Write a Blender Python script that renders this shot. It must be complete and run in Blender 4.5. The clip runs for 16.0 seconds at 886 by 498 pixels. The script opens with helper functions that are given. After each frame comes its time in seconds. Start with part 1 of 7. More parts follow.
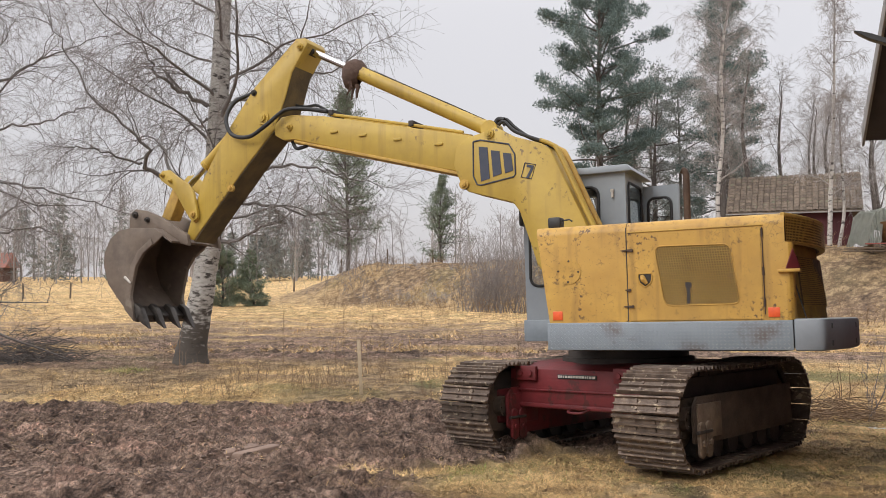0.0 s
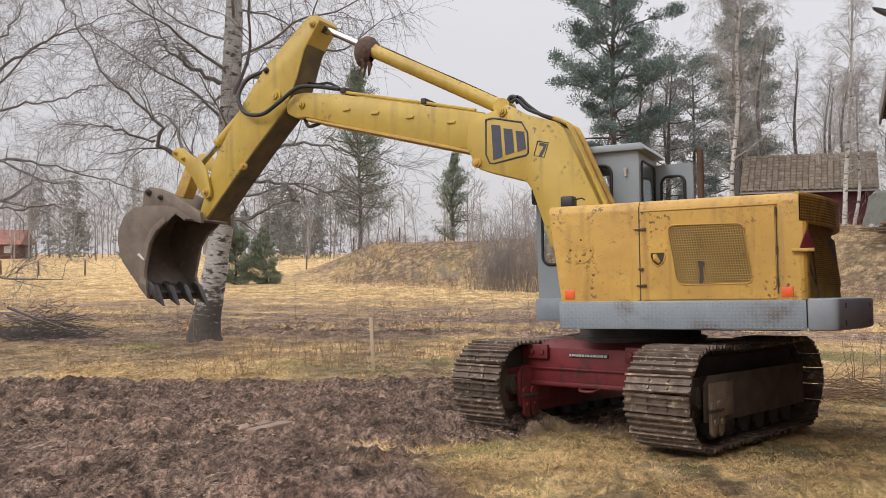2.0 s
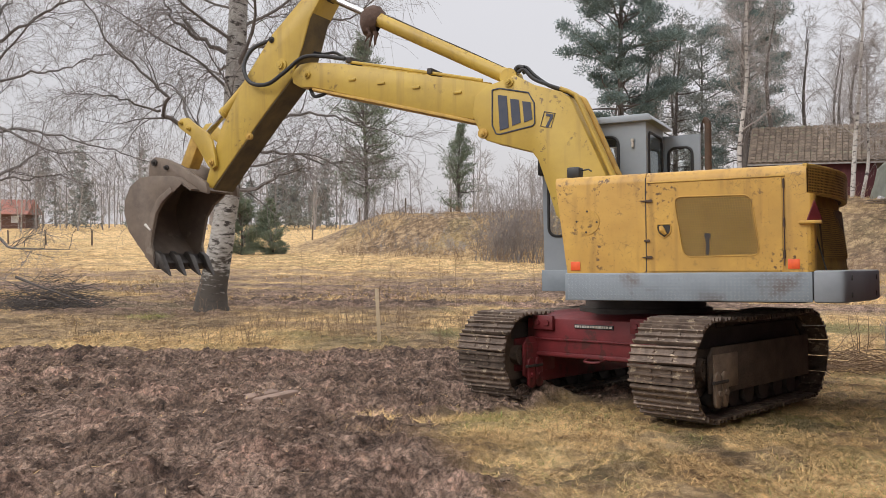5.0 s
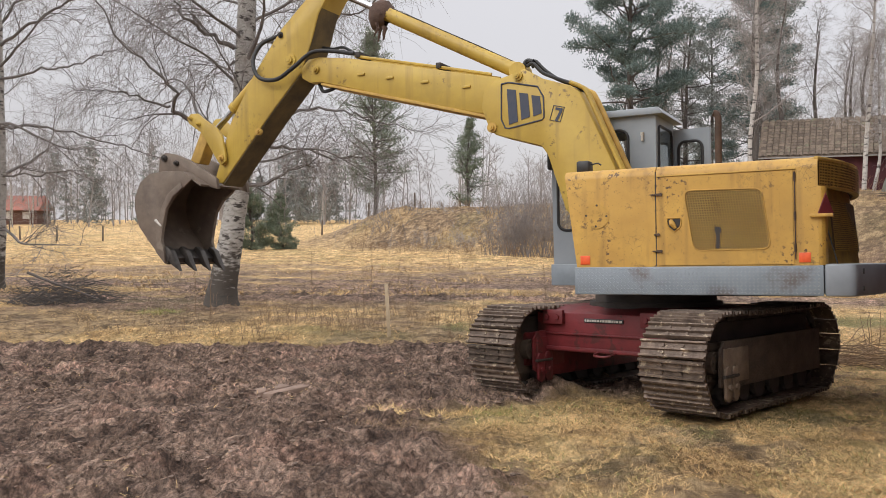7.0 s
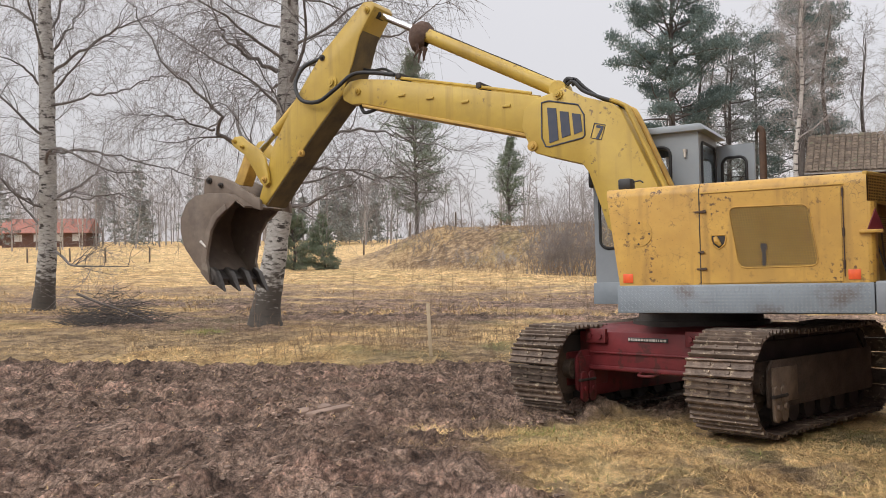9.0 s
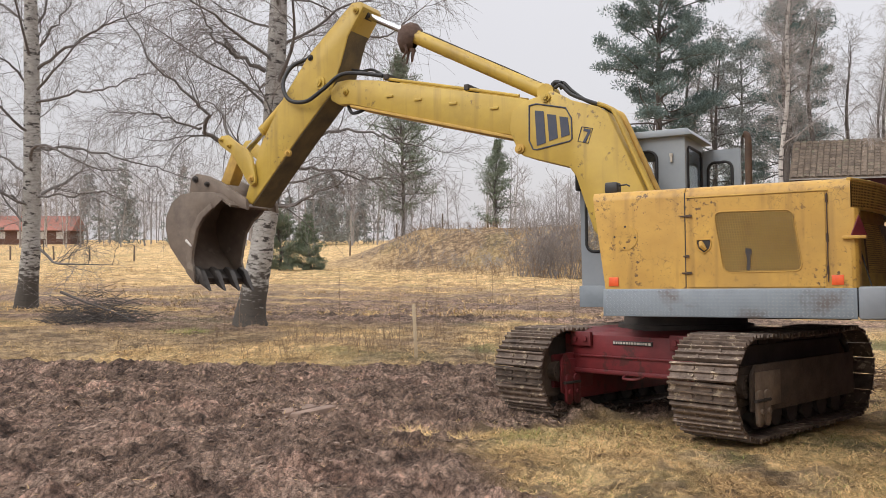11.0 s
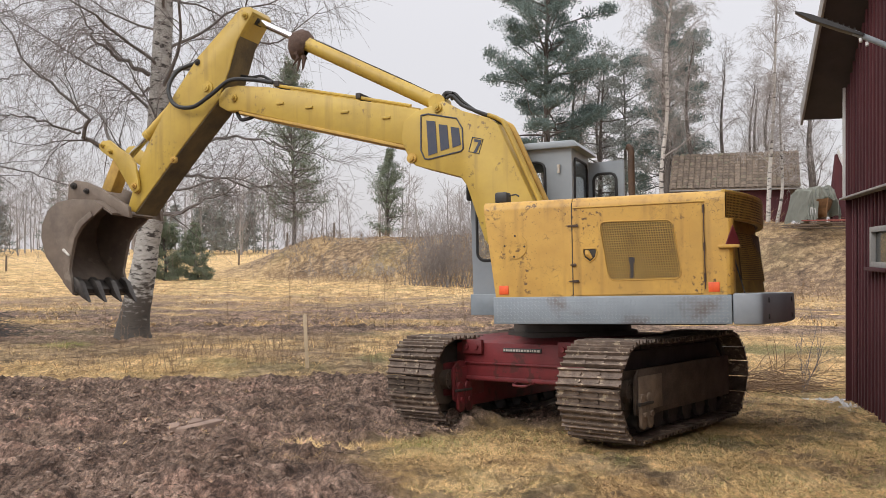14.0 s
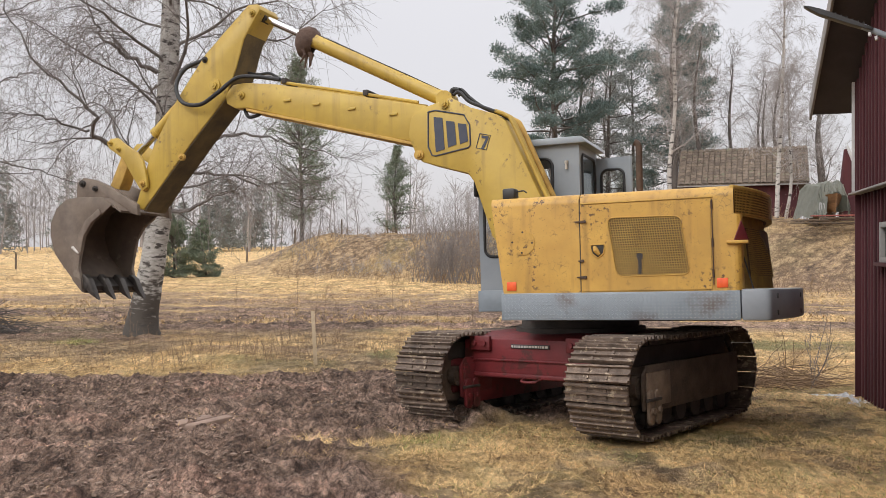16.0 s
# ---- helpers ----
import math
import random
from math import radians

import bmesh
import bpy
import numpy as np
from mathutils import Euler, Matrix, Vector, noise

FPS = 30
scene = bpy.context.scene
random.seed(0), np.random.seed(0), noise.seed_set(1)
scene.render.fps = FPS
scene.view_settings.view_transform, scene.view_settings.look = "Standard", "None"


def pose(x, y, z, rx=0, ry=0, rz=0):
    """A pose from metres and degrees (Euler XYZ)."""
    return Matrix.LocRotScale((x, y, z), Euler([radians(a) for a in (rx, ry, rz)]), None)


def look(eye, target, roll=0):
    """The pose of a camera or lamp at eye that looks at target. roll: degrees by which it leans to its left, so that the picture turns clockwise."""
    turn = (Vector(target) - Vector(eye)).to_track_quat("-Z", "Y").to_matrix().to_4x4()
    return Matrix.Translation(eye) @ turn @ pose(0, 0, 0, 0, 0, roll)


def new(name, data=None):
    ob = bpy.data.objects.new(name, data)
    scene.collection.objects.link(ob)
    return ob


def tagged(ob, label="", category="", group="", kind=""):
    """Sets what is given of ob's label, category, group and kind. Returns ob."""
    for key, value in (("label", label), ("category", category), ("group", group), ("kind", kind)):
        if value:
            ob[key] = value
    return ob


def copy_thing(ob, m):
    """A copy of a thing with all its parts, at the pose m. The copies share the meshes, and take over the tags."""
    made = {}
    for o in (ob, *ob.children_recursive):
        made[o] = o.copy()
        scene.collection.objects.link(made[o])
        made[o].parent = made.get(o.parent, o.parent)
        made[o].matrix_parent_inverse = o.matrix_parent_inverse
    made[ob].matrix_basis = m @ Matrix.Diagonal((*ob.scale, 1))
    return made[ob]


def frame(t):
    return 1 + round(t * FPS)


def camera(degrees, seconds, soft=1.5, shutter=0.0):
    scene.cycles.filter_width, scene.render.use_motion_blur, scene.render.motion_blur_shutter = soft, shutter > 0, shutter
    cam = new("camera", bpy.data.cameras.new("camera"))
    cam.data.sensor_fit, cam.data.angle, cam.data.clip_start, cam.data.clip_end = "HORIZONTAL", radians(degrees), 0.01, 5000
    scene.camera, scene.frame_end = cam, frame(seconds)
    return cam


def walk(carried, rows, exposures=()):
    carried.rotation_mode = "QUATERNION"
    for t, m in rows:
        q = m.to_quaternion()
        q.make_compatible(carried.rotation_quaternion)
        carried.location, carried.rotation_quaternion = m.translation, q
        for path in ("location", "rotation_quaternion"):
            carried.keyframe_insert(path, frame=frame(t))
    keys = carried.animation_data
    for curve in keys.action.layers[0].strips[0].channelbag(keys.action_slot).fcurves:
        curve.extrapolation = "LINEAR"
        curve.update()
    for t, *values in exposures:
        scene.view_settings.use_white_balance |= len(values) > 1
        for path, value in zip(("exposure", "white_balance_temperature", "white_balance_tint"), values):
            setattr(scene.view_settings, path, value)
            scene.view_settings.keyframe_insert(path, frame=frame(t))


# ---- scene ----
cam = camera(54.36, 16.0, soft=0.5)
EYE = (0.0, 0.0, 1.75)
TURNS = [
    (0.0, 91.855, 0.188, 3.414),
    (0.5, 91.720, 0.195, 3.554),
    (1.0, 91.394, 0.155, 3.752),
    (1.5, 90.972, 0.059, 3.985),
    (2.0, 90.420, 0.006, 4.215),
    (2.5, 89.916, -0.007, 4.371),
    (3.0, 89.397, -0.031, 4.448),
    (3.5, 89.059, -0.042, 4.449),
    (4.0, 88.786, -0.090, 4.459),
    (6.5, 88.242, -0.088, 5.031),
    (7.0, 88.133, 0.030, 5.226),
    (7.5, 88.155, 0.155, 5.442),
    (8.0, 88.390, 0.278, 5.857),
    (8.5, 88.945, 0.349, 6.704),
    (9.0, 89.420, 0.487, 7.953),
    (9.2, 89.557, 0.514, 8.450),
    (9.9, 89.600, 0.350, 9.210),
    (10.6, 89.580, 0.100, 8.280),
    (11.3, 89.537, -0.166, 5.770),
    (11.5, 89.593, -0.118, 4.752),
    (12.0, 89.792, -0.116, 2.551),
    (12.5, 90.037, -0.169, 0.886),
    (13.0, 90.193, -0.173, 0.058),
    (13.5, 90.213, -0.138, -0.164),
    (14.0, 90.137, -0.069, -0.104),
    (14.5, 90.000, 0.000, 0.000),
    (15.0, 89.906, 0.040, 0.102),
    (15.5, 89.866, 0.081, 0.209),
    (16.0, 89.904, 0.094, 0.402),
]
EXPOSURES = [(0.0, -0.04), (4.0, -0.06), (8.0, -0.06), (9.0, -0.03), (12.0, 0.02), (16.0, 0.04)]
walk(cam, [(t, pose(*EYE, rx, ry, rz)) for t, rx, ry, rz in TURNS], EXPOSURES)

# ---- world and light: a white overcast sky with a weak, very soft sun ----
world = bpy.data.worlds.new("overcast_sky")
scene.world = world
world.use_nodes = True
wn, wl = world.node_tree.nodes, world.node_tree.links
wn.clear()
sky = wn.new("ShaderNodeTexSky")
sky.sky_type = 'NISHITA'
sky.sun_disc = False
sky.sun_elevation = radians(38)
sky.sun_rotation = radians(215)
sky.dust_density = 4.0
low = wn.new("ShaderNodeBackground")
low.inputs["Strength"].default_value = 0.02
wl.new(sky.outputs[0], low.inputs["Color"])
cloud = wn.new("ShaderNodeBackground")
cloud.inputs["Strength"].default_value = 1.05
coords = wn.new("ShaderNodeTexCoord")
split = wn.new("ShaderNodeSeparateXYZ")
cr = wn.new("ShaderNodeValToRGB")
cr.color_ramp.elements[0].position, cr.color_ramp.elements[0].color = 0.0, (0.60, 0.58, 0.60, 1)
cr.color_ramp.elements[1].position, cr.color_ramp.elements[1].color = 1.0, (1.95, 1.92, 1.95, 1)
mid = cr.color_ramp.elements.new(0.30)
mid.color = (0.715, 0.697, 0.715, 1)
cn = wn.new("ShaderNodeTexNoise")
cn.inputs["Scale"].default_value = 1.6
cn.inputs["Detail"].default_value = 4
soft_cloud = wn.new("ShaderNodeMapRange")
soft_cloud.inputs["To Min"].default_value, soft_cloud.inputs["To Max"].default_value = 0.90, 1.08
veil = wn.new("ShaderNodeMix")
veil.data_type, veil.blend_type = 'RGBA', 'MULTIPLY'
veil.inputs[0].default_value = 1.0
wl.new(coords.outputs["Generated"], split.inputs[0])
wl.new(split.outputs[2], cr.inputs["Fac"])
wl.new(coords.outputs["Generated"], cn.inputs["Vector"])
wl.new(cn.outputs["Fac"], soft_cloud.inputs["Value"])
wl.new(cr.outputs["Color"], veil.inputs[6])
wl.new(soft_cloud.outputs[0], veil.inputs[7])
wl.new(veil.outputs[2], cloud.inputs["Color"])
both = wn.new("ShaderNodeAddShader")
wout = wn.new("ShaderNodeOutputWorld")
wl.new(low.outputs[0], both.inputs[0])
wl.new(cloud.outputs[0], both.inputs[1])
wl.new(both.outputs[0], wout.inputs["Surface"])

sun = new("sun", bpy.data.lights.new("sun", 'SUN'))
sun.data.energy = 1.25
sun.data.angle = radians(25)
sun.data.color = (1.0, 0.985, 0.955)
sun.matrix_basis = look((-8, -7, 9), (0, 0, 0))


# ---- materials ----
def material(name, base, dark=None, scale=6.0, detail=6, rough=0.7, metal=0.0, bump=0.0, bump_scale=40.0,
             spots=None, spot_scale=3.0, spot_at=0.6, spot_soft=0.05, stretch=(1, 1, 1), vary=0.0, spot_detail=8, island=0.0, low=None, streak=None, crackle=None):
    """Paint, earth, wood or steel: a base colour mixed with a darker one by noise, spots of a third (rust, dirt, lichen), fine relief."""
    m = bpy.data.materials.new(name)
    m.use_nodes = True
    n, l = m.node_tree.nodes, m.node_tree.links
    b = n["Principled BSDF"]
    b.inputs["Roughness"].default_value = rough
    b.inputs["Metallic"].default_value = metal
    tc = n.new("ShaderNodeTexCoord")
    mp = n.new("ShaderNodeMapping")
    mp.inputs["Scale"].default_value = stretch
    l.new(tc.outputs["Object"], mp.inputs["Vector"])
    vec = mp.outputs["Vector"]
    if vary:
        info = n.new("ShaderNodeObjectInfo")
        far = n.new("ShaderNodeVectorMath")
        far.operation = 'MULTIPLY_ADD'
        far.inputs[1].default_value = (41, 23, 67)
        l.new(info.outputs["Random"], far.inputs[0])
        l.new(vec, far.inputs[2])
        vec = far.outputs[0]

    def noise_fac(s, d, lo, hi):
        t = n.new("ShaderNodeTexNoise")
        t.inputs["Scale"].default_value = s
        t.inputs["Detail"].default_value = d
        t.inputs["Roughness"].default_value = 0.62
        l.new(vec, t.inputs["Vector"])
        r = n.new("ShaderNodeMapRange")
        r.inputs["From Min"].default_value = lo
        r.inputs["From Max"].default_value = hi
        l.new(t.outputs["Fac"], r.inputs["Value"])
        return r.outputs["Result"]

    def mix(fac, a, c):
        x = n.new("ShaderNodeMix")
        x.data_type = 'RGBA'
        l.new(fac, x.inputs[0])
        for sock, v in ((x.inputs[6], a), (x.inputs[7], c)):
            if isinstance(v, tuple):
                sock.default_value = (*v, 1)
            else:
                l.new(v, sock)
        return x.outputs[2]

    dark = dark or tuple(c * 0.7 for c in base)
    col = mix(noise_fac(scale, detail, 0.32, 0.68), dark, base)
    if low:
        sx = n.new("ShaderNodeSeparateXYZ")
        l.new(tc.outputs["Object"], sx.inputs[0])
        wob = n.new("ShaderNodeMath")
        wob.operation = 'MULTIPLY_ADD'
        wob.inputs[1].default_value = 2.6
        l.new(noise_fac(4.0, 6, 0.2, 0.8), wob.inputs[0])
        l.new(sx.outputs[2], wob.inputs[2])
        rz = n.new("ShaderNodeMapRange")
        rz.inputs["From Min"].default_value = low[1]
        rz.inputs["From Max"].default_value = low[2]
        rz.inputs["To Min"].default_value, rz.inputs["To Max"].default_value = 1.0, 0.0
        l.new(wob.outputs[0], rz.inputs["Value"])
        col = mix(rz.outputs["Result"], col, low[0])
    if spots:
        fac = noise_fac(spot_scale, spot_detail, spot_at, spot_at + spot_soft)
        if streak:
            both_fac = n.new("ShaderNodeMath")
            both_fac.operation = 'MULTIPLY'
            l.new(fac, both_fac.inputs[0])
            l.new(noise_fac(2.6, 5, 0.50, 0.60), both_fac.inputs[1])
            fac = both_fac.outputs[0]
        col = mix(fac, col, spots)
    if streak:
        m2 = n.new("ShaderNodeMapping")
        m2.inputs["Scale"].default_value = (9, 9, 0.7)
        l.new(tc.outputs["Object"], m2.inputs["Vector"])
        t2 = n.new("ShaderNodeTexNoise")
        t2.inputs["Scale"].default_value, t2.inputs["Detail"].default_value = 1.0, 5
        l.new(m2.outputs["Vector"], t2.inputs["Vector"])
        r2 = n.new("ShaderNodeMapRange")
        r2.inputs["From Min"].default_value, r2.inputs["From Max"].default_value, r2.inputs["To Max"].default_value = 0.53, 0.74, 0.72
        l.new(t2.outputs["Fac"], r2.inputs["Value"])
        col = mix(r2.outputs["Result"], col, streak)
        col = mix(noise_fac(1.7, 10, 0.50, 0.66), col, tuple(0.45 * a + 0.55 * c for a, c in zip(streak, base)))
    if crackle:
        # hairline cracks in old paint, in patches
        wv = n.new("ShaderNodeTexNoise")
        wv.inputs["Scale"].default_value, wv.inputs["Detail"].default_value = 11.0, 6
        l.new(vec, wv.inputs["Vector"])
        bent = n.new("ShaderNodeVectorMath")
        bent.operation = 'MULTIPLY_ADD'
        bent.inputs[1].default_value = (0.10, 0.10, 0.10)
        l.new(wv.outputs["Color"], bent.inputs[0])
        l.new(vec, bent.inputs[2])
        vo = n.new("ShaderNodeTexVoronoi")
        vo.feature = 'DISTANCE_TO_EDGE'
        vo.inputs["Scale"].default_value = 17.0
        l.new(bent.outputs[0], vo.inputs["Vector"])
        thin = n.new("ShaderNodeMapRange")
        thin.inputs["From Min"].default_value, thin.inputs["From Max"].default_value = 0.008, 0.05
        thin.inputs["To Min"].default_value, thin.inputs["To Max"].default_value = 0.6, 0.0
        l.new(vo.outputs["Distance"], thin.inputs["Value"])
        cm = n.new("ShaderNodeMath")
        cm.operation = 'MULTIPLY'
        l.new(thin.outputs[0], cm.inputs[0])
        l.new(noise_fac(4.3, 7, 0.545, 0.64), cm.inputs[1])
        col = mix(cm.outputs[0], col, crackle)
        # pepper of small chips
        col = mix(noise_fac(70, 3, 0.67, 0.71), col, crackle)
    if vary or island:
        oi = n.new("ShaderNodeNewGeometry" if island else "ShaderNodeObjectInfo")
        vary = vary or island
        hv = n.new("ShaderNodeHueSaturation")
        r = n.new("ShaderNodeMapRange")
        r.inputs["To Min"].default_value = 1 - vary
        r.inputs["To Max"].default_value = 1 + vary
        l.new(oi.outputs["Random Per Island" if island else "Random"], r.inputs["Value"])
        l.new(r.outputs["Result"], hv.inputs["Value"])
        l.new(col, hv.inputs["Color"])
        col = hv.outputs["Color"]
    l.new(col, b.inputs["Base Color"])
    if bump:
        t = n.new("ShaderNodeTexNoise")
        t.inputs["Scale"].default_value = bump_scale
        t.inputs["Detail"].default_value = 6
        l.new(vec, t.inputs["Vector"])
        bp = n.new("ShaderNodeBump")
        bp.inputs["Strength"].default_value = bump
        bp.inputs["Distance"].default_value = 0.02
        l.new(t.outputs["Fac"], bp.inputs["Height"])
        l.new(bp.outputs["Normal"], b.inputs["Normal"])
    return m


YELLOW = material("yellow_paint", (0.63, 0.375, 0.075), (0.48, 0.27, 0.055), 2.2, 8, 0.5, bump=0.12, bump_scale=9,
                  spots=(0.13, 0.072, 0.032), spot_scale=26, spot_at=0.555, spot_soft=0.05, streak=(0.23, 0.125, 0.04), crackle=(0.10, 0.055, 0.028))
BOOM_YELLOW = material("boom_yellow_paint", (0.54, 0.375, 0.066), (0.41, 0.27, 0.048), 1.6, 7, 0.5, bump=0.10, bump_scale=8,
                       spots=(0.15, 0.095, 0.04), spot_scale=19, spot_at=0.555, spot_soft=0.06, streak=(0.29, 0.19, 0.05))
# yellow with the stick underside's shade put into the colour
UNDERSIDE_SHADE = material("greased_yellow_paint", (0.15, 0.105, 0.042), (0.045, 0.035, 0.022), 3, 7, 0.6, bump=0.15)
# brown standing for the shaded radiator bay behind the rear grilles
BAY_SHADE = material("dusty_radiator", (0.17, 0.11, 0.05), (0.08, 0.052, 0.028), 7, 6, 0.9)
# worn grille bars, their sheen put in as a lighter yellow
GRILLE_YELLOW = material("worn_grille_paint", (0.78, 0.53, 0.15), (0.62, 0.39, 0.10), 7, 6, 0.42, spots=(0.30, 0.17, 0.06), spot_scale=9, spot_at=0.60)
GRIME_YELLOW = material("grimy_yellow_paint", (0.62, 0.40, 0.09), (0.36, 0.215, 0.06), 5, 8, 0.7, bump=0.1)
GREY = material("blue_grey_paint", (0.27, 0.30, 0.33), (0.22, 0.25, 0.28), 2.5, 7, 0.45, bump=0.05, bump_scale=10,
                spots=(0.16, 0.14, 0.12), spot_scale=7, spot_at=0.66)
TREAD_WORN = material("worn_checker_ridge", (0.42, 0.46, 0.49), (0.30, 0.33, 0.36), 12, 5, 0.35)
SLATE = material("slate_grey_paint", (0.27, 0.295, 0.325), (0.21, 0.23, 0.255), 3, 7, 0.45, bump=0.05, spots=(0.30, 0.30, 0.30), spot_scale=9, spot_at=0.68)
TREAD_GREY = material("checker_plate_paint", (0.27, 0.31, 0.35), (0.20, 0.235, 0.265), 4, 7, 0.4, bump=0.05, spots=(0.15, 0.13, 0.125), spot_scale=2.3, spot_at=0.56, spot_soft=0.12)
STEEL_SHOE = material("worn_track_steel", (0.19, 0.140, 0.108), (0.065, 0.046, 0.036), 9, 9, 0.55, 0.25, bump=0.5, bump_scale=30,
                      spots=(0.36, 0.29, 0.21), spot_scale=14, spot_at=0.58, vary=0.3)
BARE_STEEL = material("polished_steel", (0.62, 0.62, 0.62), (0.5, 0.5, 0.5), 8, 4, 0.18, 1.0)
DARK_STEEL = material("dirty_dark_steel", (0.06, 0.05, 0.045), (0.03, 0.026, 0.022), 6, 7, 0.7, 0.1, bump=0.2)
BUCKET = material("weathered_bucket_steel", (0.20, 0.155, 0.12), (0.115, 0.087, 0.068), 3.5, 8, 0.62, 0.15, bump=0.15, bump_scale=18,
                  spots=(0.23, 0.19, 0.15), spot_scale=3, spot_at=0.58)
RED_PAINT = material("chassis_red_paint", (0.175, 0.020, 0.024), (0.095, 0.014, 0.016), 4, 7, 0.55, bump=0.1,
                     spots=(0.075, 0.018, 0.016), spot_scale=4.5, spot_at=0.56)
DUSTY = material("dried_mud_on_steel", (0.24, 0.175, 0.125), (0.12, 0.085, 0.06), 6, 8, 0.9, bump=0.4)
MUDDY = material("mud_caked_steel", (0.115, 0.080, 0.056), (0.05, 0.035, 0.027), 5, 8, 0.9, bump=0.5)
RUBBER = material("black_rubber", (0.022, 0.022, 0.024), (0.015, 0.015, 0.016), 10, 4, 0.55)
BLACK = material("black_plastic", (0.03, 0.03, 0.032), None, 10, 4, 0.5)
ORANGE = material("orange_reflector", (0.85, 0.13, 0.03), (0.75, 0.1, 0.03), 30, 3, 0.35)
DARK_RED = material("dark_red_reflector", (0.16, 0.025, 0.03), (0.12, 0.02, 0.025), 20, 3, 0.4)
DECAL_BLUE = material("decal_navy", (0.035, 0.045, 0.075), (0.05, 0.055, 0.08), 12, 5, 0.5)
WHITE_PLATE = material("worn_white_plate", (0.6, 0.57, 0.52), (0.4, 0.36, 0.32), 20, 5, 0.5)
RUSTY = material("rusty_pipe", (0.11, 0.07, 0.05), (0.06, 0.042, 0.034), 9, 7, 0.8, 0.2, bump=0.2)
BARN_RED = material("falu_red_board", (0.088, 0.021, 0.026), (0.056, 0.014, 0.019), 3, 7, 0.85, bump=0.3, bump_scale=25, stretch=(1, 1, 0.12), vary=0.12)
SOFFIT = material("dark_soffit_boards", (0.07, 0.06, 0.065), (0.05, 0.043, 0.047), 3, 5, 0.85)
WHITE_TRIM = material("white_trim_paint", (0.62, 0.62, 0.62), (0.5, 0.5, 0.5), 5, 5, 0.6)
ROOF_TILE = material("weathered_clay_tile", (0.20, 0.155, 0.118), (0.11, 0.085, 0.066), 5, 6, 0.9, vary=0.25,
                     spots=(0.15, 0.15, 0.10), spot_scale=2, spot_at=0.6)
TARP = material("grey_green_tarp", (0.37, 0.385, 0.34), (0.28, 0.295, 0.26), 2, 5, 0.6, bump=0.1)
OLD_WOOD = material("weathered_wood", (0.19, 0.145, 0.105), (0.11, 0.08, 0.06), 6, 7, 0.85, bump=0.3, stretch=(1, 1, 5))
BOAT_WOOD = material("varnished_boat_wood", (0.30, 0.16, 0.07), (0.20, 0.10, 0.045), 6, 7, 0.55, vary=0.2)
BIRCH_BARK = material("birch_bark", (0.50, 0.48, 0.45), (0.29, 0.275, 0.255), 7, 8, 0.85, bump=0.9, bump_scale=14,
                      spots=(0.06, 0.052, 0.047), spot_scale=3.6, spot_at=0.548, spot_soft=0.06, stretch=(1, 1, 2.8), low=((0.075, 0.064, 0.054), 2.2, 2.8))
PALE_BIRCH = material("pale_birch_bark", (0.55, 0.53, 0.50), (0.40, 0.37, 0.35), 5, 8, 0.85, bump=0.3,
                      spots=(0.09, 0.08, 0.075), spot_scale=2.2, spot_at=0.54, stretch=(1, 1, 3))
BARK = material("dark_bark", (0.135, 0.118, 0.108), (0.08, 0.069, 0.064), 5, 7, 0.9, bump=0.4)
LIMB = material("grey_birch_limb", (0.20, 0.18, 0.17), (0.13, 0.115, 0.108), 5, 6, 0.9, bump=0.3)
TWIG = material("birch_twig", (0.27, 0.24, 0.225), (0.19, 0.165, 0.158), 3, 4, 0.85)
# next five: distance haze put into the base colours of twigs and needles
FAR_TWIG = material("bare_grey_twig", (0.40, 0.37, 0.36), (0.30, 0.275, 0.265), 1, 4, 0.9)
NEEDLE = material("pine_needle", (0.17, 0.23, 0.215), (0.115, 0.16, 0.15), 1.5, 5, 0.8)
MID_NEEDLE = material("field_edge_needle", (0.21, 0.25, 0.175), (0.145, 0.18, 0.125), 1.5, 5, 0.8)
HAZE_TWIG = material("lichen_grey_twig", (0.35, 0.322, 0.315), (0.26, 0.238, 0.232), 1, 4, 0.9)
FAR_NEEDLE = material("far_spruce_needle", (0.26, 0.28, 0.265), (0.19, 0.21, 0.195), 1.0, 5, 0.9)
STRAW = material("dry_straw", (0.69, 0.475, 0.22), (0.43, 0.27, 0.115), 1.3, 5, 0.85, island=0.48)
GREEN_GRASS = material("fresh_grass", (0.20, 0.24, 0.06), (0.32, 0.28, 0.09), 2, 5, 0.8, island=0.35)
DRY_STEM = material("dry_weed_stem", (0.30, 0.20, 0.12), (0.19, 0.125, 0.08), 2, 5, 0.9)
SNOW = material("old_snow", (0.66, 0.66, 0.68), (0.4, 0.38, 0.36), 6, 7, 0.6, bump=0.3)
RED_ROOF = material("orange_red_roof", (0.40, 0.17, 0.13), (0.33, 0.14, 0.11), 3, 4, 0.8)
HOUSE_WALL = material("brown_house_wall", (0.15, 0.08, 0.06), (0.11, 0.06, 0.05), 3, 4, 0.8)


def glass_material():
    m = bpy.data.materials.new("window_glass")
    m.use_nodes = True
    b = m.node_tree.nodes["Principled BSDF"]
    b.inputs["Base Color"].default_value = (0.9, 0.95, 0.95, 1)
    b.inputs["Roughness"].default_value = 0.03
    b.inputs["Transmission Weight"].default_value = 1.0
    b.inputs["IOR"].default_value = 1.12
    return m


GLASS = glass_material()


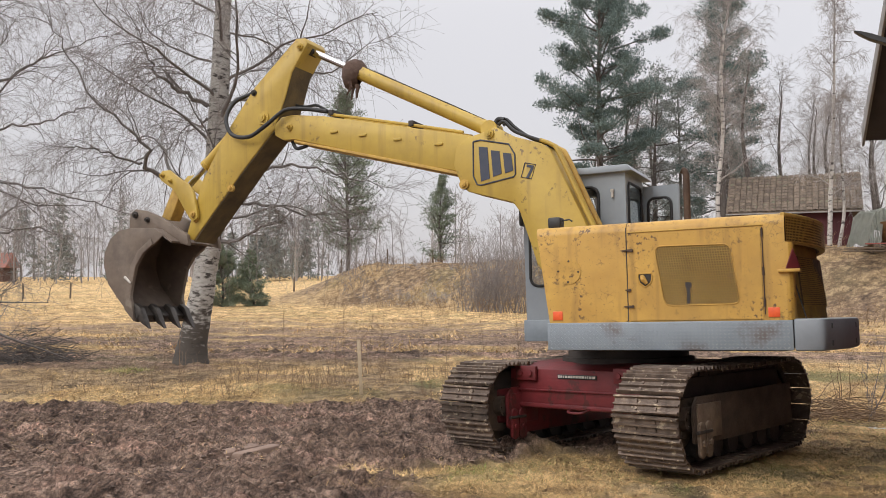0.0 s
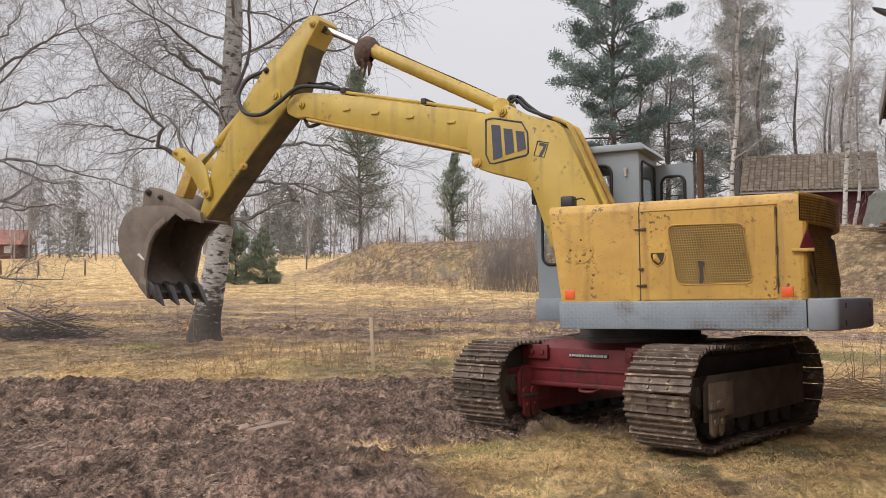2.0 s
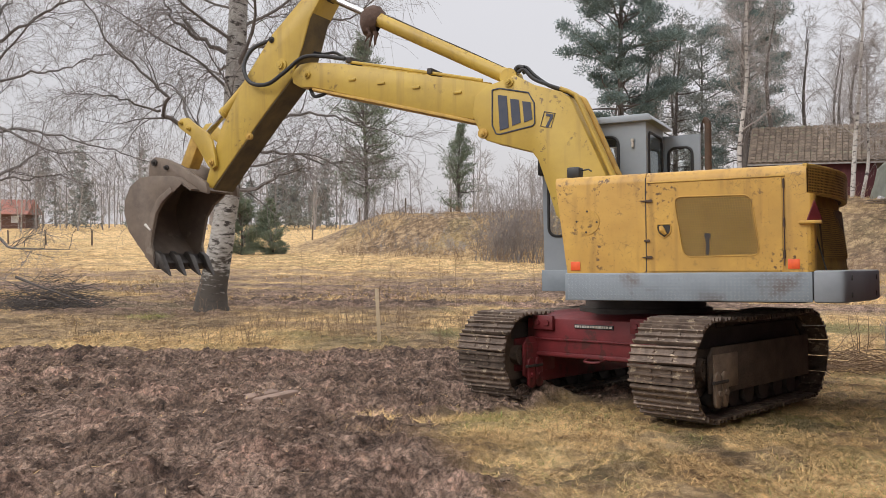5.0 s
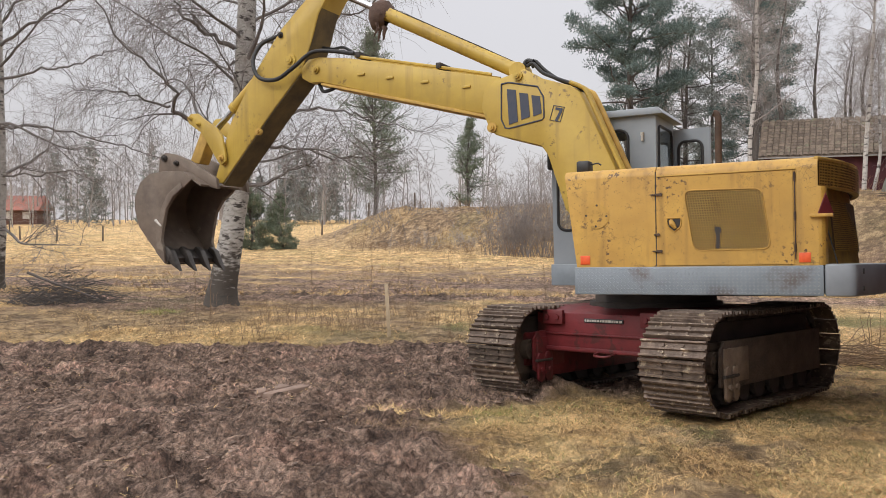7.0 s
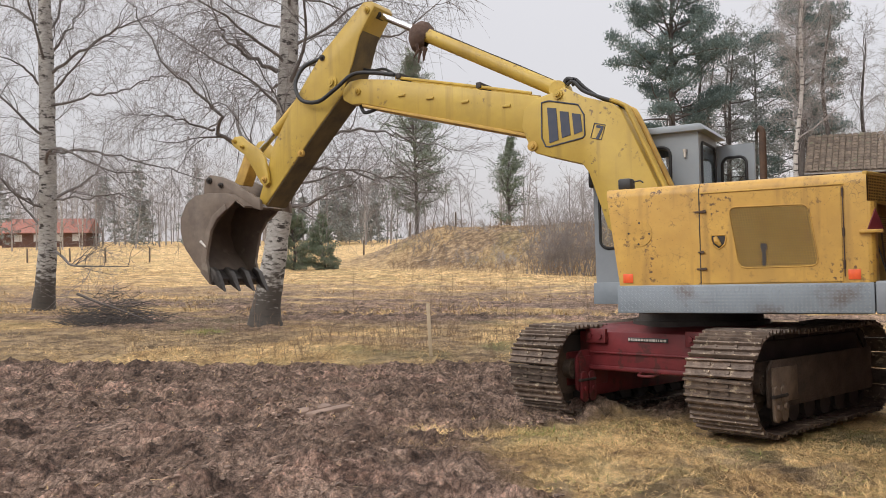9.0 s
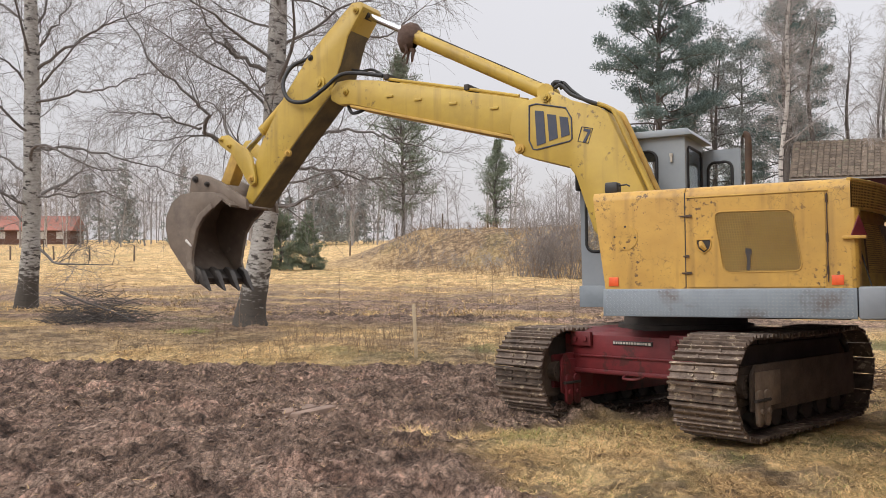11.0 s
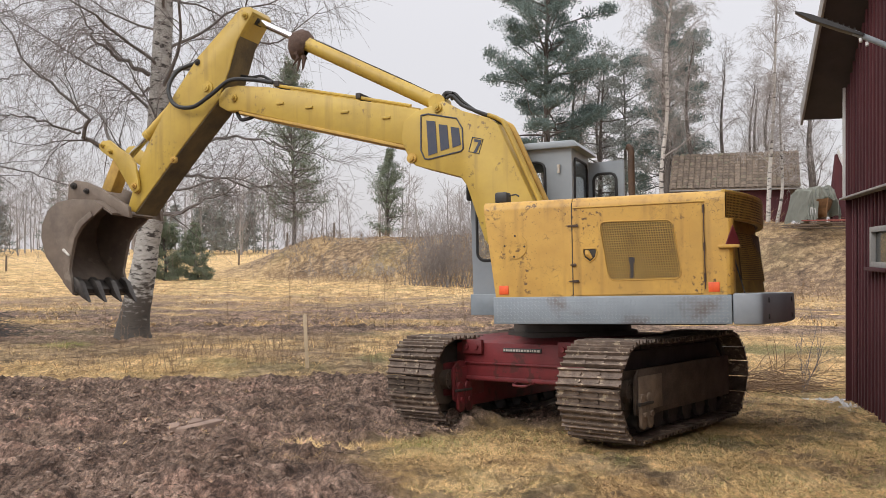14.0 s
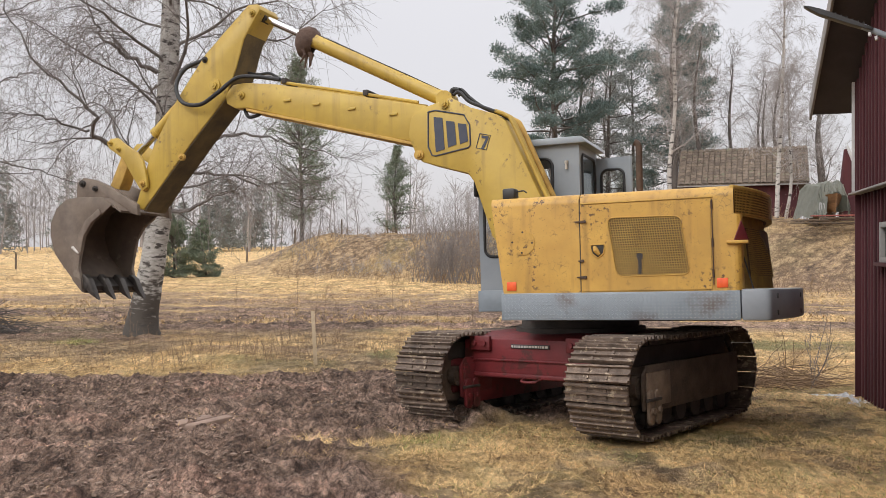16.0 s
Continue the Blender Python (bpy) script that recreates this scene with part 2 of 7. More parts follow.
def ground_material():
    """Churned mud where the sheet's mud value is high; elsewhere matted straw with greener patches."""
    m = bpy.data.materials.new("mud_and_dry_grass")
    m.use_nodes = True
    n, l = m.node_tree.nodes, m.node_tree.links
    b = n["Principled BSDF"]
    tc = n.new("ShaderNodeTexCoord")

    def tex(s, d, rough=0.6, st=None):
        t = n.new("ShaderNodeTexNoise")
        t.inputs["Scale"].default_value = s
        t.inputs["Detail"].default_value = d
        t.inputs["Roughness"].default_value = rough
        if st:
            mp = n.new("ShaderNodeMapping")
            mp.inputs["Scale"].default_value = st
            l.new(tc.outputs["Object"], mp.inputs["Vector"])
            l.new(mp.outputs["Vector"], t.inputs["Vector"])
        else:
            l.new(tc.outputs["Object"], t.inputs["Vector"])
        return t.outputs["Fac"]

    def ramp(fac, *stops):
        r = n.new("ShaderNodeValToRGB")
        while len(r.color_ramp.elements) < len(stops):
            r.color_ramp.elements.new(0.5)
        for e, (p, c) in zip(r.color_ramp.elements, stops):
            e.position, e.color = p, (*c, 1)
        l.new(fac, r.inputs["Fac"])
        return r.outputs["Color"]

    def mix(fac, a, c, blend='MIX'):
        x = n.new("ShaderNodeMix")
        x.data_type, x.blend_type = 'RGBA', blend
        if isinstance(fac, float):
            x.inputs[0].default_value = fac
        else:
            l.new(fac, x.inputs[0])
        l.new(a, x.inputs[6])
        l.new(c, x.inputs[7])
        return x.outputs[2]

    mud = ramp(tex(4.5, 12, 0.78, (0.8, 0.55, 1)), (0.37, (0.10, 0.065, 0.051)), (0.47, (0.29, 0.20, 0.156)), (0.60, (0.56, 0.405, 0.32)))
    straw = ramp(tex(1.3, 10, 0.72, (1, 1.0, 1)), (0.36, (0.25, 0.155, 0.078)), (0.47, (0.52, 0.35, 0.16)), (0.62, (0.82, 0.60, 0.31)))
    fine = ramp(tex(5, 9, 0.8, (1, 0.3, 1)), (0.37, (0.52, 0.47, 0.41)), (0.54, (1.1, 1.1, 1.1)))
    straw = mix(1.0, straw, fine, 'MULTIPLY')
    bits = ramp(tex(17, 9, 0.82, (1, 0.3, 1)), (0.38, (0.55, 0.50, 0.44)), (0.49, (1.1, 1.1, 1.1)), (0.62, (1.6, 1.55, 1.45)))
    straw = mix(1.0, straw, bits, 'MULTIPLY')
    green = ramp(tex(14, 8, 0.7), (0.3, (0.10, 0.10, 0.035)), (0.7, (0.26, 0.26, 0.085)))
    at = n.new("ShaderNodeAttribute")
    at.attribute_name = "cover"
    sep = n.new("ShaderNodeSeparateColor")
    l.new(at.outputs["Color"], sep.inputs[0])
    scrub = ramp(tex(2.2, 10, 0.78), (0.40, (0.09, 0.060, 0.038)), (0.50, (0.28, 0.19, 0.113)), (0.60, (0.58, 0.415, 0.24)))
    col = mix(sep.outputs[2], straw, scrub)
    col = mix(sep.outputs[1], col, green)
    smear = ramp(tex(0.9, 9, 0.65, (0.5, 1.3, 1)), (0.42, (0.72, 0.70, 0.68)), (0.53, (1.0, 1.0, 1.0)), (0.62, (1.22, 1.15, 1.15)))
    mud = mix(1.0, mud, smear, 'MULTIPLY')
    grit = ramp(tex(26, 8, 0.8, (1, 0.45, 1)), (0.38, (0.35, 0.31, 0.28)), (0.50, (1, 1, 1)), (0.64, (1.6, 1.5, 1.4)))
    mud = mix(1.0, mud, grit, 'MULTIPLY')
    # broken clumps, the shade of the crevices between them put into the colour
    warp = n.new("ShaderNodeTexNoise")
    warp.inputs["Scale"].default_value, warp.inputs["Detail"].default_value = 5.0, 6
    l.new(tc.outputs["Object"], warp.inputs["Vector"])
    bent = n.new("ShaderNodeVectorMath")
    bent.operation = 'MULTIPLY_ADD'
    bent.inputs[1].default_value = (0.30, 0.30, 0.0)
    l.new(warp.outputs["Color"], bent.inputs[0])
    l.new(tc.outputs["Object"], bent.inputs[2])
    flat = n.new("ShaderNodeMapping")
    flat.inputs["Scale"].default_value = (1.0, 0.75, 0.0)
    l.new(bent.outputs[0], flat.inputs["Vector"])
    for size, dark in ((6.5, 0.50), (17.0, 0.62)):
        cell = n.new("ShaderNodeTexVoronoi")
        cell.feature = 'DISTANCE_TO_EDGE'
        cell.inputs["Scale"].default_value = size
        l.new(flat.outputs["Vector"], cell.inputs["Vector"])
        gap_shade = ramp(cell.outputs["Distance"], (0.0, (dark, dark * 0.95, dark * 0.92)), (0.09, (1.0, 1.0, 1.0)), (0.4, (1.14, 1.12, 1.10)))
        mud = mix(1.0, mud, gap_shade, 'MULTIPLY')
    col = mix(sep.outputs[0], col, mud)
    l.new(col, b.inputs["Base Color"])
    b.inputs["Roughness"].default_value = 0.92
    lump = n.new("ShaderNodeBump")
    lump.inputs["Strength"].default_value = 1.0
    lump.inputs["Distance"].default_value = 0.16
    l.new(tex(7, 12, 0.72), lump.inputs["Height"])
    bp = n.new("ShaderNodeBump")
    bp.inputs["Strength"].default_value = 1.0
    bp.inputs["Distance"].default_value = 0.05
    l.new(tex(34, 10, 0.8), bp.inputs["Height"])
    l.new(lump.outputs["Normal"], bp.inputs["Normal"])
    l.new(bp.outputs["Normal"], b.inputs["Normal"])
    return m


GROUND = ground_material()


# ---- mesh helpers ----
def mesh_of(name, bm, mat, smooth=True):
    me = bpy.data.meshes.new(name)
    bmesh.ops.recalc_face_normals(bm, faces=bm.faces)
    bm.to_mesh(me)
    bm.free()
    me.materials.append(mat)
    if smooth:
        for p in me.polygons:
            p.use_smooth = True
        me.set_sharp_from_angle(angle=radians(32))
    return me


def part(name, bm, mat, parent=None, label="", m=None, smooth=True):
    ob = new(name, mesh_of(name, bm, mat, smooth))
    if parent:
        ob.parent = parent
    if m is not None:
        ob.matrix_basis = m
    if label:
        ob["label"] = label
    return ob


def empty(name, m=None):
    ob = new(name)
    ob.empty_display_size = 0.2
    if m is not None:
        ob.matrix_basis = m
    return ob


def bevel(bm, w, seg=2, geom=None):
    if w > 0:
        es = [e for e in (geom or bm.edges) if e.is_valid and len(e.link_faces) == 2 and e.calc_face_angle(0) > 0.5]
        bmesh.ops.bevel(bm, geom=es, offset=w, segments=seg, profile=0.5, affect='EDGES', clamp_overlap=True)


def box(x0, x1, y0, y1, z0, z1, w=0.0, bm=None):
    bm2 = bmesh.new()
    bmesh.ops.create_cube(bm2, size=1)
    bmesh.ops.transform(bm2, matrix=Matrix.LocRotScale(((x0 + x1) / 2, (y0 + y1) / 2, (z0 + z1) / 2), None, (abs(x1 - x0), abs(y1 - y0), abs(z1 - z0))), verts=bm2.verts)
    bevel(bm2, w)
    return join(bm, bm2)


def join(bm, bm2):
    if bm is None:
        return bm2
    me = bpy.data.meshes.new("tmp")
    bm2.to_mesh(me)
    bm2.free()
    bm.from_mesh(me)
    bpy.data.meshes.remove(me)
    return bm


def prism(pts, y0, y1, w=0.0, bm=None, axis='y'):
    """A polygon in the x-z plane, thick from y0 to y1 (axis z: polygon in x-y, thick in z)."""
    bm2 = bmesh.new()
    if axis == 'y':
        a = [bm2.verts.new((x, y0, z)) for x, z in pts]
        b = [bm2.verts.new((x, y1, z)) for x, z in pts]
    elif axis == 'z':
        a = [bm2.verts.new((x, z, y0)) for x, z in pts]
        b = [bm2.verts.new((x, z, y1)) for x, z in pts]
    else:
        a = [bm2.verts.new((y0, x, z)) for x, z in pts]
        b = [bm2.verts.new((y1, x, z)) for x, z in pts]
    bm2.faces.new(a)
    bm2.faces.new(b[::-1])
    for i in range(len(pts)):
        j = (i + 1) % len(pts)
        bm2.faces.new((a[i], b[i], b[j], a[j]))
    bmesh.ops.recalc_face_normals(bm2, faces=bm2.faces)
    bevel(bm2, w)
    return join(bm, bm2)


def tube(pts, r, n=8, bm=None, caps=True):
    """A tube along points; r one radius or one for each point."""
    bm2 = bmesh.new()
    pts = [Vector(p) for p in pts]
    rs = r if isinstance(r, (list, tuple)) else [r] * len(pts)
    rings = []
    ref = Vector((0.123, 0.456, 0.881))
    for i, p in enumerate(pts):
        d = (pts[min(i + 1, len(pts) - 1)] - pts[max(i - 1, 0)]).normalized()
        u = d.cross(ref)
        if u.length < 0.05:
            u = d.cross(Vector((1, 0, 0)))
        u.normalize()
        w = d.cross(u)
        rings.append([bm2.verts.new(p + rs[i] * (math.cos(k * math.tau / n) * u + math.sin(k * math.tau / n) * w)) for k in range(n)])
    for a, b in zip(rings, rings[1:]):
        for k in range(n):
            bm2.faces.new((a[k], a[(k + 1) % n], b[(k + 1) % n], b[k]))
    if caps:
        bm2.faces.new(rings[0][::-1])
        bm2.faces.new(rings[-1])
    return join(bm, bm2)


def arc(p, q, sag, n=10):
    """Points from p to q, hanging or bowed by the vector sag in the middle."""
    p, q, sag = Vector(p), Vector(q), Vector(sag)
    return [p.lerp(q, i / n) + sag * (4 * (i / n) * (1 - i / n)) for i in range(n + 1)]


def spline(ctrl, n=8):
    """A smooth line through control points."""
    c = [Vector(p) for p in ctrl]
    c = [c[0] * 2 - c[1], *c, c[-1] * 2 - c[-2]]
    out = []
    for i in range(1, len(c) - 2):
        for k in range(n):
            t = k / n
            out.append(0.5 * ((2 * c[i]) + (c[i + 1] - c[i - 1]) * t + (2 * c[i - 1] - 5 * c[i] + 4 * c[i + 1] - c[i + 2]) * t * t
                              + (3 * c[i] - c[i - 1] - 3 * c[i + 1] + c[i + 2]) * t ** 3))
    out.append(c[-2])
    return out


def round_rect(x0, x1, z0, z1, r, n=5):
    out = []
    for cx, cz, a0 in ((x1 - r, z1 - r, 0), (x0 + r, z1 - r, 90), (x0 + r, z0 + r, 180), (x1 - r, z0 + r, 270)):
        out += [(cx + r * math.cos(radians(a0 + 90 * k / n)), cz + r * math.sin(radians(a0 + 90 * k / n))) for k in range(n + 1)]
    return out


def raw(name, verts, faces, mat, smooth=False):
    me = bpy.data.meshes.new(name)
    me.from_pydata([tuple(v) for v in verts] if not isinstance(verts, np.ndarray) else verts.tolist(), [], faces if not isinstance(faces, np.ndarray) else faces.tolist())
    me.materials.append(mat)
    if smooth:
        me.polygons.foreach_set("use_smooth", [True] * len(me.polygons))
    me.update()
    return me


# ---- ground ----
def value_noise(x, y, seed=0):
    """Smooth noise from 0 to 1 on the plane."""
    xi, yi = np.floor(x).astype(np.int64), np.floor(y).astype(np.int64)
    fx, fy = x - xi, y - yi
    fx, fy = fx * fx * (3 - 2 * fx), fy * fy * (3 - 2 * fy)

    def h(a, b):
        k = (a * 374761393 + b * 668265263 + seed * 974711) & 0x7fffffff
        k = ((k ^ (k >> 13)) * 1274126177) & 0x7fffffff
        return ((k ^ (k >> 16)) & 0xffff) / 65535.0

    return (h(xi, yi) * (1 - fx) + h(xi + 1, yi) * fx) * (1 - fy) + (h(xi, yi + 1) * (1 - fx) + h(xi + 1, yi + 1) * fx) * fy


def fractal(x, y, octaves=4, seed=0, gain=0.5):
    s, a, tot = 0.0, 1.0, 0.0
    for o in range(octaves):
        s = s + a * value_noise(x * 2 ** o + 17.3 * o, y * 2 ** o - 9.1 * o, seed + o)
        tot += a
        a *= gain
    return s / tot


def step(e0, e1, x):
    t = np.clip((x - e0) / (e1 - e0), 0, 1)
    return t * t * (3 - 2 * t)


def land(x, y):
    """The lie of the land: it falls a little to the field, and a bank rises beyond."""
    x, y = np.asarray(x, float), np.asarray(y, float)
    z = 0.10 - 0.05 * (np.clip(y, 6.6, 12.5) - 6.6)
    # the bank: its foot runs from far on one side to nearer behind the barn
    foot = 49.3 - 0.8 * np.clip(x, -14, 24)
    d = y - foot + 3.0 * (fractal(x * 0.12, y * 0.12, 3, 5) - 0.5)
    along = step(-19.0, -8.0, x + 0.05 * (y - 55))
    z = z + along * (2.95 + 0.9 * (fractal(x * 0.16, y * 0.10, 3, 8) - 0.5)) * step(0, 12, d)
    z = z + along * step(0, 8, d) * (0.45 * step(11, 17, x) + 0.55 * (fractal(x * 0.45, y * 0.30, 4, 9) - 0.5))
    # the field climbs slightly far away
    z = z + 0.021 * (np.clip(y, 62, 165) - 62) * (1 - along)
    return z


def mud_cover(x, y):
    """1 on churned mud and on the ground darkened as shade under the machine, 0 on grass."""
    wob = 1.1 * (fractal(x * 0.8, y * 0.8, 4, 21) - 0.5)
    edge_far = 13.1 + 0.06 * x
    m = step(0.35, -0.35, y + wob * 1.1 - edge_far)
    # the grass corner by the machine and the barn
    gx = np.interp(y, [0, 5.5, 6.9, 7.6, 8.9, 10.5, 11.5, 13], [0.6, 0.1, -0.75, -0.55, 0.9, 1.6, 2.4, 1.2])
    m = m * step(0.3, -0.3, x + wob * 1.0 - gx)
    ruts = step(0.44, 0.56, fractal(x * 0.16 + 3, y * 0.55, 4, 31)) * step(19, 21.0, y) * step(33, 28, y)
    ruts = np.maximum(ruts, step(0.52, 0.64, fractal(x * 0.25, y * 0.8, 3, 33)) * step(15.5, 17.5, y) * step(48, 30, y) * 0.7)
    # a worn cart track across the meadow, and a fainter one beyond
    bend = 1.6 * (fractal(x * 0.14, y * 0.0 + 2, 3, 35) - 0.5)
    for mid_y, half_w, weight in ((25.2, 0.55, 0.95), (27.2, 0.60, 0.85), (35.5, 0.8, 0.55)):
        ragged = 0.8 * (fractal(x * 0.5, y * 0.9, 4, 37) - 0.5)
        ruts = np.maximum(ruts, weight * step(half_w + 0.5, half_w - 0.3, np.abs(y - mid_y - bend + ragged)) * step(0.30, 0.46, fractal(x * 0.3, y * 0.6, 3, 36)))
    # mud colour put under the machine to darken the ground in its shade
    under = step(1.25, 0.8, np.hypot((x - 1.5) / 1.0, (y - 9.6) / 1.35) + wob * 0.4)
    return np.clip(np.maximum(np.maximum(m, ruts * 0.95), under), 0, 1)


def green_cover(x, y):
    g = step(0.56, 0.72, fractal(x * 0.5, y * 0.35, 4, 51)) * (0.25 + 0.55 * step(14, 16, y) * step(24, 20, y))
    g = g + 0.75 * step(0.5, 0.75, fractal(x * 0.7, y * 0.7, 4, 52)) * step(2.6, 4.5, x) * step(10.5, 9, y)
    g = g + 0.45 * step(0.52, 0.68, fractal(x * 1.3, y * 1.3, 4, 53)) * step(-1, 0.5, x) * step(12.5, 11, y)
    return np.clip(g, 0, 0.8)


def scrub_cover(x, y):
    """1 where brown dead scrub covers the bank, and in dull patches of the meadow and by the machine."""
    foot = 49.3 - 0.8 * np.clip(x, -14, 24)
    b = step(-19.0, -13.0, x + 0.05 * (y - 55)) * step(-2, 3, y - foot) * (0.55 + 0.45 * step(0.42, 0.58, fractal(x * 0.3, y * 0.3, 4, 56)))
    p = step(0.40, 0.56, fractal(x * 0.45, y * 0.30, 4, 57)) * step(12.5, 14, y) * step(42, 28, y) * (0.9 - 0.75 * step(2, 5, x))
    q = step(0.46, 0.60, fractal(x * 1.6, y * 1.6, 4, 58)) * step(14, 12, y) * 0.85
    return np.clip(np.maximum(np.maximum(b, p), q), 0, 1)


def mud_relief(x, y, m):
    """Churned clods, pressed ridges and short cleat marks."""
    clod = fractal(x * 3.2, y * 3.2, 4, 61, 0.72)
    ridge = np.abs(fractal(x * 1.3, y * 1.8, 4, 66) - 0.5)
    cleat = np.abs(((x * 0.35 + y) * 2.4 + 1.2 * fractal(x * 0.8, y * 0.8, 2, 67)) % 1.0 - 0.5)
    zone = step(0.45, 0.6, fractal(x * 0.5, y * 0.5, 3, 68))
    return m * (0.25 * (clod - 0.5) + 0.16 * (fractal(x * 1.7, y * 2.1, 3, 64, 0.5) - 0.5) + 0.13 * (fractal(x * 7, y * 7, 5, 69, 0.72) - 0.5) + 0.25 * (np.abs(fractal(x * 3.4, y * 3.9, 4, 70, 0.62) - 0.5) - 0.09) - 0.18 * ridge + 0.045 + 0.05 * zone * (cleat - 0.25))


def build_ground():
    xs = np.concatenate([-np.geomspace(2600, 12.2, 60), np.arange(-10.5, 6.0, 0.036), np.geomspace(6.7, 2600, 60)])
    ys = np.concatenate([[-300, -60, -20, -8, -3, 0, 2, 3.5], np.arange(4.8, 14.6, 0.034), np.geomspace(14.65, 70, 200), np.geomspace(72, 3200, 45)])
    X, Y = np.meshgrid(xs, ys)
    m, g = mud_cover(X, Y), green_cover(X, Y)
    Z = land(X, Y)
    near = step(40, 14, Y)
    Z = Z + near * mud_relief(X, Y, m) + near * (1 - m) * (0.10 * (fractal(X * 4, Y * 4, 4, 71, 0.65) - 0.5) + 0.05 * (fractal(X * 11, Y * 9, 2, 74) - 0.5))
    rim = np.exp(-((Y + 0.4 * (fractal(X * 0.9, Y * 0.9, 3, 72) - 0.5) - 12.75 - 0.06 * X) / 0.33) ** 2) * step(1.5, -0.5, X)
    Z = Z + rim * 0.10 * fractal(X * 2.2, Y * 2.2, 4, 73, 0.6)
    for tx, ty, tw in ((-0.25, 9.35, 0.45), (0.35, 9.0, 0.35)):
        Z = Z + 0.10 * np.exp(-((X - tx) ** 2 + (Y - ty) ** 2) / tw ** 2) * (0.3 + 1.4 * fractal(X * 5, Y * 5, 4, 76, 0.65))
    Z = Z + (1 - near) * 0.30 * (fractal(X * 1.1, Y * 0.7, 4, 75, 0.6) - 0.5)
    # smooth flat smear where a track slid over the mud
    sm = step(1.0, 0.6, np.hypot((X + 3.4) / 1.6, (Y - 7.4) / 0.5))
    Z = Z * (1 - 0.6 * sm) + (land(X, Y) - 0.01) * 0.6 * sm
    ny, nx = X.shape
    idx = np.arange(nx * ny).reshape(ny, nx)
    faces = np.stack([idx[:-1, :-1], idx[:-1, 1:], idx[1:, 1:], idx[1:, :-1]], -1).reshape(-1, 4)
    me = raw("ground", np.stack([X, Y, Z], -1).reshape(-1, 3), faces, GROUND, True)
    at = me.color_attributes.new("cover", 'FLOAT_COLOR', 'POINT')
    at.data.foreach_set("color", np.stack([m, g, scrub_cover(X, Y), 0 * m + 1], -1).astype(np.float32).ravel())
    ob = new("ground", me)
    return tagged(ob, "churned brown mud and matted straw-coloured grass field with a bank", "ground", kind="structure")


build_ground()


# ---- the excavator ----
def frame_matrix(x, y, z, o):
    return Matrix(((x[0], y[0], z[0], o[0]), (x[1], y[1], z[1], o[1]), (x[2], y[2], z[2], o[2]), (0, 0, 0, 1)))


TILT = Euler((radians(-2.9), radians(-0.84), 0)).to_matrix()
SLEW, CRAWL = radians(22.89), radians(39.43)
MIDDLE = (1.367, 8.879, 0.038)
# upper works: x to the boom, y to the side with the engine doors, z up
UPPER = frame_matrix(TILT @ Vector((-math.cos(SLEW), math.sin(SLEW), 0)), TILT @ Vector((-math.sin(SLEW), -math.cos(SLEW), 0)), TILT @ Vector((0, 0, 1)), MIDDLE)
# undercarriage: x along the tracks, y across them
LOWER = frame_matrix(TILT @ Vector((math.sin(CRAWL), math.cos(CRAWL), 0)), TILT @ Vector((-math.cos(CRAWL), math.sin(CRAWL), 0)), TILT @ Vector((0, 0, 1)), MIDDLE)
UNDER = UPPER.inverted() @ LOWER


def hexbolt(p, axis, r=0.018, h=0.014, n=6):
    p, axis = Vector(p), Vector(axis).normalized()
    return tube([p, p + axis * h], r, n)


def pin_boss(name, a, z, b, parent, r=0.05, mat=None):
    bm = tube([(a, b - 0.02, z), (a, b + 0.022, z)], r, 20)
    tube([(a, b + 0.02, z), (a, b + 0.05, z)], r * 0.58, 14, bm)
    tube([(a, b + 0.04, z), (a, b + 0.058, z)], r * 0.32, 6, bm)
    return part(name, bm, mat or BOOM_YELLOW, parent)


def track_path(L, H, n):
    """Places and turns of n shoes round the track: two straights and two round ends."""
    R = H / 2 - 0.03
    half = L / 2 - H / 2
    total = 4 * half + math.tau * R
    out = []
    for i in range(n):
        s = total * i / n
        if s < 2 * half:
            x = -half + s
            sag = -0.020 * math.sin(math.pi * s / (2 * half))
            out.append((x, H / 2 + R + sag, 0.0))
            continue
        s -= 2 * half
        if s < math.pi * R:
            a = s / R
            out.append((half + R * math.sin(a), H / 2 + R * math.cos(a), a))
            continue
        s -= math.pi * R
        if s < 2 * half:
            out.append((half - s, H / 2 - R, math.pi))
            continue
        a = (s - 2 * half) / R + math.pi
        out.append((-half + R * math.sin(a), H / 2 + R * math.cos(a), a))
    return out


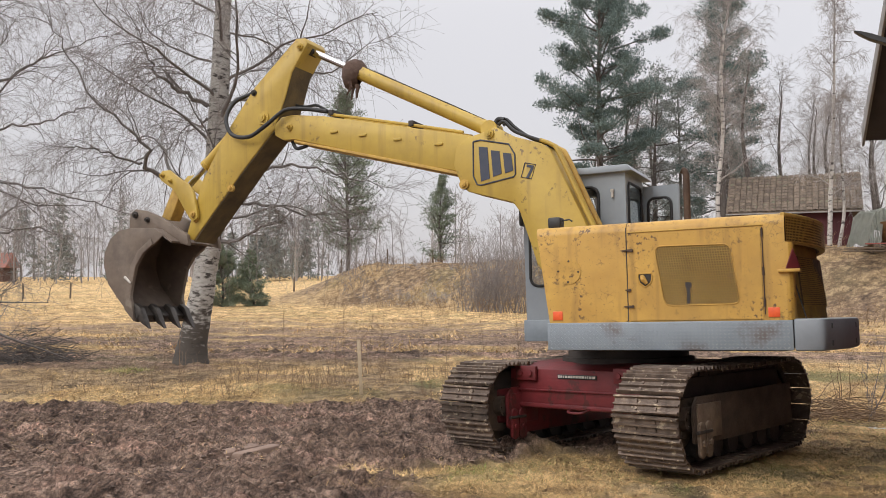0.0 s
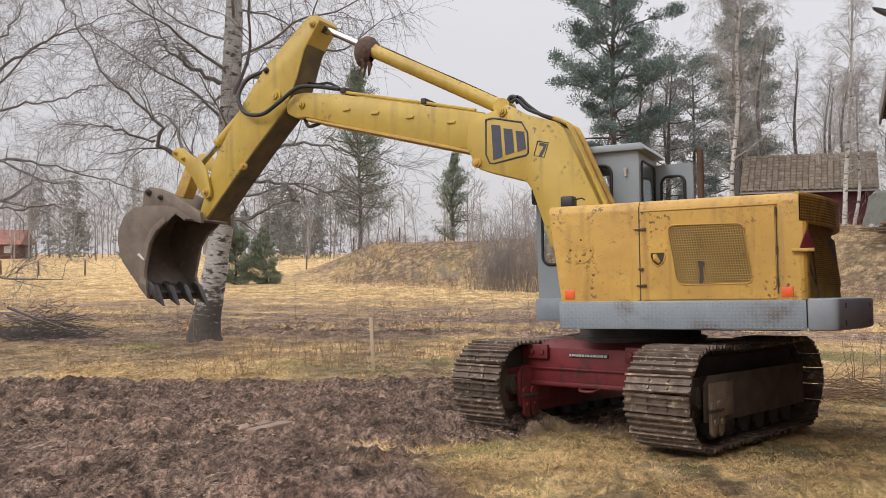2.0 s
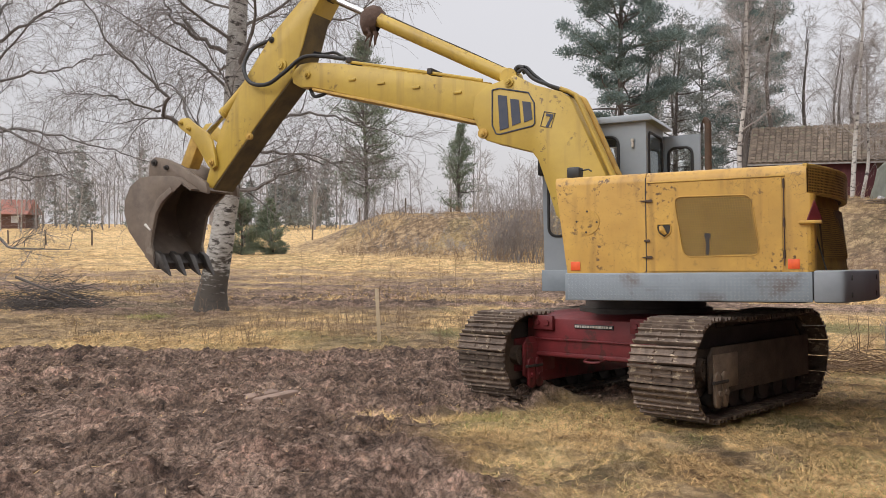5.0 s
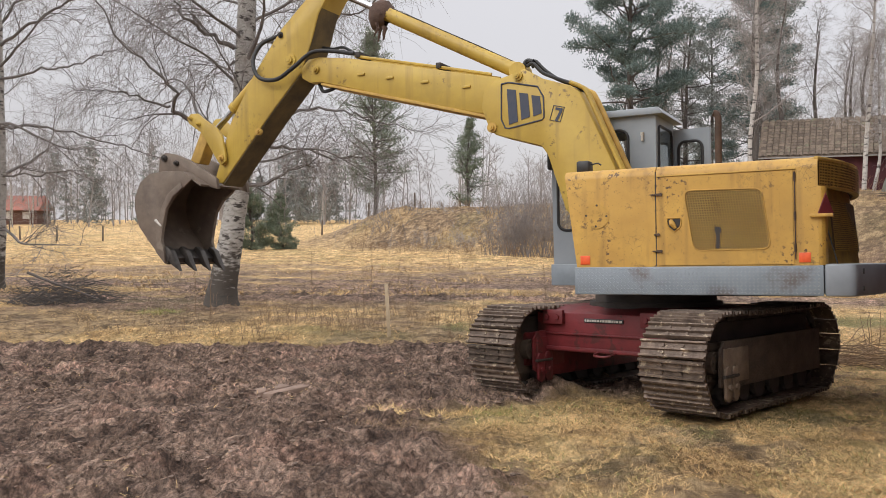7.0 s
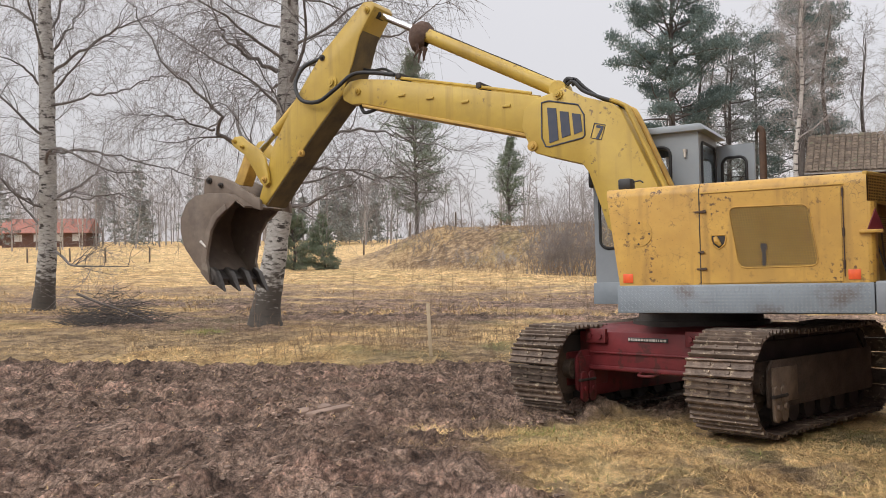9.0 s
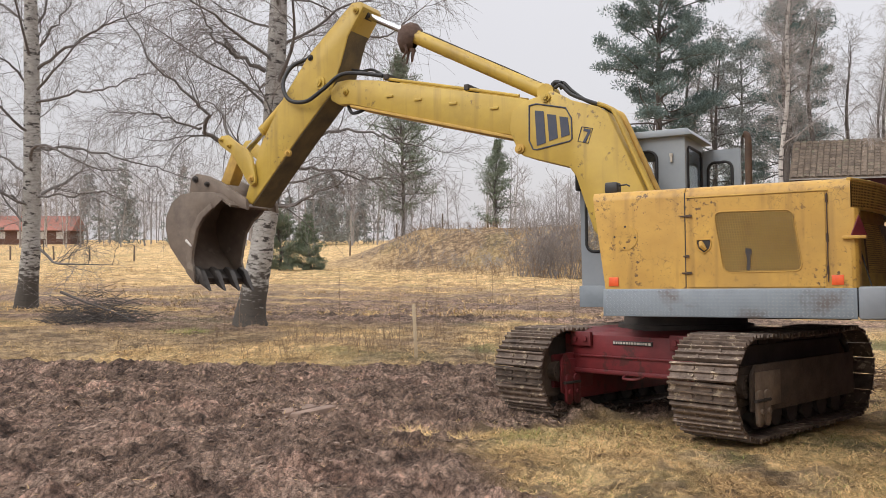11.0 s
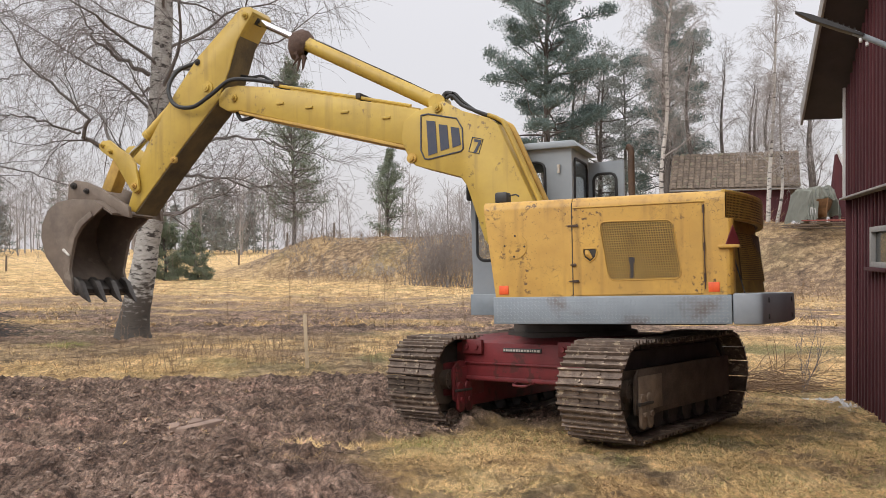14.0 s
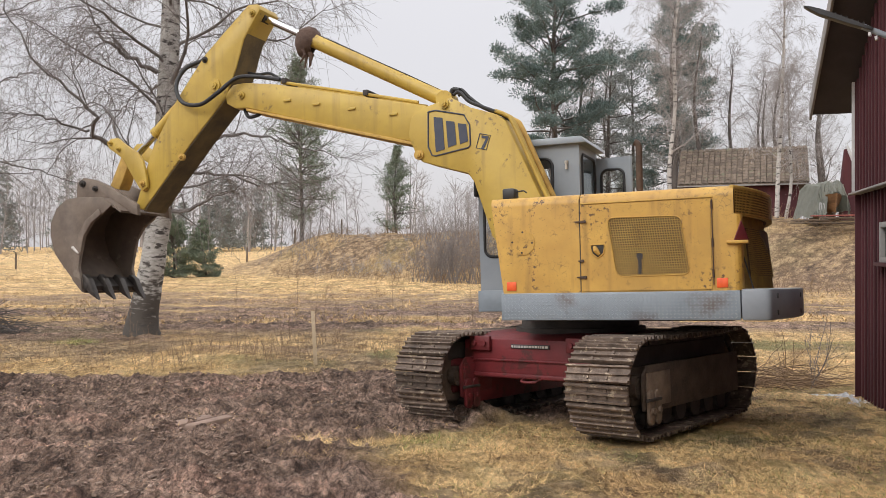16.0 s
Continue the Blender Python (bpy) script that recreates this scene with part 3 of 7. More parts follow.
def build_undercarriage(machine):
    L, H, G, W = 2.87, 0.864, 1.973, 0.60
    N = 40
    pitch = 0.163
    # one shoe: a plate with three grouser bars, bent edges and four bolts
    prof = [(-0.079, 0.0), (-0.079, 0.018), (-0.072, 0.040), (-0.058, 0.040), (-0.050, 0.012), (-0.014, 0.011), (-0.008, 0.036), (0.006, 0.036),
            (0.013, 0.011), (0.048, 0.012), (0.056, 0.040), (0.070, 0.040), (0.078, 0.012), (0.079, 0.0)]
    bm = prism(prof, -W / 2, W / 2, 0.0)
    for bx in (-0.033, 0.032):
        for by in (-0.09, 0.09):
            join(bm, hexbolt((bx, by, 0.010), (0, 0, 1), 0.016, 0.014))
    shoe_mesh = mesh_of("shoe", bm, STEEL_SHOE)
    link = box(-0.080, 0.080, 0.055, 0.085, -0.075, 0.0, 0.012)
    box(-0.080, 0.080, -0.085, -0.055, -0.075, 0.0, 0.012, link)
    link_mesh = mesh_of("chain_link", link, DARK_STEEL)
    rng = random.Random(4)
    for side in (-1, 1):
        track = part("track", box(-L / 2 + 0.40, L / 2 - 0.40, -0.13, 0.13, 0.26, 0.60, 0.03), MUDDY if side < 0 else RED_PAINT, machine,
                     "crawler track with worn steel shoes and mud", UNDER @ Matrix.Translation((0, side * G / 2, 0)))
        for x, z, a in track_path(L, H, N):
            m = Matrix.Translation((x, rng.uniform(-0.010, 0.010), z)) @ Matrix.Rotation(a + rng.uniform(-0.045, 0.045), 4, 'Y') @ Matrix.Rotation(rng.uniform(-0.012, 0.012), 4, 'Z')
            for name, me in (("shoe", shoe_mesh), ("chain_link", link_mesh)):
                o = new(name, me)
                o.parent = track
                o.matrix_basis = m
        half = L / 2 - H / 2
        for ex, teeth in ((-half, 0), (half, 1)):
            bm = tube([(ex, -0.04, H / 2), (ex, 0.04, H / 2)], 0.345, 30)
            for s in (-1, 1):
                tube([(ex, s * 0.04, H / 2), (ex, s * 0.10, H / 2)], 0.25, 30, bm)
                tube([(ex, s * 0.10, H / 2), (ex, s * 0.19, H / 2)], 0.10, 20, bm)
                for k in range(6):
                    t = math.tau * k / 6
                    join(bm, hexbolt((ex + 0.07 * math.cos(t), s * 0.19, H / 2 + 0.07 * math.sin(t)), (0, s, 0), 0.013, 0.012))
            part("idler_wheel" if not teeth else "drive_sprocket", bm, MUDDY, track)
        for k in range(6):
            rx = -half + 0.22 + k * (2 * half - 0.44) / 5
            bm = tube([(rx, -0.15, 0.17), (rx, 0.15, 0.17)], 0.085, 18)
            for s in (-1, 1):
                tube([(rx, s * 0.13, 0.17), (rx, s * 0.17, 0.17)], 0.11, 18, bm)
            part("track_roller", bm, DARK_STEEL, track)
        # dark block added to stop light and fill the shaded hollow inside the belt
        part("upper_guard", box(-half - 0.08, half + 0.08, -0.105, 0.105, 0.58, 0.765, 0.02), DARK_STEEL, track)
        for s in (-1, 1):
            inner = s * side < 0
            part("side_frame", prism([(-half - 0.06, 0.24), (-half + 0.10, 0.16 if inner else 0.22), (half + 0.02, 0.16 if inner else 0.22), (half + 0.02, 0.62), (-half + 0.02, 0.62), (-half - 0.06, 0.54)], s * 0.225, s * 0.255, 0.010),
                 RED_PAINT if inner else MUDDY, track, "dusty track side frame")
            # guard welded on the frame's front third, and its seam
            part("frame_guard", box(-half - 0.02, -half + 0.42, s * 0.255, s * 0.272, 0.27, 0.56, 0.006), RED_PAINT if inner and side > 0 else DUSTY, track)
        # tensioner lugs at the front: two upright rounded plates with a pin through
        for s in (-1, 1):
            for k in range(2):
                cx = -half + 0.02 + 0.125 * k
                lug = [(cx + 0.055 * math.cos(q) , (0.36 if math.sin(q) > 0 else 0.17) + 0.055 * math.sin(q)) for q in [math.tau * w / 16 for w in range(16)]]
                bm = prism(lug, s * 0.262, s * 0.292, 0.006)
                tube([(cx, s * 0.288, 0.24), (cx, s * 0.312, 0.24)], 0.026, 10, bm)
                part("tension_lug", bm, RED_PAINT if side > 0 and s < 0 else DUSTY, track, "rounded steel tensioner lug")
            part("lug_pin", tube([(-half - 0.06, s * 0.285, 0.33), (-half + 0.19, s * 0.285, 0.33)], 0.016, 8), DARK_STEEL, track)
    # car body: the red box between the tracks
    i = G / 2 - 0.14
    bm = prism([(-0.86, 0.42), (0.86, 0.42), (0.86, 0.80), (0.60, 0.86), (-0.60, 0.86), (-0.86, 0.80)], -i, i, 0.012)
    body = part("car_body", bm, RED_PAINT, machine, "red painted steel chassis box, stained", UNDER)
    part("flange_strip", box(-0.885, -0.86, -i, i, 0.590, 0.605, 0.003), RED_PAINT, body)
    part("lower_beam", box(-0.885, -0.861, -i, i, 0.43, 0.47, 0.008), RED_PAINT, body)
    for y in (-0.50, 0.62):
        bm = box(-0.905, -0.861, y - 0.12, y + 0.12, 0.69, 0.83, 0.008)
        for k in (-0.06, 0.06):
            join(bm, hexbolt((-0.905, y + k, 0.76), (-1, 0, 0), 0.028, 0.02))
        part("bolted_bracket", bm, RED_PAINT, body)
    plate = part("maker_plate", box(-0.872, -0.8605, -0.18, 0.26, 0.715, 0.755, 0.002), BLACK, body, "small black plate with worn white lettering")
    rng2 = random.Random(2)
    y = -0.165
    bm = None
    while y < 0.235:
        w = rng2.uniform(0.012, 0.03)
        bm = box(-0.8745, -0.8722, y, y + w, 0.724, 0.746, 0, bm)
        y += w + 0.009
    part("lettering_bars", bm, WHITE_PLATE, plate)
    part("tow_eye", tube(spline([(-0.87, 0.10, 0.435), (-0.97, 0.08, 0.415), (-0.99, 0.0, 0.41), (-0.97, -0.08, 0.415), (-0.87, -0.10, 0.435)], 6), 0.012, 10), RED_PAINT, body)
    for y0 in (-1, 1):
        part("axle_beam", box(-0.42, 0.42, y0 * 0.80 - 0.22, y0 * 0.80 + 0.22, 0.40, 0.66, 0.03), RED_PAINT, machine, m=UNDER)
    part("slewing_ring", tube([(0, 0, 0.80), (0, 0, 0.90), (0, 0, 0.901), (0, 0, 1.02)], [0.66, 0.66, 0.60, 0.60], 48), DARK_STEEL, machine, "dark greasy slewing ring")


W_SIDE = 1.22


def bowed(a, sag, half, n=14):
    """Plan points of a bowed rear from one side to the other."""
    return [(a - sag * (1 - (k / n * 2 - 1) ** 2), half * (1 - 2 * k / n)) for k in range(n + 1)]


def grille(name, origin, ux, uz, nu, nv, outline, parent, label, bow=None, bar=0.0050):
    """A punched grille: crossing bars on a plane, clipped to its outline, in front of a sheet coloured dark like a
    hollow.
    """
    bm = bmesh.new()
    u0, u1, v0, v1 = outline
    th = 0.004

    def P(u, v, d):
        p = Vector(origin) + Vector(ux) * u + Vector(uz) * v
        nrm = Vector(ux).cross(Vector(uz)).normalized()
        if bow:
            p = p + Vector(bow(u))
        return p + nrm * d

    def strip(a, b, horizontal, k):
        pts = []
        for i in range(k + 1):
            t = i / k
            u, v = (a[0] + (b[0] - a[0]) * t, a[1] + (b[1] - a[1]) * t)
            for s in (-1, 1):
                pts.append(bm.verts.new(P(u, v + s * bar, 0.0) if horizontal else P(u + s * bar, v, 0.001)))
        for i in range(k):
            bm.faces.new((pts[2 * i], pts[2 * i + 1], pts[2 * i + 3], pts[2 * i + 2]))

    for i in range(nu + 1):
        u = u0(0.5) + (u1(0.5) - u0(0.5)) * i / nu
        f = i / nu
        strip((u0(0) + (u1(0) - u0(0)) * f, v0), (u0(1) + (u1(1) - u0(1)) * f, v1), False, 1)
    for j in range(nv + 1):
        f = j / nv
        v = v0 + (v1 - v0) * f
        strip((u0(f), v), (u1(f), v), True, 10 if bow else 1)
    bmesh.ops.solidify(bm, geom=bm.faces[:], thickness=0.005)
    return part(name, bm, GRILLE_YELLOW, parent, label, smooth=False)


def build_hood(machine):
    S = W_SIDE
    zb, zt = 1.25, 2.135
    A_DOOR, A_REAR = -0.33, -1.64
    skin = 0.03
    r = 0.09

    def side_profile(inner):
        """Outline across the hood: up the side, round the shoulder, over the top to y = inner."""
        pts = [(S, zb)]
        pts += [(S - r + r * math.cos(radians(q)), zt - r + r * math.sin(radians(q))) for q in range(0, 91, 15)]
        pts += [(inner, zt)]
        back = [(inner, zt - skin), (S - r, zt - skin)]
        back += [(S - r + (r - skin) * math.cos(radians(q)), zt - r + (r - skin) * math.sin(radians(q))) for q in range(90, -1, -15)]
        back += [(S - skin, zb)]
        return pts + back

    # front locker beside the boom
    bm = prism(side_profile(0.36), 0.40, A_DOOR + 0.004, 0.0, axis='x')
    for v in bm.verts:
        if v.co.x > 0.2:
            v.co.x += 0.115 * (v.co.z - zb) / (zt - zb)
    locker = part("front_locker", bm, YELLOW, machine, "yellow painted steel locker, chipped and stained")
    fr = [(0.37, zb), (S - 0.008, zb), (S - 0.008, zt - r), (S - r, zt - 0.008), (0.37, zt - 0.008)]
    bm = prism(fr, 0.37, 0.385, 0.004, axis='x')
    for v in bm.verts:
        v.co.x += 0.110 * (v.co.z - zb) / (zt - zb)
    part("front_panel", bm, YELLOW, locker)
    part("inner_panel", box(-0.33, 0.40, 0.345, 0.36, zb, zt - 0.01, 0.003), YELLOW, locker)
    bm = tube([(0.21, S - 0.002, 1.715), (0.21, S + 0.006, 1.715)], 0.118, 36)
    bevel(bm, 0.002)
    cover = part("round_cover", bm, YELLOW, locker, "round bolted cover plate")
    for k in range(4):
        q = radians(90 * k + 3)
        part("bolt", hexbolt((0.21 + 0.095 * math.cos(q), S + 0.005, 1.715 + 0.095 * math.sin(q)), (0, 1, 0), 0.010, 0.006), DARK_STEEL, cover)
    # engine hood: top and fixed frame
    bm = prism(side_profile(-1.10), A_DOOR - 0.004, A_REAR, 0.0, axis='x')
    hood = part("engine_hood", bm, YELLOW, machine, "yellow engine hood with rust and oil stains")
    part("far_side", box(A_REAR, A_DOOR, -1.13, -1.10, zb, zt, 0.008), YELLOW, hood)
    part("bulkhead", box(A_DOOR - 0.03, A_DOOR - 0.006, -1.10, S - 0.04, zb, zt - 0.035, 0.003), DARK_STEEL, hood)
    part("seam_strip", prism(round_rect(A_DOOR - 0.003, A_DOOR + 0.005, zb + 0.01, zt - 0.05, 0.003, 2), S - 0.004, S + 0.003), DARK_STEEL, hood, "dark open seam")
    # the rain strip over the door and the door with its grille, catch and hinges
    part("rain_strip", box(A_DOOR - 0.01, -1.475, S - 0.002, S + 0.012, 2.035, 2.046, 0.003), GRIME_YELLOW, hood)
    d0, d1 = -0.352, -1.452
    # door skin as a frame round the grille
    k = 0.07
    def hole(n=5):
        c = [(-0.575, 1.905), (-1.210, 1.895), (-1.278, 1.390), (-0.652, 1.385)]
        out = []
        for i in range(4):
            p0, p, p1 = Vector(c[i - 1]), Vector(c[i]), Vector(c[(i + 1) % 4])
            e0, e1 = (p0 - p).normalized() * k, (p1 - p).normalized() * k
            for j in range(n + 1):
                t = j / n
                out.append(tuple((p + e0) * (1 - t) ** 2 + p * 2 * t * (1 - t) + (p + e1) * t * t))
        return out
    h = hole()
    ring = []
    cx, cz = (d0 + d1) / 2, 1.65
    for x, z in h:
        t = min((abs((d0 if x > cx else d1) - cx) / max(abs(x - cx), 1e-6)), (abs((2.028 if z > cz else zb + 0.012) - cz) / max(abs(z - cz), 1e-6)))
        ring.append((cx + (x - cx) * t, cz + (z - cz) * t))
    corners = [(d0, 2.028), (d1, 2.028), (d1, zb + 0.012), (d0, zb + 0.012)]
    for c in corners:
        j = min(range(len(ring)), key=lambda q: (ring[q][0] - c[0]) ** 2 + (ring[q][1] - c[1]) ** 2)
        ring[j] = c
    bm = bmesh.new()
    va = [bm.verts.new((x, S + 0.010, z)) for x, z in h]
    vb = [bm.verts.new((x, S + 0.010, z)) for x, z in ring]
    for i in range(len(h)):
        j = (i + 1) % len(h)
        bm.faces.new((va[i], va[j], vb[j], vb[i]))
    bmesh.ops.recalc_face_normals(bm, faces=bm.faces)
    if bm.faces[0].normal.y < 0:
        bmesh.ops.reverse_faces(bm, faces=bm.faces)
    ext = bmesh.ops.extrude_face_region(bm, geom=bm.faces[:])
    bmesh.ops.translate(bm, vec=(0, -0.009, 0), verts=[v for v in ext["geom"] if isinstance(v, bmesh.types.BMVert)])
    door = part("engine_door", bm, YELLOW, hood, "side engine door with a punched grille")
    # flat dark sheet on the skin stands for the shaded bay inside
    part("hollow", prism(h, S - 0.001, S + 0.0015), DARK_STEEL, door, "dark sheet for the bay's shade behind the grille")
    grille("grille", (0, S + 0.006, 0), (-1, 0, 0), (0, 0, 1), 31, 25,
           (lambda f: 0.652 - 0.077 * f - 0.006, lambda f: 1.278 - 0.066 * f + 0.006, 1.38, 1.905), door, "punched yellow grille, grimy", bar=0.0035)
    part("grille_rim", tube([(x, S + 0.011, z) for x, z in h] + [(h[0][0], S + 0.011, h[0][1])], 0.006, 6), YELLOW, door)
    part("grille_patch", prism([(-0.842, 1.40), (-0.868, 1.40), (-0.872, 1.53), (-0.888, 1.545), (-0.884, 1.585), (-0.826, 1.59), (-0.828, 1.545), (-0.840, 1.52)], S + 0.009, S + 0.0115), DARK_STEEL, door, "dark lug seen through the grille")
    # shield-shaped catch with its tongue; a dark sheet stands for the recess's shade
    sh = [(-0.43, 1.672), (-0.545, 1.672), (-0.552, 1.64), (-0.54, 1.59), (-0.49, 1.552), (-0.44, 1.59), (-0.425, 1.64)]
    catch = part("door_catch", prism(sh, S + 0.009, S + 0.012, 0.001), DARK_STEEL, door, "shield-shaped catch, its recess shade a flat dark sheet")
    part("catch_rim", tube([(x, S + 0.013, z) for x, z in sh + sh[:1]], 0.007, 8), YELLOW, catch)
    part("catch_tongue", tube([(-0.462, S + 0.016, 1.655), (-0.475, S + 0.024, 1.62), (-0.505, S + 0.022, 1.582)], [0.016, 0.026, 0.014], 10), YELLOW, catch)
    for z, w in ((1.88, 0.05), (1.53, 0.025), (1.385, 0.045)):
        bm = box(A_DOOR - w, A_DOOR + w * 0.7, S + 0.004, S + 0.018, z - 0.006, z + 0.006, 0.002)
        tube([(A_DOOR - w, S + 0.012, z), (A_DOOR - w, S + 0.03, z)], 0.013, 10, bm)
        box(A_DOOR - w * 0.8, A_DOOR - w * 0.2, S + 0.01, S + 0.022, z - 0.013, z + 0.010, 0.003, bm)
        part("door_latch", bm, RUSTY, door, "rusty over-centre latch")
    part("hinge_rod", tube([(-1.466, S + 0.008, 1.30), (-1.466, S + 0.008, 2.02)], 0.0045, 8), RUSTY, door)
    for z in (1.36, 1.62, 1.94):
        part("hinge_knuckle", tube([(-1.466, S + 0.010, z), (-1.466, S + 0.010, z + 0.07)], 0.009, 10), RUSTY, door)
    for a in (0.32, -1.535):
        part("reflector", box(a - 0.045, a + 0.045, S + 0.001, S + 0.008, 1.275, 1.355, 0.002), ORANGE, locker if a > 0 else hood, "square orange reflector")
    # bowed rear: overhanging grille band above, recessed and narrower panel below
    top = bowed(A_REAR - 0.005, 0.24, 1.19)
    bm = prism([(x, y) for x, y in top] + [(A_REAR + 0.03, -1.19), (A_REAR + 0.03, 1.19)], 2.105, 2.137, 0.008, axis='z')
    rear = part("rear_hood", bm, GRIME_YELLOW, machine, "bowed rear end with two grimy grilles")
    part("rear_lip", prism(top + [(x + 0.05, y * 0.97) for x, y in reversed(top)], 1.885, 1.90, 0.003, axis='z'), GRIME_YELLOW, rear)
    # filled block coloured as the shade behind the upper grille
    part("rear_hollow", prism([(x + 0.03, y * 0.985) for x, y in top] + [(A_REAR + 0.04, -1.15), (A_REAR + 0.04, 1.15)], 1.89, 2.104, axis='z'), BAY_SHADE, rear)
    bow = lambda u: (-0.24 * (1 - (u / 1.19) ** 2), 0, 0)
    grille("upper_grille", (A_REAR - 0.008, 0, 0), (0, -1, 0), (0, 0, 1), 88, 9, (lambda f: -1.185, lambda f: 1.185, 1.90, 2.11), rear, "bowed upper grille", bow, 0.0055)
    low = bowed(A_REAR + 0.035, 0.20, 1.10)
    lowb = bowed(A_REAR - 0.02, 0.22, 1.17)
    bm = bmesh.new()
    va = [bm.verts.new((x, y, 1.89)) for x, y in low]
    vb = [bm.verts.new((x, y, zb)) for x, y in lowb]
    for i in range(len(low) - 1):
        bm.faces.new((va[i], va[i + 1], vb[i + 1], vb[i]))
    bmesh.ops.solidify(bm, geom=bm.faces[:], thickness=-0.012)
    part("rear_panel", bm, GRIME_YELLOW, rear, "grimy yellow lower rear panel")
    for s in (1, -1):
        # rounded cheek between side and rear
        cheek = [(0.02, 0.0), (-0.025, 0.006), (-0.05, 0.03), (-0.062, 0.07), (-0.062, 0.12), (0.02, 0.12)]
        part("rear_cheek", prism([(A_REAR + q, s * (S - w)) for q, w in cheek], zb, 1.89, 0.006, axis='z'), YELLOW, rear)
        part("light_bracket", box(A_REAR - 0.11, A_REAR + 0.06, s * S - 0.09, s * S + 0.035, 1.640, 1.666, 0.004), YELLOW, rear)
        tri = part("warning_triangle", prism([(0.0, 0.0), (0.155, 0.0), (0.0775, 0.165)], -0.006, 0.006, 0.003), DARK_RED, rear, "dark red triangular reflector")
        tx = Vector((-0.70, -0.71 * s, 0))
        tri.matrix_basis = frame_matrix(tx, Vector((0, 0, 1)).cross(tx), Vector((0, 0, 1)), (A_REAR + 0.0, s * (S + 0.035), 1.668))
        part("panel_seam", tube([(A_REAR - 0.105 - 0.02, s * 1.02, zb + 0.01), (A_REAR - 0.02, s * 0.985, 1.66)], 0.006, 6), DARK_STEEL, rear)
    rr = lambda f: 0.62 - 0.06 * f
    bow2 = lambda u: (-0.20 * (1 - (u / 1.13) ** 2), 0, 0)
    # sheet on the rear panel, coloured as the shade behind the lower grille
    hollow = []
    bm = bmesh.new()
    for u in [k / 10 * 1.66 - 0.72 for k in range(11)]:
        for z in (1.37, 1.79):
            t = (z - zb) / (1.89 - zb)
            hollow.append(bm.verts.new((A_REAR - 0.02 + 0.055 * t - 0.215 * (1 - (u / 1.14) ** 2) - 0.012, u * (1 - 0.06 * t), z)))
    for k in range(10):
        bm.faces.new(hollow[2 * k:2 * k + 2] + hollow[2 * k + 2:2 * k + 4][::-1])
    part("rear_grille_hollow", bm, BAY_SHADE, rear)
    g = grille("lower_grille", (A_REAR - 0.2074, 0, 0), (0, -1, 0), (0.12, 0, 1), 68, 24, (lambda f: -0.935 + 0.05 * f, lambda f: 0.715 - 0.03 * f, 1.37, 1.79), rear, "bowed lower grille", bow2, 0.0050)
    g.data.materials[0] = GRIME_YELLOW
    part("top_flap", box(-1.80, -1.30, -0.55, 0.20, 2.137, 2.165, 0.006), YELLOW, rear)
    part("exhaust_pipe", tube(spline([(-0.63, -0.10, 2.08), (-0.63, -0.10, 2.56), (-0.63, -0.10, 2.72), (-0.615, -0.10, 2.765), (-0.59, -0.10, 2.78)], 6), 0.034, 18, caps=False), RUSTY, machine, "upright rusty exhaust pipe")


def build_deck(machine):
    S = W_SIDE
    bm = box(-1.68, 0.42, -1.15, S - 0.02, 1.02, 1.245, 0.01)
    deck = part("deck", bm, DARK_STEEL, machine, "dark steel turntable deck")
    side = part("deck_skirt", box(-1.675, 0.415, S - 0.005, S + 0.028, 1.005, 1.25, 0.008), TREAD_GREY, deck, "blue-grey skirt of raised checker plate")
    # raised diamonds of the checker plate, alternate lozenges
    bm = bmesh.new()
    nx, nz = 62, 8
    for i in range(nx):
        for j in range(nz):
            x = -1.655 + (i + 0.5) * 2.05 / nx
            z = 1.012 + (j + 0.5) * 0.232 / nz
            d = 1 if (i + j) % 2 else -1
            c, s = 0.0150, 0.0042
            ux, uz = 0.766, 0.643 * d
            p = [(x + ux * c, z + uz * c), (x - uz * s, z + ux * s), (x - ux * c, z - uz * c), (x + uz * s, z - ux * s)]
            vs = [bm.verts.new((q[0], S + 0.0285, q[1])) for q in p]
            t0 = bm.verts.new((x + ux * c * 0.5, S + 0.033, z + uz * c * 0.5))
            t1 = bm.verts.new((x - ux * c * 0.5, S + 0.033, z - uz * c * 0.5))
            bm.faces.new((vs[0], vs[1], t0))
            bm.faces.new((vs[1], vs[2], t1, t0))
            bm.faces.new((vs[2], vs[3], t1))
            bm.faces.new((vs[3], vs[0], t0, t1))
    part("checker_pattern", bm, TREAD_WORN, side, smooth=False)["kind"] = "stuff"
    # counterweight, bowed behind, rounded corners
    pts = [(-1.68, S + 0.03), (-1.86, S + 0.03), (-1.905, S + 0.015), (-1.93, S - 0.05)]
    pts += [(x, y) for x, y in bowed(-1.94, 0.20, 1.10)]
    pts += [(-1.93, -S + 0.05), (-1.905, -S - 0.015), (-1.86, -S - 0.03), (-1.68, -S - 0.03)]
    bm = prism(pts, 1.0, 1.262, 0.022, axis='z')
    cw = part("counterweight", bm, SLATE, machine, "smooth grey counterweight with slotted holes")
    for y in (1.05, 0.35, -0.35, -1.05):
        a = -1.94 - 0.20 * (1 - (y / 1.10) ** 2)
        for z in (1.06, 1.20):
            part("slot", box(a - 0.004, a + 0.02, y - 0.018, y + 0.018, z - 0.022, z + 0.022, 0.003), BLACK, cw)
    part("under_plate", box(-1.60, 0.30, -0.9, 0.9, 0.985, 1.02, 0.01), DARK_STEEL, deck)


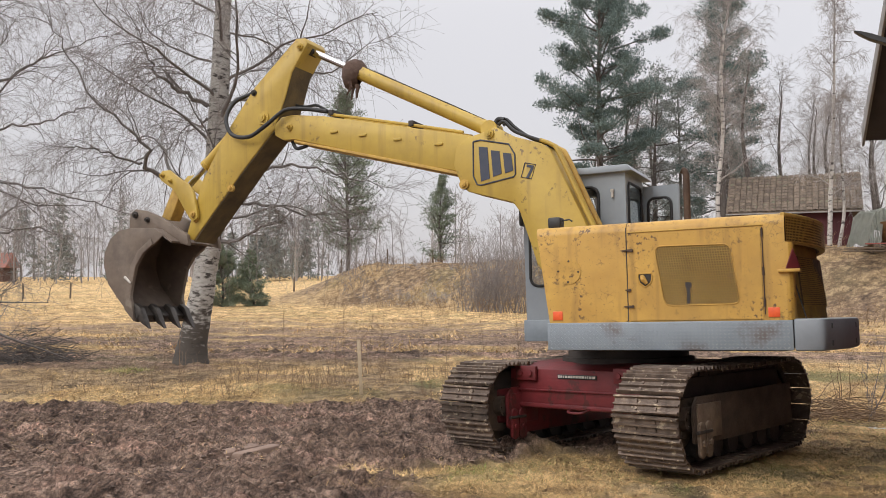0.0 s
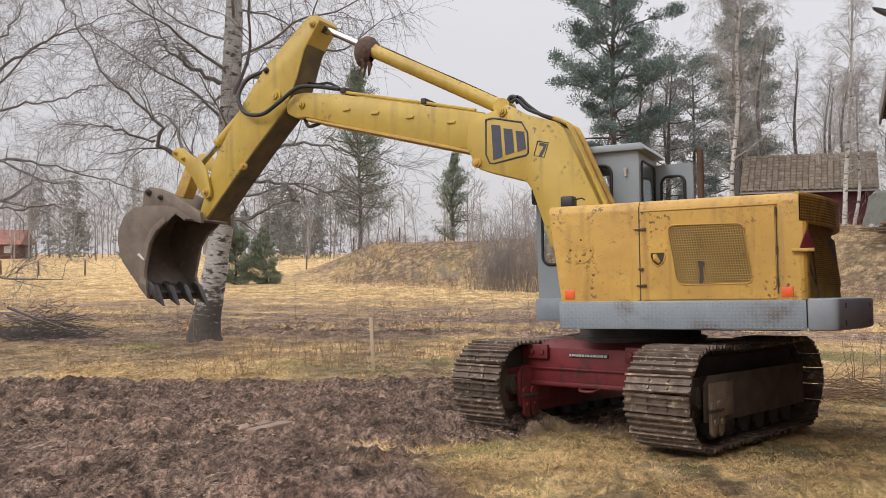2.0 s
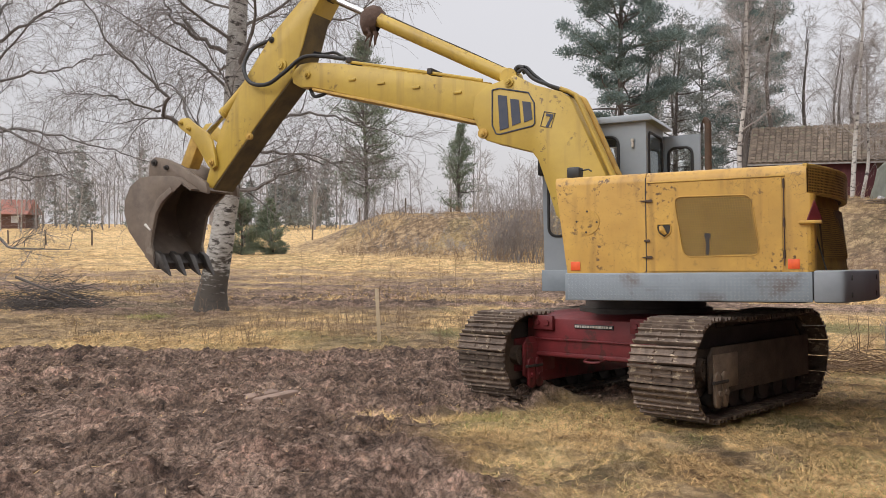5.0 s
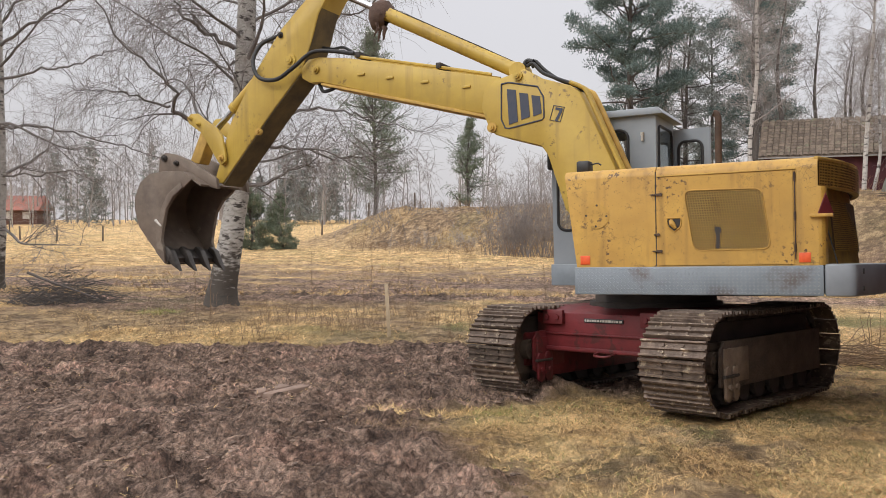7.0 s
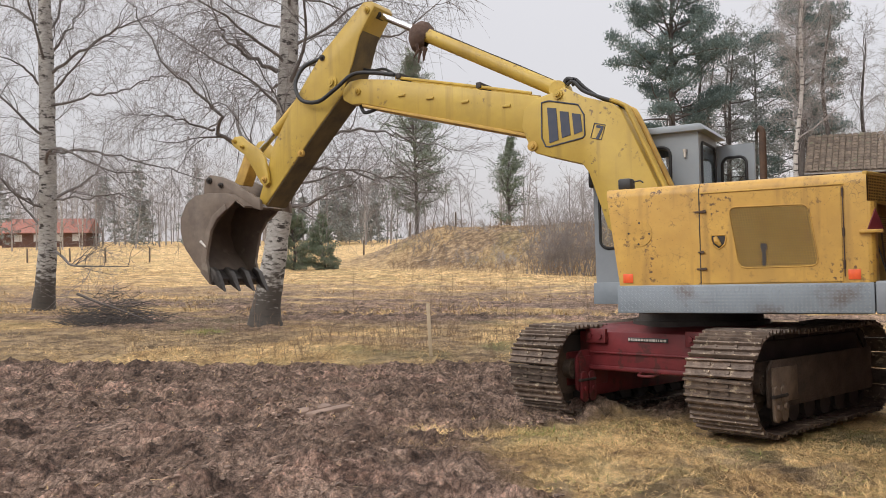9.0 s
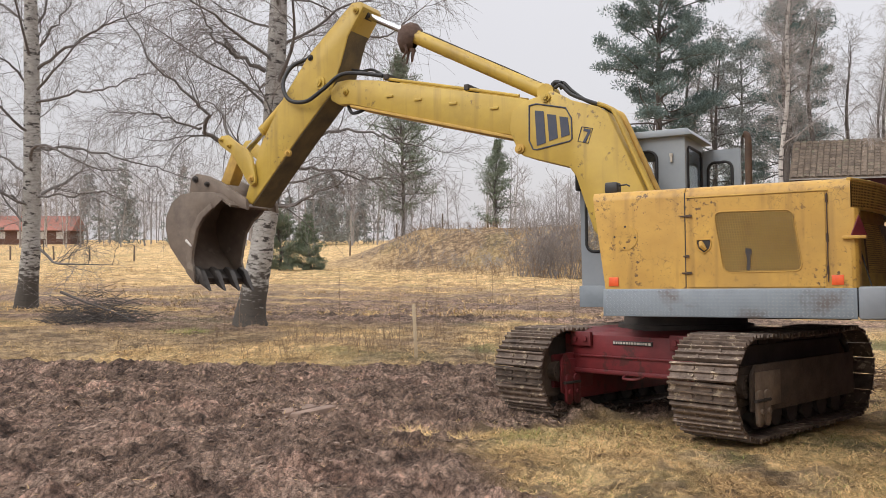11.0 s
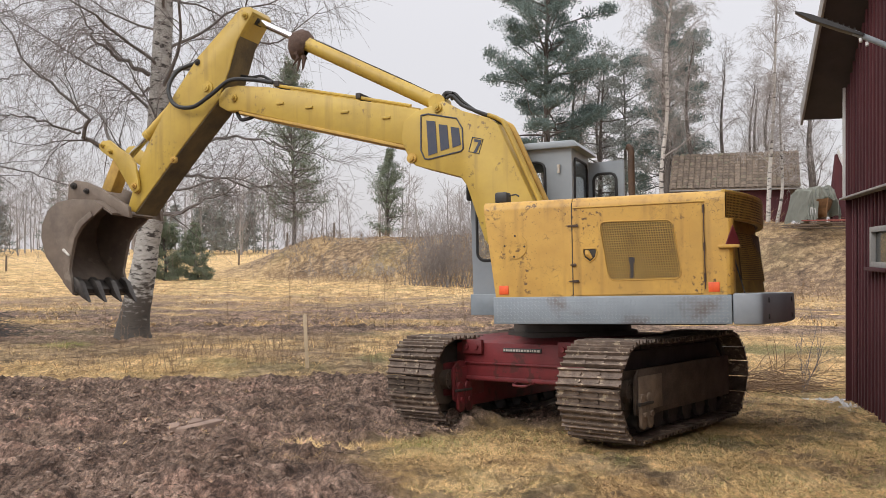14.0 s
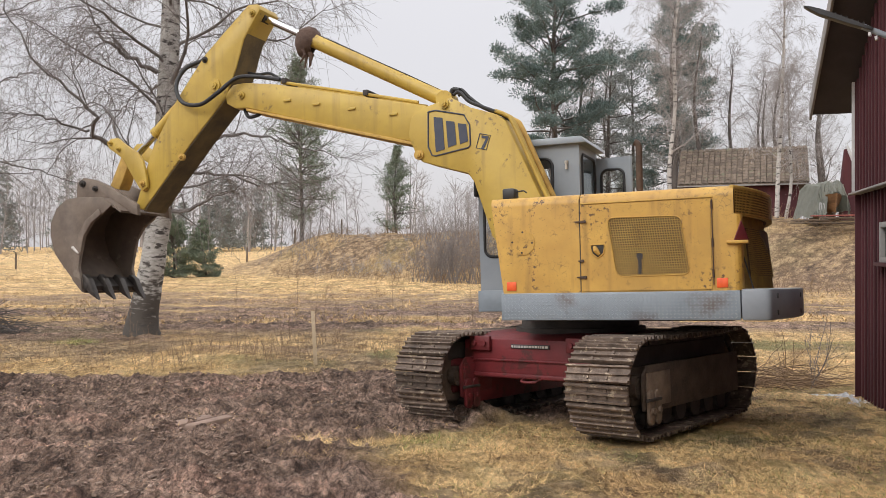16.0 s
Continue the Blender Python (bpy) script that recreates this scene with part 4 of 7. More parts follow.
def window_in_cab(name, pts_mid, normal_axis, at, cab, glass=True):
    """A rubber-framed window: pts in the plane, axis y or x."""
    if normal_axis == 'y':
        loop = [(x, at, z) for x, z in pts_mid]
    else:
        loop = [(at, x, z) for x, z in pts_mid]
    w = part(name, tube(loop + loop[:2], 0.017, 8, caps=False), RUBBER, cab, "window with a black rubber seal")
    if glass:
        pane = part("pane", prism(pts_mid, at - 0.003, at + 0.003, axis=normal_axis), GLASS, w)
        pane.visible_shadow = False
    return w


def build_cab(machine):
    y0, y1 = -0.36, -1.16
    a0, a1 = 0.06, 1.24
    zf, zr = 1.05, 2.86
    near = [(a0, zf), (a1 - 0.02, zf), (a1, 2.55), (a1 - 0.12, zr), (a0, zr)]
    t = 0.035

    def wall(outline, hole, axis, c0, c1, name, label=""):
        bm = bmesh.new()
        n = len(hole)
        cx = sum(p[0] for p in hole) / n
        cz = sum(p[1] for p in hole) / n
        def cast(p):
            d = Vector((p[0] - cx, p[1] - cz))
            best = None
            for i in range(len(outline)):
                q, s = Vector(outline[i]), Vector(outline[(i + 1) % len(outline)])
                e = s - q
                den = d.x * e.y - d.y * e.x
                if abs(den) < 1e-9:
                    continue
                w = q - Vector((cx, cz))
                tt = (w.x * e.y - w.y * e.x) / den
                uu = (w.x * d.y - w.y * d.x) / den
                if tt > 0 and -1e-6 <= uu <= 1 + 1e-6 and (best is None or tt < best):
                    best = tt
            return (cx + d.x * best, cz + d.y * best)
        ring = [cast(p) for p in hole]
        for c in outline:
            j = min(range(n), key=lambda q: (ring[q][0] - c[0]) ** 2 + (ring[q][1] - c[1]) ** 2)
            ring[j] = c
        mk = (lambda p, c: (p[0], c, p[1])) if axis == 'y' else (lambda p, c: (c, p[0], p[1]))
        A = [[bm.verts.new(mk(p, c)) for p in q] for q in (hole, ring) for c in (c0, c1)]
        for i in range(n):
            j = (i + 1) % n
            bm.faces.new((A[0][i], A[0][j], A[2][j], A[2][i]))
            bm.faces.new((A[1][i], A[1][j], A[3][j], A[3][i]))
            bm.faces.new((A[0][i], A[0][j], A[1][j], A[1][i]))
            bm.faces.new((A[2][i], A[2][j], A[3][j], A[3][i]))
        return part(name, bm, GREY, machine if name == "cab" else cab, label)

    hole_n = round_rect(0.36, 1.165, 1.66, 2.72, 0.09)
    cab = wall(near, hole_n, 'y', y0, y0 - t, "cab", "blue-grey sheet steel cab with rubber-sealed windows")
    window_in_cab("side_window", hole_n, 'y', y0 + 0.004, cab)
    part("window_bar", box(0.36, 1.165, y0 - 0.012, y0 + 0.006, 2.40, 2.425, 0.004), RUBBER, cab)
    # side wall ahead of the hood, low window
    rear_hole = round_rect(y1 + 0.12, y0 - 0.10, 1.85, 2.76, 0.07)
    wall([(y1, zf), (y0 - t, zf), (y0 - t, zr), (y1, zr)], rear_hole, 'x', a0, a0 + t, "rear_wall")
    window_in_cab("rear_window", rear_hole, 'x', a0 - 0.004, cab)
    wall(near, round_rect(0.22, 1.02, 1.35, 2.72, 0.08), 'y', y1, y1 + t, "door_side_wall")
    wall([(y1 + t, zf), (y0 - t, zf), (y0 - t, 2.60), (y1 + t, 2.60)], round_rect(y1 + 0.12, y0 - 0.11, 1.45, 2.50, 0.08), 'x', a1 - 0.05, a1 - 0.015, "front_wall")
    part("floor_plate", box(a0 + t, a1 - 0.05, y1 + t, y0 - t, zf, zf + 0.04), DARK_STEEL, cab)
    part("skirt", box(a0, a1 + 0.01, y0 - 0.01, y0 + 0.025, 1.045, 1.28, 0.006), TREAD_GREY, cab, "checker plate sill")
    # roof with a sloping edge
    bm = prism([(a0 - 0.10, zr), (a1 + 0.02, zr), (a1 - 0.04, zr + 0.075), (a0 - 0.04, zr + 0.075)], y1 - 0.06, y0 + 0.06, 0.012)
    part("roof", bm, GREY, cab, "blue-grey roof with drip edge")
    # the open door folded back beside the cab
    m = Matrix.Translation((a0, y1 - 0.02, 0)) @ Matrix.Rotation(radians(-6), 4, 'Z')
    do = [(-0.42, 1.10), (0.0, 1.10), (0.0, 2.80), (-0.42, 2.80)]
    dh = round_rect(-0.33, -0.06, 1.75, 2.66, 0.08)
    door = wall(do, dh, 'y', -0.02, 0.015, "open_door", "cab door hooked open, with a window")
    door.matrix_basis = m
    w = window_in_cab("door_window", dh, 'y', 0.018, cab)
    w.matrix_basis = m
    bm = tube([(0.20, y0 + 0.02, 2.59), (0.20, y0 + 0.02, 2.66)], 0.014, 12)
    tube([(0.20, y0 + 0.02, 2.65), (0.20, y0 + 0.02, 2.68)], 0.019, 12, bm)
    part("work_lamp", bm, WHITE_PLATE, cab, "small clear lamp on the cab wall")
    part("operator_seat", box(0.35, 0.85, -1.0, -0.55, 1.55, 1.75, 0.05), BLACK, cab, "black operator seat")
    part("seat_back", box(0.30, 0.42, -1.0, -0.55, 1.70, 2.30, 0.05), BLACK, cab)
    part("seat_base", box(0.42, 0.75, -0.92, -0.62, 1.09, 1.55, 0.02), BLACK, cab)
    # wing mirror on the far corner and one on the front locker
    bm = box(1.19, 1.24, -0.31, -0.21, 2.33, 2.52, 0.02)
    part("wing_mirror", bm, BLACK, cab)
    part("mirror_stalk", tube([(1.21, -0.36, 2.42), (1.21, -0.30, 2.42)], 0.012, 8), BLACK, cab)
    bm = box(0.41, 0.54, 0.68, 0.82, 2.165, 2.275, 0.02)
    tube([(0.46, 0.75, 2.10), (0.46, 0.75, 2.18)], 0.014, 8, bm)
    tube([(0.42, 0.75, 2.24), (0.34, 0.75, 2.25), (0.31, 0.75, 2.23)], 0.008, 8, bm)
    part("work_light", bm, BLACK, machine, "black work lamp on the locker")


def build_arm(machine):
    b = 0.22
    low = [(1.80, 3.20), (1.66, 3.30), (1.45, 3.345), (1.32, 3.385), (1.12, 3.26), (0.80, 3.15), (0.70, 3.07), (0.34, 2.27), (0.10, 1.70), (0.02, 1.30),
           (0.52, 1.30), (0.62, 1.55), (0.87, 1.86), (0.95, 2.11), (1.06, 2.44), (1.13, 2.54), (1.66, 2.70), (1.73, 2.76), (1.83, 3.00)]
    boom = part("boom", prism(low, -b, b, 0.012), BOOM_YELLOW, machine, "yellow cranked boom, scuffed paint")
    fore = [(1.62, 3.325), (2.35, 3.495), (3.58, 3.78), (4.04, 3.85), (4.20, 3.84), (4.32, 3.74), (4.30, 3.62), (4.18, 3.55), (4.01, 3.54), (2.36, 3.08), (1.62, 2.90)]
    part("fore_boom", prism(fore, -0.195, 0.195, 0.010), BOOM_YELLOW, machine, "straight yellow front half of the boom")
    for a in (2.02, 2.55, 3.02, 3.42):
        z = 3.415 + (a - 2.02) * 0.213 - 0.15
        part("bracket", box(a - 0.05, a + 0.05, 0.19, 0.215, z - 0.012, z + 0.018, 0.006), BOOM_YELLOW, boom)
    part("under_rail", prism([(1.75, 2.925), (4.0, 3.53), (4.0, 3.50), (1.75, 2.89)], -0.21, 0.21, 0.004), GRIME_YELLOW, boom)
    pin_boss("boom_pin", 1.39, 3.315, b, boom, 0.055)
    pin_boss("lower_pin", 1.70, 2.78, b, boom, 0.055, GRIME_YELLOW)
    pin_boss("end_pin", 4.08, 3.70, 0.195, boom, 0.05)
    # name plate: frame, pale field and three plain dark bars; the model figure beside it
    fr = [(1.585, 3.245), (1.50, 3.255), (1.165, 3.175), (1.10, 3.06), (1.095, 2.84), (1.12, 2.815), (1.50, 2.755), (1.545, 2.765), (1.59, 2.86)]
    plate = part("name_plate", tube([(x, b + 0.003, z) for x, z in fr + fr[:1]], 0.009, 6), DECAL_BLUE, boom, "framed name plate with three dark bars")
    # plain slanted bars in the plate's colours
    for x0, x1, z0, z1 in ((1.520, 1.405, 2.805, 3.185), (1.375, 1.265, 2.845, 3.13), (1.235, 1.130, 2.870, 3.09)):
        part("plate_bar", prism([(x0 - 0.02, z0 - 0.01), (x1 - 0.01, z0 + 0.015), (x1 + 0.01, z1 - 0.02), (x0, z1)], b + 0.001, b + 0.006), DECAL_BLUE, plate)
    fg = [(0.985, 2.955), (0.865, 2.925), (0.915, 2.775), (1.03, 2.805)]
    fig = part("figure_frame", tube([(x, b + 0.003, z) for x, z in fg + fg[:1]], 0.005, 6), DECAL_BLUE, boom)
    part("figure_seven", prism([(0.962, 2.935), (0.885, 2.915), (0.89, 2.885), (0.945, 2.785), (0.975, 2.792), (0.918, 2.893), (0.966, 2.908)], b + 0.001, b + 0.006), DECAL_BLUE, fig)
    # pipes down the boom's back
    for k, (y, r) in enumerate(((0.17, 0.022), (0.10, 0.022), (-0.10, 0.022), (-0.17, 0.022))):
        pts = [(0.10, y, 1.85), (0.20, y, 2.03), (0.36, y, 2.38), (0.64, y, 3.02), (0.72, y, 3.12), (0.84, y, 3.18)]
        off = 0.016
        part("boom_pipe", tube(spline([(p[0] - off, p[1], p[2] + off) for p in pts], 5), r, 8), BOOM_YELLOW if k < 2 else GRIME_YELLOW, boom)
    for y in (0.12, -0.12):
        pts = [(1.75, y, 3.39), (2.35, y, 3.535), (3.55, y, 3.815)]
        part("top_pipe", tube(pts, 0.020, 8), BOOM_YELLOW, boom)
    for a, z in ((3.5, 3.80), (2.4, 3.54)):
        part("pipe_clamp", box(a - 0.03, a + 0.03, -0.16, 0.16, z - 0.01, z + 0.055, 0.006), DARK_STEEL, boom)
    for y, q in ((0.08, 0.0), (0.02, 0.04), (-0.06, 0.02)):
        part("hose", tube(spline([(1.34, y, 3.44 + q), (1.27, y, 3.46 + q), (1.16, y, 3.35 + q), (1.0, y, 3.27), (0.82, y, 3.19), (0.72, y, 3.12)], 6), 0.020, 8), RUBBER, boom, "black hydraulic hose")
    part("hose_elbow", tube(spline([(1.40, 0.05, 3.40), (1.36, 0.05, 3.50), (1.28, 0.05, 3.49)], 5), 0.028, 10), RUBBER, boom)

    # stick
    st = [(3.97, 4.80), (3.84, 4.79), (3.80, 4.72), (4.04, 4.39), (4.15, 4.06), (4.31, 3.70), (4.80, 3.22), (5.41, 2.58), (5.60, 2.38), (5.67, 2.40), (5.71, 2.48),
          (5.63, 2.69), (5.46, 3.15), (5.07, 3.74), (4.62, 4.27)]
    stick = part("stick", prism(st, -0.20, 0.20, 0.012), BOOM_YELLOW, machine, "yellow dipper stick, worn at the edges")
    # thin dark sheet along the underside carries its shade
    under = [(3.83, 4.76), (4.05, 4.385), (4.16, 4.05), (4.32, 3.69), (4.81, 3.21), (5.42, 2.57), (5.60, 2.37)]
    part("stick_underside", prism([(x - 0.010, z - 0.010) for x, z in under] + [(x + 0.02, z + 0.02) for x, z in reversed(under)], -0.185, 0.185), UNDERSIDE_SHADE, stick, "yellow underside with its shade painted dark brown")
    pin_boss("stick_head_pin", 3.91, 4.69, 0.20, stick, 0.045)
    pin_boss("stick_pin", 4.47, 3.86, 0.20, stick, 0.085)
    pin_boss("stick_lug_pin", 4.62, 4.20, 0.19, stick, 0.04, DARK_STEEL)
    pin_boss("stick_low_pin", 4.98, 3.01, 0.20, stick, 0.045, GRIME_YELLOW)
    pin_boss("stick_foot_pin", 5.56, 2.66, 0.20, stick, 0.05, GRIME_YELLOW)
    # big loop of hose over the stick, and the small one under the boom
    part("stick_hose", tube(spline([(3.55, 0.16, 3.84), (3.85, 0.20, 3.90), (4.10, 0.26, 3.90), (4.36, 0.29, 3.74), (4.62, 0.30, 3.62), (4.90, 0.29, 3.68), (5.02, 0.26, 3.90), (4.96, 0.18, 4.12), (4.78, 0.10, 4.22), (4.60, 0.05, 4.26)], 7), 0.026, 10), RUBBER, stick, "thick black hose looped over the stick")
    part("stick_hose_thin", tube(spline([(3.55, 0.10, 3.84), (3.80, 0.0, 3.98), (4.0, -0.05, 4.0), (4.2, -0.05, 4.05)], 6), 0.018, 8), RUBBER, stick)
    part("under_hose", tube(spline([(4.10, 0.1, 3.54), (4.02, 0.13, 3.44), (3.90, 0.12, 3.45), (3.80, 0.08, 3.50), (3.70, 0.0, 3.48)], 6), 0.022, 8), RUBBER, boom)

    def ram(name, p, q, cut, r, rod, mat=BOOM_YELLOW):
        p, q = Vector(p), Vector(q)
        m = p.lerp(q, cut)
        d = (q - p).normalized()
        bm = tube([p, m - d * 0.06, m - d * 0.06, m], [r, r, r * 1.12, r * 1.12], 24)
        tube([p + Vector((0, -0.10, 0)), p + Vector((0, 0.10, 0))], r * 1.15, 18, bm)
        o = part(name, bm, mat, machine, "yellow hydraulic ram")
        up = Vector((0, 0.35, 1)) - d * Vector((0, 0.35, 1)).dot(d)
        up.normalize()
        oil = [p.lerp(m, f) + up * (r * 0.985) for f in (0.06, 0.3, 0.55, 0.8, 0.93)]
        part("oil_streak", tube(oil, [0.004, 0.011, 0.008, 0.012, 0.005], 6), DARK_STEEL, o, "black oil streak along the ram")
        part("rod", tube([m, q], rod, 20), BARE_STEEL, o, "bright steel rod")
        part("rod_eye", tube([q + Vector((0, -0.07, 0)), q + Vector((0, 0.07, 0))], rod * 1.9, 16), DARK_STEEL, o)
        return o, m, d

    o, m, d = ram("stick_ram", (1.45, 0, 3.40), (3.90, 0, 4.69), 0.735, 0.085, 0.042)
    # rag of sacking tied round the ram's gland
    bm = bmesh.new()
    rng = random.Random(8)
    side = d.cross(Vector((0, 1, 0))).normalized()
    if side.z > 0:
        side = -side
    rings = []
    for i, (s, r) in enumerate(((-0.13, 0.09), (-0.10, 0.115), (-0.04, 0.135), (0.03, 0.13), (0.09, 0.10), (0.13, 0.055))):
        ring = []
        for k in range(22):
            t = math.tau * k / 22
            rad = r * (1 + rng.uniform(-0.10, 0.10))
            drop = max(0, math.cos(t)) ** 2 * 0.13 * (1 - abs(s) * 4.5)
            ring.append(bm.verts.new(m + d * (s + rng.uniform(-0.012, 0.012)) + side * (math.cos(t) * rad + drop) + Vector((0, math.sin(t) * rad, 0))))
        rings.append(ring)
    for a, c in zip(rings, rings[1:]):
        for k in range(22):
            bm.faces.new((a[k], a[(k + 1) % 22], c[(k + 1) % 22], c[k]))
    rag = part("rag", bm, OLD_SACK, o, "brown sacking tied round the ram")
    for k in range(5):
        p = m + d * rng.uniform(-0.08, 0.06) + Vector((0, 0.04 * (k - 2), -0.17))
        part("rag_end", tube([p, p + Vector((rng.uniform(-0.03, 0.03), 0, -0.07)), p + Vector((rng.uniform(-0.05, 0.05), 0, -rng.uniform(0.10, 0.2)))], [0.03, 0.02, 0.008], 6), OLD_SACK, rag)
    ram("bucket_ram", (4.70, 0, 4.10), (5.98, 0, 3.05), 0.69, 0.075, 0.04)
    # bucket linkage: two curved levers and a link
    for y in (0.235, -0.235):
        lv = [(6.10, 3.33), (6.16, 3.27), (6.12, 3.20), (5.90, 3.06), (5.72, 2.80), (5.62, 2.66), (5.56, 2.62), (5.49, 2.66), (5.50, 2.76), (5.56, 3.00), (5.66, 3.12), (5.86, 3.24), (5.98, 3.33)]
        lever = part("lever", prism(lv, y - 0.022, y + 0.022, 0.008), BOOM_YELLOW, stick, "curved yellow bucket lever")
        if y > 0:
            pin_boss("lever_pin", 5.56, 2.71, y + 0.02, stick, 0.042, GRIME_YELLOW)
            pin_boss("lever_pin", 5.95, 3.18, y + 0.02, stick, 0.03)
            pin_boss("lever_pin", 6.09, 3.27, y + 0.02, stick, 0.03)
    part("link", prism([(6.05, 3.16), (5.90, 3.09), (6.10, 2.68), (6.27, 2.72)], -0.10, 0.10, 0.02), GRIME_YELLOW, stick)

    # bucket
    B = 0.46
    shell = [(5.72, 2.36), (6.02, 2.54), (6.40, 2.565), (6.63, 2.545), (6.80, 2.44), (6.90, 2.25), (6.905, 2.08), (6.82, 1.84), (6.60, 1.60), (6.33, 1.34)]
    bm = bmesh.new()
    rows = [[bm.verts.new((x, y, z)) for x, z in shell] for y in (B, -B)]
    for i in range(len(shell) - 1):
        bm.faces.new((rows[0][i], rows[0][i + 1], rows[1][i + 1], rows[1][i]))
    bmesh.ops.recalc_face_normals(bm, faces=bm.faces)
    bmesh.ops.solidify(bm, geom=bm.faces[:], thickness=0.028)
    bucket = part("bucket", bm, BUCKET, machine, "weathered brown steel digging bucket")
    mouth = [(6.36, 1.52), (6.40, 1.66), (6.37, 1.82), (6.31, 2.06), (6.19, 2.22), (6.02, 2.33), (5.74, 2.37)]
    for s in (1, -1):
        pl = shell[1:] + mouth[:-1] + [(5.86, 2.44)]
        part("side_plate", prism(pl, s * B - 0.014, s * B + 0.014, 0.004), BUCKET, bucket)
        cut = [(6.33, 1.34), (6.50, 1.50), (6.50, 1.66), (6.46, 1.82), (6.40, 2.08), (6.28, 2.26), (6.06, 2.40)] + mouth[:-1][::-1]
        part("side_cutter", prism(cut, s * (B + 0.012), s * (B + 0.034), 0.004), BUCKET, bucket)
        ear = [(5.58, 2.30), (5.60, 2.44), (6.05, 2.70), (6.30, 2.80), (6.50, 2.84), (6.60, 2.78), (6.62, 2.56), (6.30, 2.53), (6.0, 2.50), (5.80, 2.36)]
        e = part("hinge_ear", prism(ear, s * 0.29 - 0.03, s * 0.29 + 0.03, 0.010), BUCKET, bucket)
        if s > 0:
            pin_boss("ear_pin", 6.50, 2.76, 0.32, e, 0.045, DARK_STEEL)
            pin_boss("ear_pin", 6.28, 2.68, 0.32, e, 0.035, DARK_STEEL)
        part("side_tooth", tube([(6.50, s * (B + 0.03), 1.92), (6.38, s * (B + 0.05), 1.84)], [0.02, 0.012], 8), WHITE_PLATE, bucket)
    for k in range(4):
        y = B - 0.05 - k * (2 * B - 0.10) / 3
        t = [(6.46, 1.47), (6.36, 1.58), (6.27, 1.52), (6.19, 1.36), (6.12, 1.24), (6.23, 1.31), (6.32, 1.38)]
        bm = prism(t, y - 0.045, y + 0.045, 0.01)
        for v in bm.verts:
            if v.co.z < 1.30:
                v.co.y = y + (v.co.y - y) * 0.55
        part("tooth", bm, TOOTH, bucket, "worn pointed digging tooth")
    part("cutting_lip", prism([(6.33, 1.33), (6.45, 1.45), (6.42, 1.55), (6.28, 1.42)], -B, B, 0.006), TOOTH, bucket)


OLD_SACK = material("old_sacking", (0.13, 0.085, 0.065), (0.08, 0.05, 0.04), 12, 7, 0.95, bump=0.8, bump_scale=20)
TOOTH = material("worn_tooth_steel", (0.085, 0.075, 0.068), (0.04, 0.034, 0.03), 8, 7, 0.45, 0.5, bump=0.15)


def build_excavator():
    machine = tagged(empty("excavator", UPPER), "old yellow crawler excavator with grey cab, parked on mud", "excavator")
    build_undercarriage(machine)
    build_deck(machine)
    build_hood(machine)
    build_cab(machine)
    build_arm(machine)
    return machine


build_excavator()


# ---- trees and plants ----
class Wood:
    """Collects thin tapered tubes of one tree into one mesh."""

    def __init__(self):
        self.v, self.f = [], []

    def add(self, pts, r0, r1, n=3):
        k = len(pts)
        base = len(self.v)
        for i, p in enumerate(pts):
            q = pts[min(i + 1, k - 1)] - pts[max(i - 1, 0)]
            u = q.cross(Vector((0.31, 0.22, 0.92)))
            if u.length < 1e-6:
                u = Vector((1, 0, 0))
            u.normalize()
            w = q.cross(u)
            w.normalize()
            r = r0 + (r1 - r0) * i / (k - 1)
            for j in range(n):
                a = math.tau * j / n
                self.v.append(p + u * (r * math.cos(a)) + w * (r * math.sin(a)))
        for i in range(k - 1):
            for j in range(n):
                a, b = base + i * n + j, base + i * n + (j + 1) % n
                self.f.append((a, b, b + n, a + n))

    def mesh(self, name, mat, smooth=True):
        return raw(name, self.v, self.f, mat, smooth)


def grow(p, d, length, n, rng, wander, pull):
    """A crooked line from p along d; pull bends it upwards (+) or lets it hang (-)."""
    pts = [p.copy()]
    d = d.normalized()
    s = length / n
    for i in range(n):
        d = d + Vector((rng.gauss(0, wander), rng.gauss(0, wander), rng.gauss(0, wander) + pull * (i + 1) / n))
        d.normalize()
        pts.append(pts[-1] + d * s)
    return pts


def at_line(pts, t):
    x = t * (len(pts) - 1)
    i = min(int(x), len(pts) - 2)
    return pts[i].lerp(pts[i + 1], x - i), (pts[i + 1] - pts[i]).normalized()


def side_dir(d, rng, spread):
    """A way that leaves d at about that angle, in degrees."""
    v = Vector((rng.gauss(0, 1), rng.gauss(0, 1), rng.gauss(0, 1)))
    v = (v - d * v.dot(d)).normalized()
    a = radians(spread * rng.uniform(0.75, 1.25))
    return d * math.cos(a) + v * math.sin(a)


